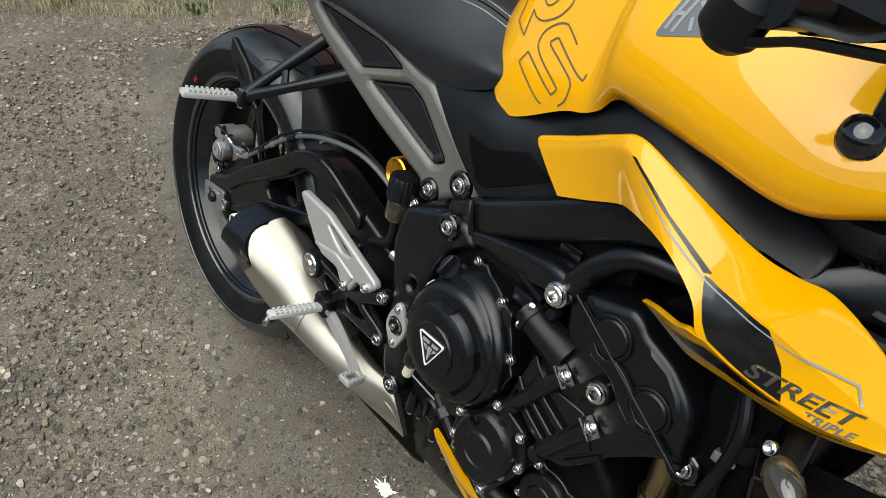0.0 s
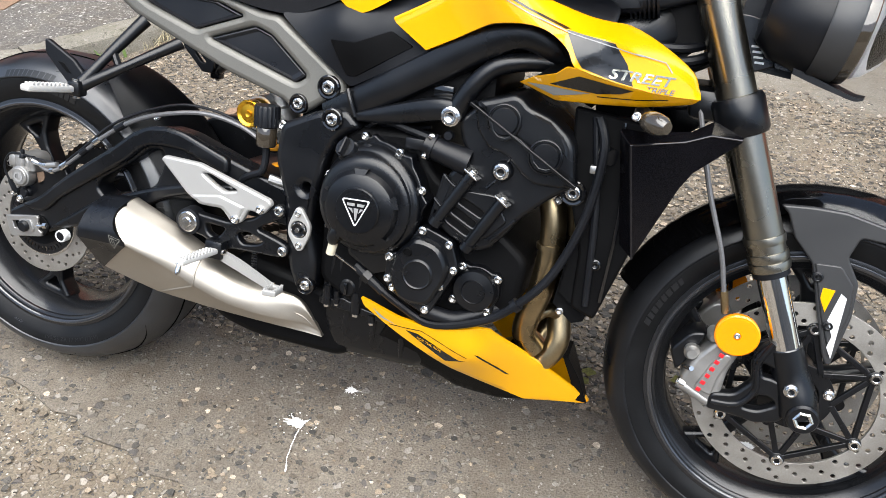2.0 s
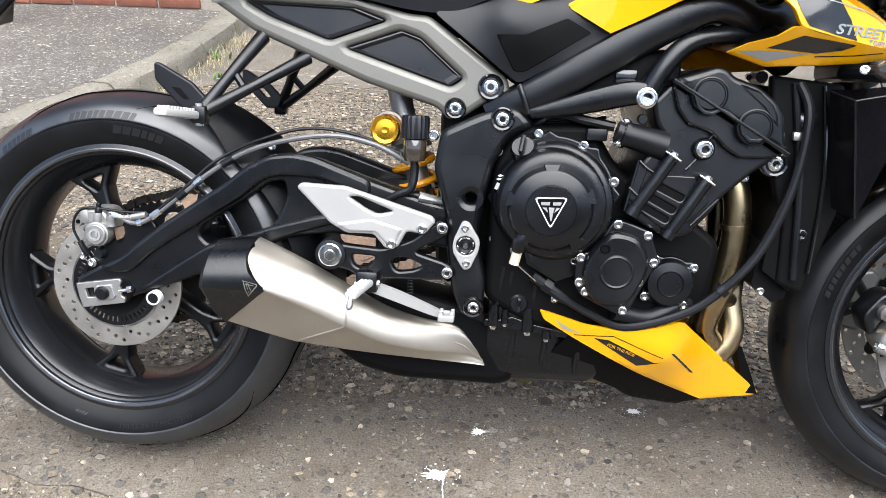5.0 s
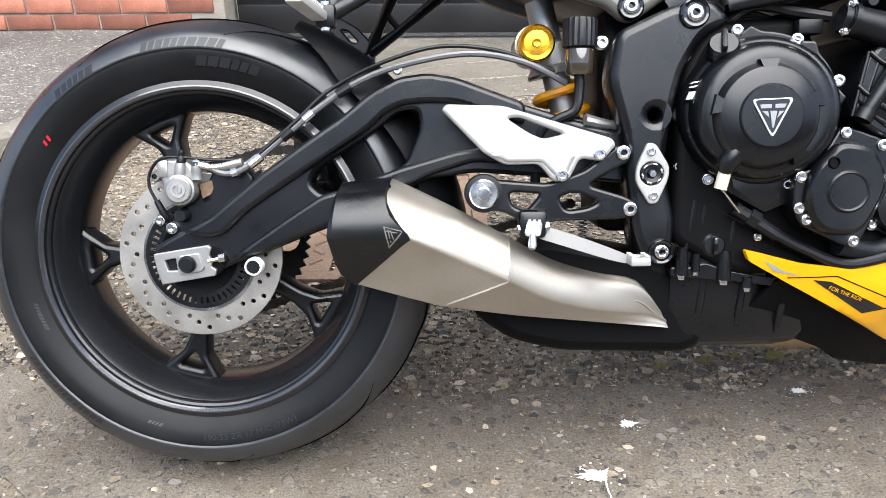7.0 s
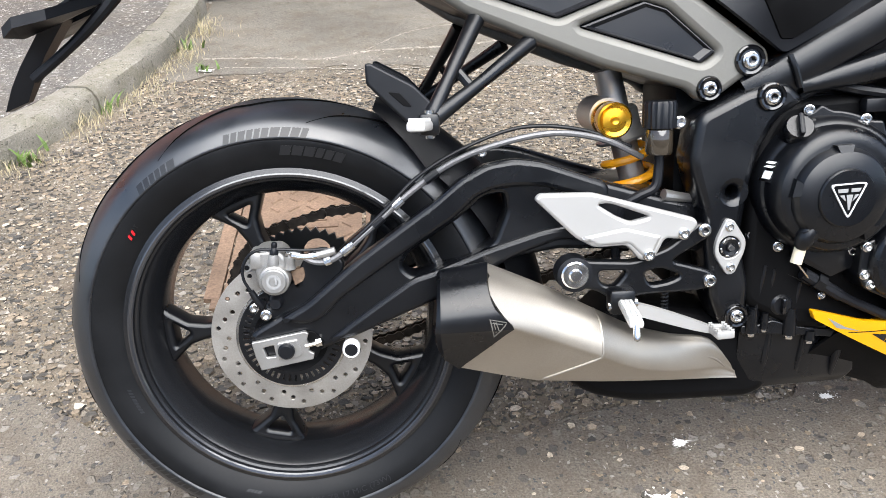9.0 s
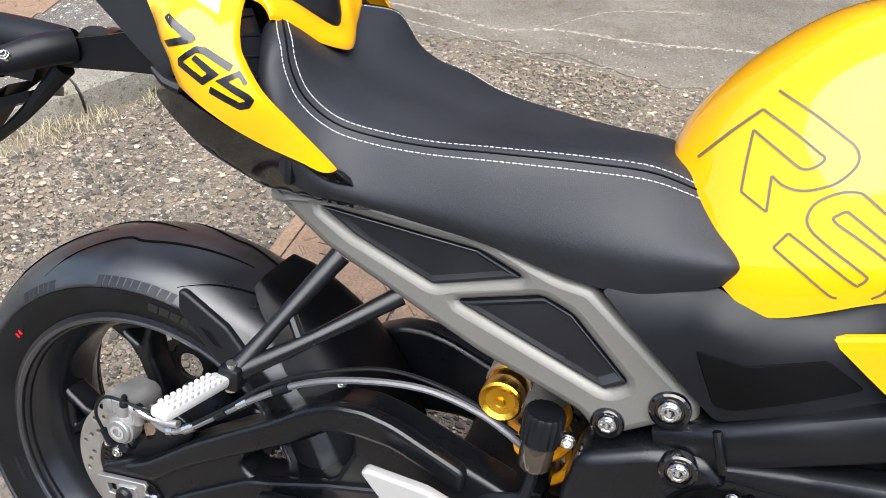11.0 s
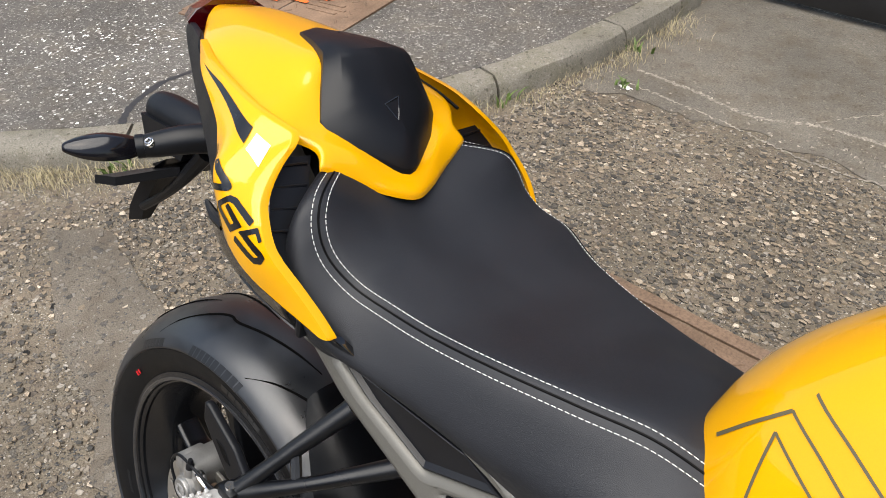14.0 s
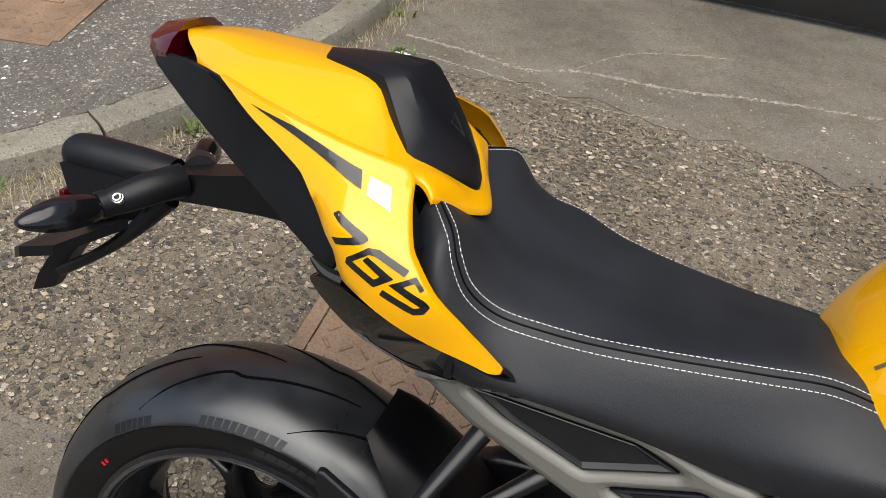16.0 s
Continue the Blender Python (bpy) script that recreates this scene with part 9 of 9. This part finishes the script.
pad_tree = tree_of(pad)
corners = [Vector((0.153, 0.000, 1.006)), Vector((0.157, -0.024, 1.000)), Vector((0.167, -0.015, 0.983)), Vector((0.153, 0.000, 1.006))]
mark = [pad_tree.find_nearest(a.lerp(b, t))[0] for a, b in zip(corners[:-1], corners[1:]) for t in (0.0, 0.25, 0.5, 0.75)]
part("pad_mark", tube([tuple(p) for p in mark + mark[:1]], 0.0009, 6, 0), BLACK_GLOSS, pad, "raised three-cornered mark")

for s in (-1, 1):
    part("shut_line", tube([(-0.098, s * 0.072, 1.002), (-0.066, s * 0.094, 1.002), (-0.03, s * 0.114, 0.996), (0.03, s * 0.126, 0.987), (0.085, s * 0.1325, 0.9765), (0.125, s * 0.130, 0.9675)], 0.0022, 6), BLACK_MATTE, cowl)
# tail side panels
tail_at = [(-0.053, -0.103, 1.004), (-0.007, -0.127, 0.995), (0.05, -0.140, 0.985), (0.121, -0.164, 0.962), (0.150, -0.139, 0.973), (0.114, -0.184, 0.886), (0.112, -0.190, 0.940), (0.204, -0.199, 0.888), (0.270, -0.176, 0.834), (0.022, -0.140, 0.972), (0.088, -0.172, 0.929), (0.165, -0.180, 0.940), (0.225, -0.190, 0.876), (0.21, -0.187, 0.842)]
tail_out = [(-0.056, 1.006), (0.0, 1.000), (0.05, 0.992), (0.110, 0.983), (0.148, 0.976), (0.157, 0.968), (0.162, 0.955), (0.178, 0.925), (0.203, 0.898), (0.240, 0.862), (0.272, 0.834), (0.262, 0.832), (0.220, 0.844), (0.172, 0.864), (0.122, 0.884), (0.116, 0.894), (0.112, 0.909), (0.088, 0.930), (0.059, 0.956), (0.022, 0.973), (-0.016, 0.990)]
tail_r = panel("tail_panel", tail_out, tail_at, YELLOW, MC, 0.008, 0.004, (), "yellow flared tail panel with large black numerals", size=0.012)
panel("left_tail_panel", tail_out, tail_at, YELLOW, MC, 0.008, 0.004, (), "yellow flared tail panel", side=-1, size=0.012)
decal("tail_stripe", [[(-0.008, 0.9955), (0.040, 0.989), (0.115, 0.972), (0.121, 0.960), (0.097, 0.967), (0.04, 0.983)]], tail_r, DECAL_BLACK, tail_r)
decal("white_patch", [[(0.123, 0.969), (0.143, 0.964), (0.151, 0.949), (0.127, 0.957)]], tail_r, DECAL_WHITE, tail_r)
numeral_lines = (
    [(0.1067, 0.9408), (0.1115, 0.9447), (0.1404, 0.9314), (0.1425, 0.9291), (0.1397, 0.9258), (0.1360, 0.9242), (0.1142, 0.9173), (0.1091, 0.9220), (0.1299, 0.9287)],
    [(0.1818, 0.9146), (0.1537, 0.9241), (0.1440, 0.9236), (0.1265, 0.9102), (0.1255, 0.9040), (0.1544, 0.8925), (0.1711, 0.9049), (0.1450, 0.9166), (0.1414, 0.9122), (0.1590, 0.9034), (0.1539, 0.8996), (0.1330, 0.9079), (0.1326, 0.9086), (0.1459, 0.9185), (0.1523, 0.9182), (0.1793, 0.9087)],
    [(0.1975, 0.9025), (0.1885, 0.9112), (0.1673, 0.8991), (0.1968, 0.8880), (0.1972, 0.8874), (0.1925, 0.8854), (0.1631, 0.8936), (0.1609, 0.8876), (0.1923, 0.8789), (0.2012, 0.8821), (0.2050, 0.8895), (0.2004, 0.8935), (0.1799, 0.9007), (0.1885, 0.9059), (0.1947, 0.8997)],
)
for outline in numeral_lines:
    decal("numeral", [rounded(outline, 0.0012)], tail_r, DECAL_BLACK, tail_r, size=0.008)
decal("pin_stripe", [stroke([(0.108, 0.889), (0.165, 0.864), (0.215, 0.846), (0.252, 0.835)], 0.0013)], tail_r, DECAL_BLACK, tail_r)
# ribbed strap in the gap between seat and tail panel
for s in (-1, 1):
    strap = part("grab_strap", loft([[(0.140, s * 0.150, 0.950), (0.146, s * 0.108, 0.950), (0.146, s * 0.108, 0.93)], [(0.166, s * 0.168, 0.922), (0.176, s * 0.132, 0.916), (0.172, s * 0.13, 0.90)], [(0.190, s * 0.180, 0.886), (0.200, s * 0.150, 0.876), (0.20, s * 0.145, 0.86)], [(0.225, s * 0.176, 0.850), (0.232, s * 0.155, 0.842), (0.23, s * 0.15, 0.83)]], smooth=4), BLACK_PLASTIC, MC, "black ribbed strap beside the seat")
    for k in range(4):
        part("strap_rib", tube([(0.146 + 0.012 * k, s * (0.153 + 0.008 * k), 0.9455 - 0.015 * k), (0.152 + 0.013 * k, s * (0.116 + 0.010 * k), 0.9455 - 0.0155 * k)], 0.0014, 6, 0), BLACK_PLASTIC, strap)
part("tail_box", loft([[(x, -w, z1), (x, w, z1), (x, w, z0), (x, -w, z0)] for x, w, z0, z1 in ((-0.15, 0.035, 0.984, 0.996), (-0.05, 0.060, 0.950, 0.990), (0.08, 0.085, 0.885, 0.965), (0.20, 0.115, 0.80, 0.90), (0.30, 0.12, 0.78, 0.83))]), BLACK_PLASTIC, MC)
# black under-tail on each side
under_at = [(-0.160, -0.055, 1.000), (-0.155, -0.060, 0.990), (-0.055, -0.104, 1.000), (-0.096, -0.088, 0.964), (-0.02, -0.122, 0.928), (0.045, -0.152, 0.904), (0.022, -0.134, 0.970), (0.088, -0.166, 0.928), (0.108, -0.182, 0.884), (0.12, -0.165, 0.82), (0.20, -0.15, 0.80), (0.27, -0.165, 0.828), (0.30, -0.135, 0.795)]
low_at = [(x, y + 0.004, z) for x, y, z in under_at]
for s in (-1, 1):
    fin = panel("tail_fin", [(-0.160, 1.000), (-0.110, 1.004), (-0.056, 1.003), (-0.016, 0.988), (0.022, 0.971), (0.059, 0.954), (0.088, 0.928), (0.113, 0.906), (0.108, 0.882), (0.045, 0.902), (-0.02, 0.927), (-0.10, 0.962), (-0.157, 0.990)], low_at, BLACK_PLASTIC, MC, 0.006, 0.006, (), "matt black tail fin", side=-s)
    panel("under_tail_panel", [(0.085, 0.868), (0.095, 0.874), (0.115, 0.878), (0.165, 0.856), (0.220, 0.836), (0.272, 0.832), (0.300, 0.796), (0.290, 0.788), (0.187, 0.793), (0.140, 0.820)], under_at, BLACK_GLOSS, MC, 0.006, 0.005, (), "glossy black under-tail panel", side=-s)
hook = part("luggage_hook", tube([(0.120, -0.180, 0.880), (0.104, -0.182, 0.884), (0.090, -0.182, 0.894)], [0.007, 0.0055, 0.002], 8, 3), BLACK_PLASTIC, MC, "black luggage hook under the tail")
clip_mark = part("release_tab", box(0.225, -0.165, 0.822, 0.008, 0.012, 0.026, 0.003), BLACK_PLASTIC, MC)
lens_a = [(-0.138, 0, 1.034), (-0.142, -0.026, 1.030), (-0.140, -0.052, 1.016), (-0.139, -0.064, 1.003), (-0.140, -0.055, 0.985)]
lens_b = [(-0.160, 0, 1.026), (-0.166, -0.022, 1.026), (-0.168, -0.044, 1.014), (-0.164, -0.054, 1.003), (-0.160, -0.046, 0.982)]
lens_c = [(-0.170, 0, 1.016), (-0.177, -0.020, 1.018), (-0.178, -0.036, 1.009), (-0.172, -0.044, 1.000), (-0.166, -0.038, 0.980)]
part("tail_light", loft([half + [(x, -y, z) for x, y, z in reversed(half[1:])] for half in (lens_a, lens_b, lens_c)]), RED_LENS, MC, "dark red tail light lens", angle=40)

# plate hanger with its indicators
hanger_arm = part("plate_hanger", loft([[(x, -w, z + h), (x, w, z + h), (x, w * 0.8, z - h), (x, -w * 0.8, z - h)] for x, w, z, h in ((0.06, 0.05, 0.875, 0.03), (-0.02, 0.034, 0.868, 0.026), (-0.10, 0.026, 0.852, 0.020), (-0.175, 0.024, 0.838, 0.016), (-0.215, 0.03, 0.832, 0.016))], smooth=4), BLACK_PLASTIC, MC, "matt black number plate hanger with indicators")
part("plate_lamp", tube([(-0.165, 0, 0.846), (-0.215, 0, 0.844), (-0.270, 0, 0.842), (-0.296, 0, 0.840), (-0.308, 0, 0.838), (-0.311, 0, 0.837)], [0.021, 0.025, 0.0265, 0.025, 0.018, 0.006], 24, 4), BLACK_PLASTIC, hanger_arm)
part("lamp_skirt", loft([[(-0.180, -0.030, 0.838), (-0.300, -0.031, 0.836), (-0.290, -0.029, 0.800), (-0.200, -0.029, 0.800)], [(-0.180, 0.030, 0.838), (-0.300, 0.031, 0.836), (-0.290, 0.029, 0.800), (-0.200, 0.029, 0.800)]]), BLACK_PLASTIC, hanger_arm)
part("hanger_blade", loft([[(-0.235, -w, 0.790), (-0.235, w, 0.790), (-0.270, w, 0.770), (-0.270, -w, 0.770)] if k == 0 else [(x - 0.014, -w, z - 0.004), (x - 0.014, w, z - 0.004), (x + 0.016, w * 0.6, z + 0.008), (x + 0.016, -w * 0.6, z + 0.008)] for k, (x, z, w) in enumerate(((0, 0, 0.030), (-0.285, 0.745, 0.026), (-0.318, 0.700, 0.022), (-0.335, 0.672, 0.020), (-0.352, 0.640, 0.012)))]), BLACK_PLASTIC, hanger_arm, angle=25)
part("hanger_strut", tube([(-0.165, -0.012, 0.822), (-0.215, -0.015, 0.765), (-0.262, -0.015, 0.722), (-0.322, -0.012, 0.678)], [0.013, 0.009, 0.007, 0.007], 10), BLACK_PLASTIC, hanger_arm)
for s in (-1, 1):
    part("plate_wing", loft([[(-0.215, s * 0.020, z9 + 0.785), (-0.262, s * 0.088, z9 + 0.762), (-0.300, s * 0.098, z9 + 0.7530), (-0.318, s * 0.086, z9 + 0.742), (-0.318, s * 0.030, z9 + 0.742), (-0.285, s * 0.012, z9 + 0.757)] for z9 in (0.0, -0.013)]), BLACK_PLASTIC, hanger_arm, angle=20)
    stalk = part("indicator_stalk", tube([(-0.145, s * 0.018, 0.852), (-0.165, s * 0.050, 0.846), (-0.184, s * 0.076, 0.836), (-0.193, s * 0.090, 0.832)], [0.020, 0.019, 0.0165, 0.0135], 16, 3), BLACK_PLASTIC, hanger_arm)
    part("stalk_collar", tube([(-0.1905, s * 0.086, 0.8335), (-0.1955, s * 0.0945, 0.8315)], 0.0155, 14, 0), BLACK_PLASTIC, stalk)
    way9 = Vector((-0.033, s * 0.080, -0.002)).normalized()
    side9 = way9.cross(Vector((0, 0, 1))).normalized()
    rings = [[Vector((-0.193, s * 0.092, 0.8315)) + way9 * d9 + side9 * a9 * w9 + Vector((0, 0, b9 * h9)) for a9, b9 in ((1, 0.15), (0.45, 0.9), (-0.45, 0.9), (-1, 0.15), (-0.8, -0.7), (0.8, -0.7))] for d9, w9, h9 in ((0.0, 0.010, 0.010), (0.012, 0.015, 0.0155), (0.040, 0.0185, 0.0185), (0.066, 0.016, 0.0145), (0.085, 0.008, 0.007), (0.089, 0.004, 0.003))]
    part("indicator_lamp", loft(rings, smooth=3, ring_smooth=2), COWL_BLACK, stalk, "smoked black indicator lamp", angle=28)
    bolt(-0.176, s * 0.089, 0.8445, 0.0062, hanger_arm, axis=(0.1, s * 0.7, 0.7))
part("red_reflector", box(-0.300, 0.0, 0.790, 0.008, 0.060, 0.022, 0.002), RED_LENS, hanger_arm, "small red rear reflector")

# side stand on the far side holds the machine up
stand = part("side_stand", tube([(0.62, 0.10, 0.33), (0.66, 0.20, 0.21), (0.705, 0.295, 0.110)], [0.014, 0.012, 0.011], 12, 4), BLACK_SATIN, MC, "black side stand, folded out")
part("stand_foot", box(0.708, 0.298, 0.107, 0.05, 0.04, 0.010, 0.003), BLACK_SATIN, stand)
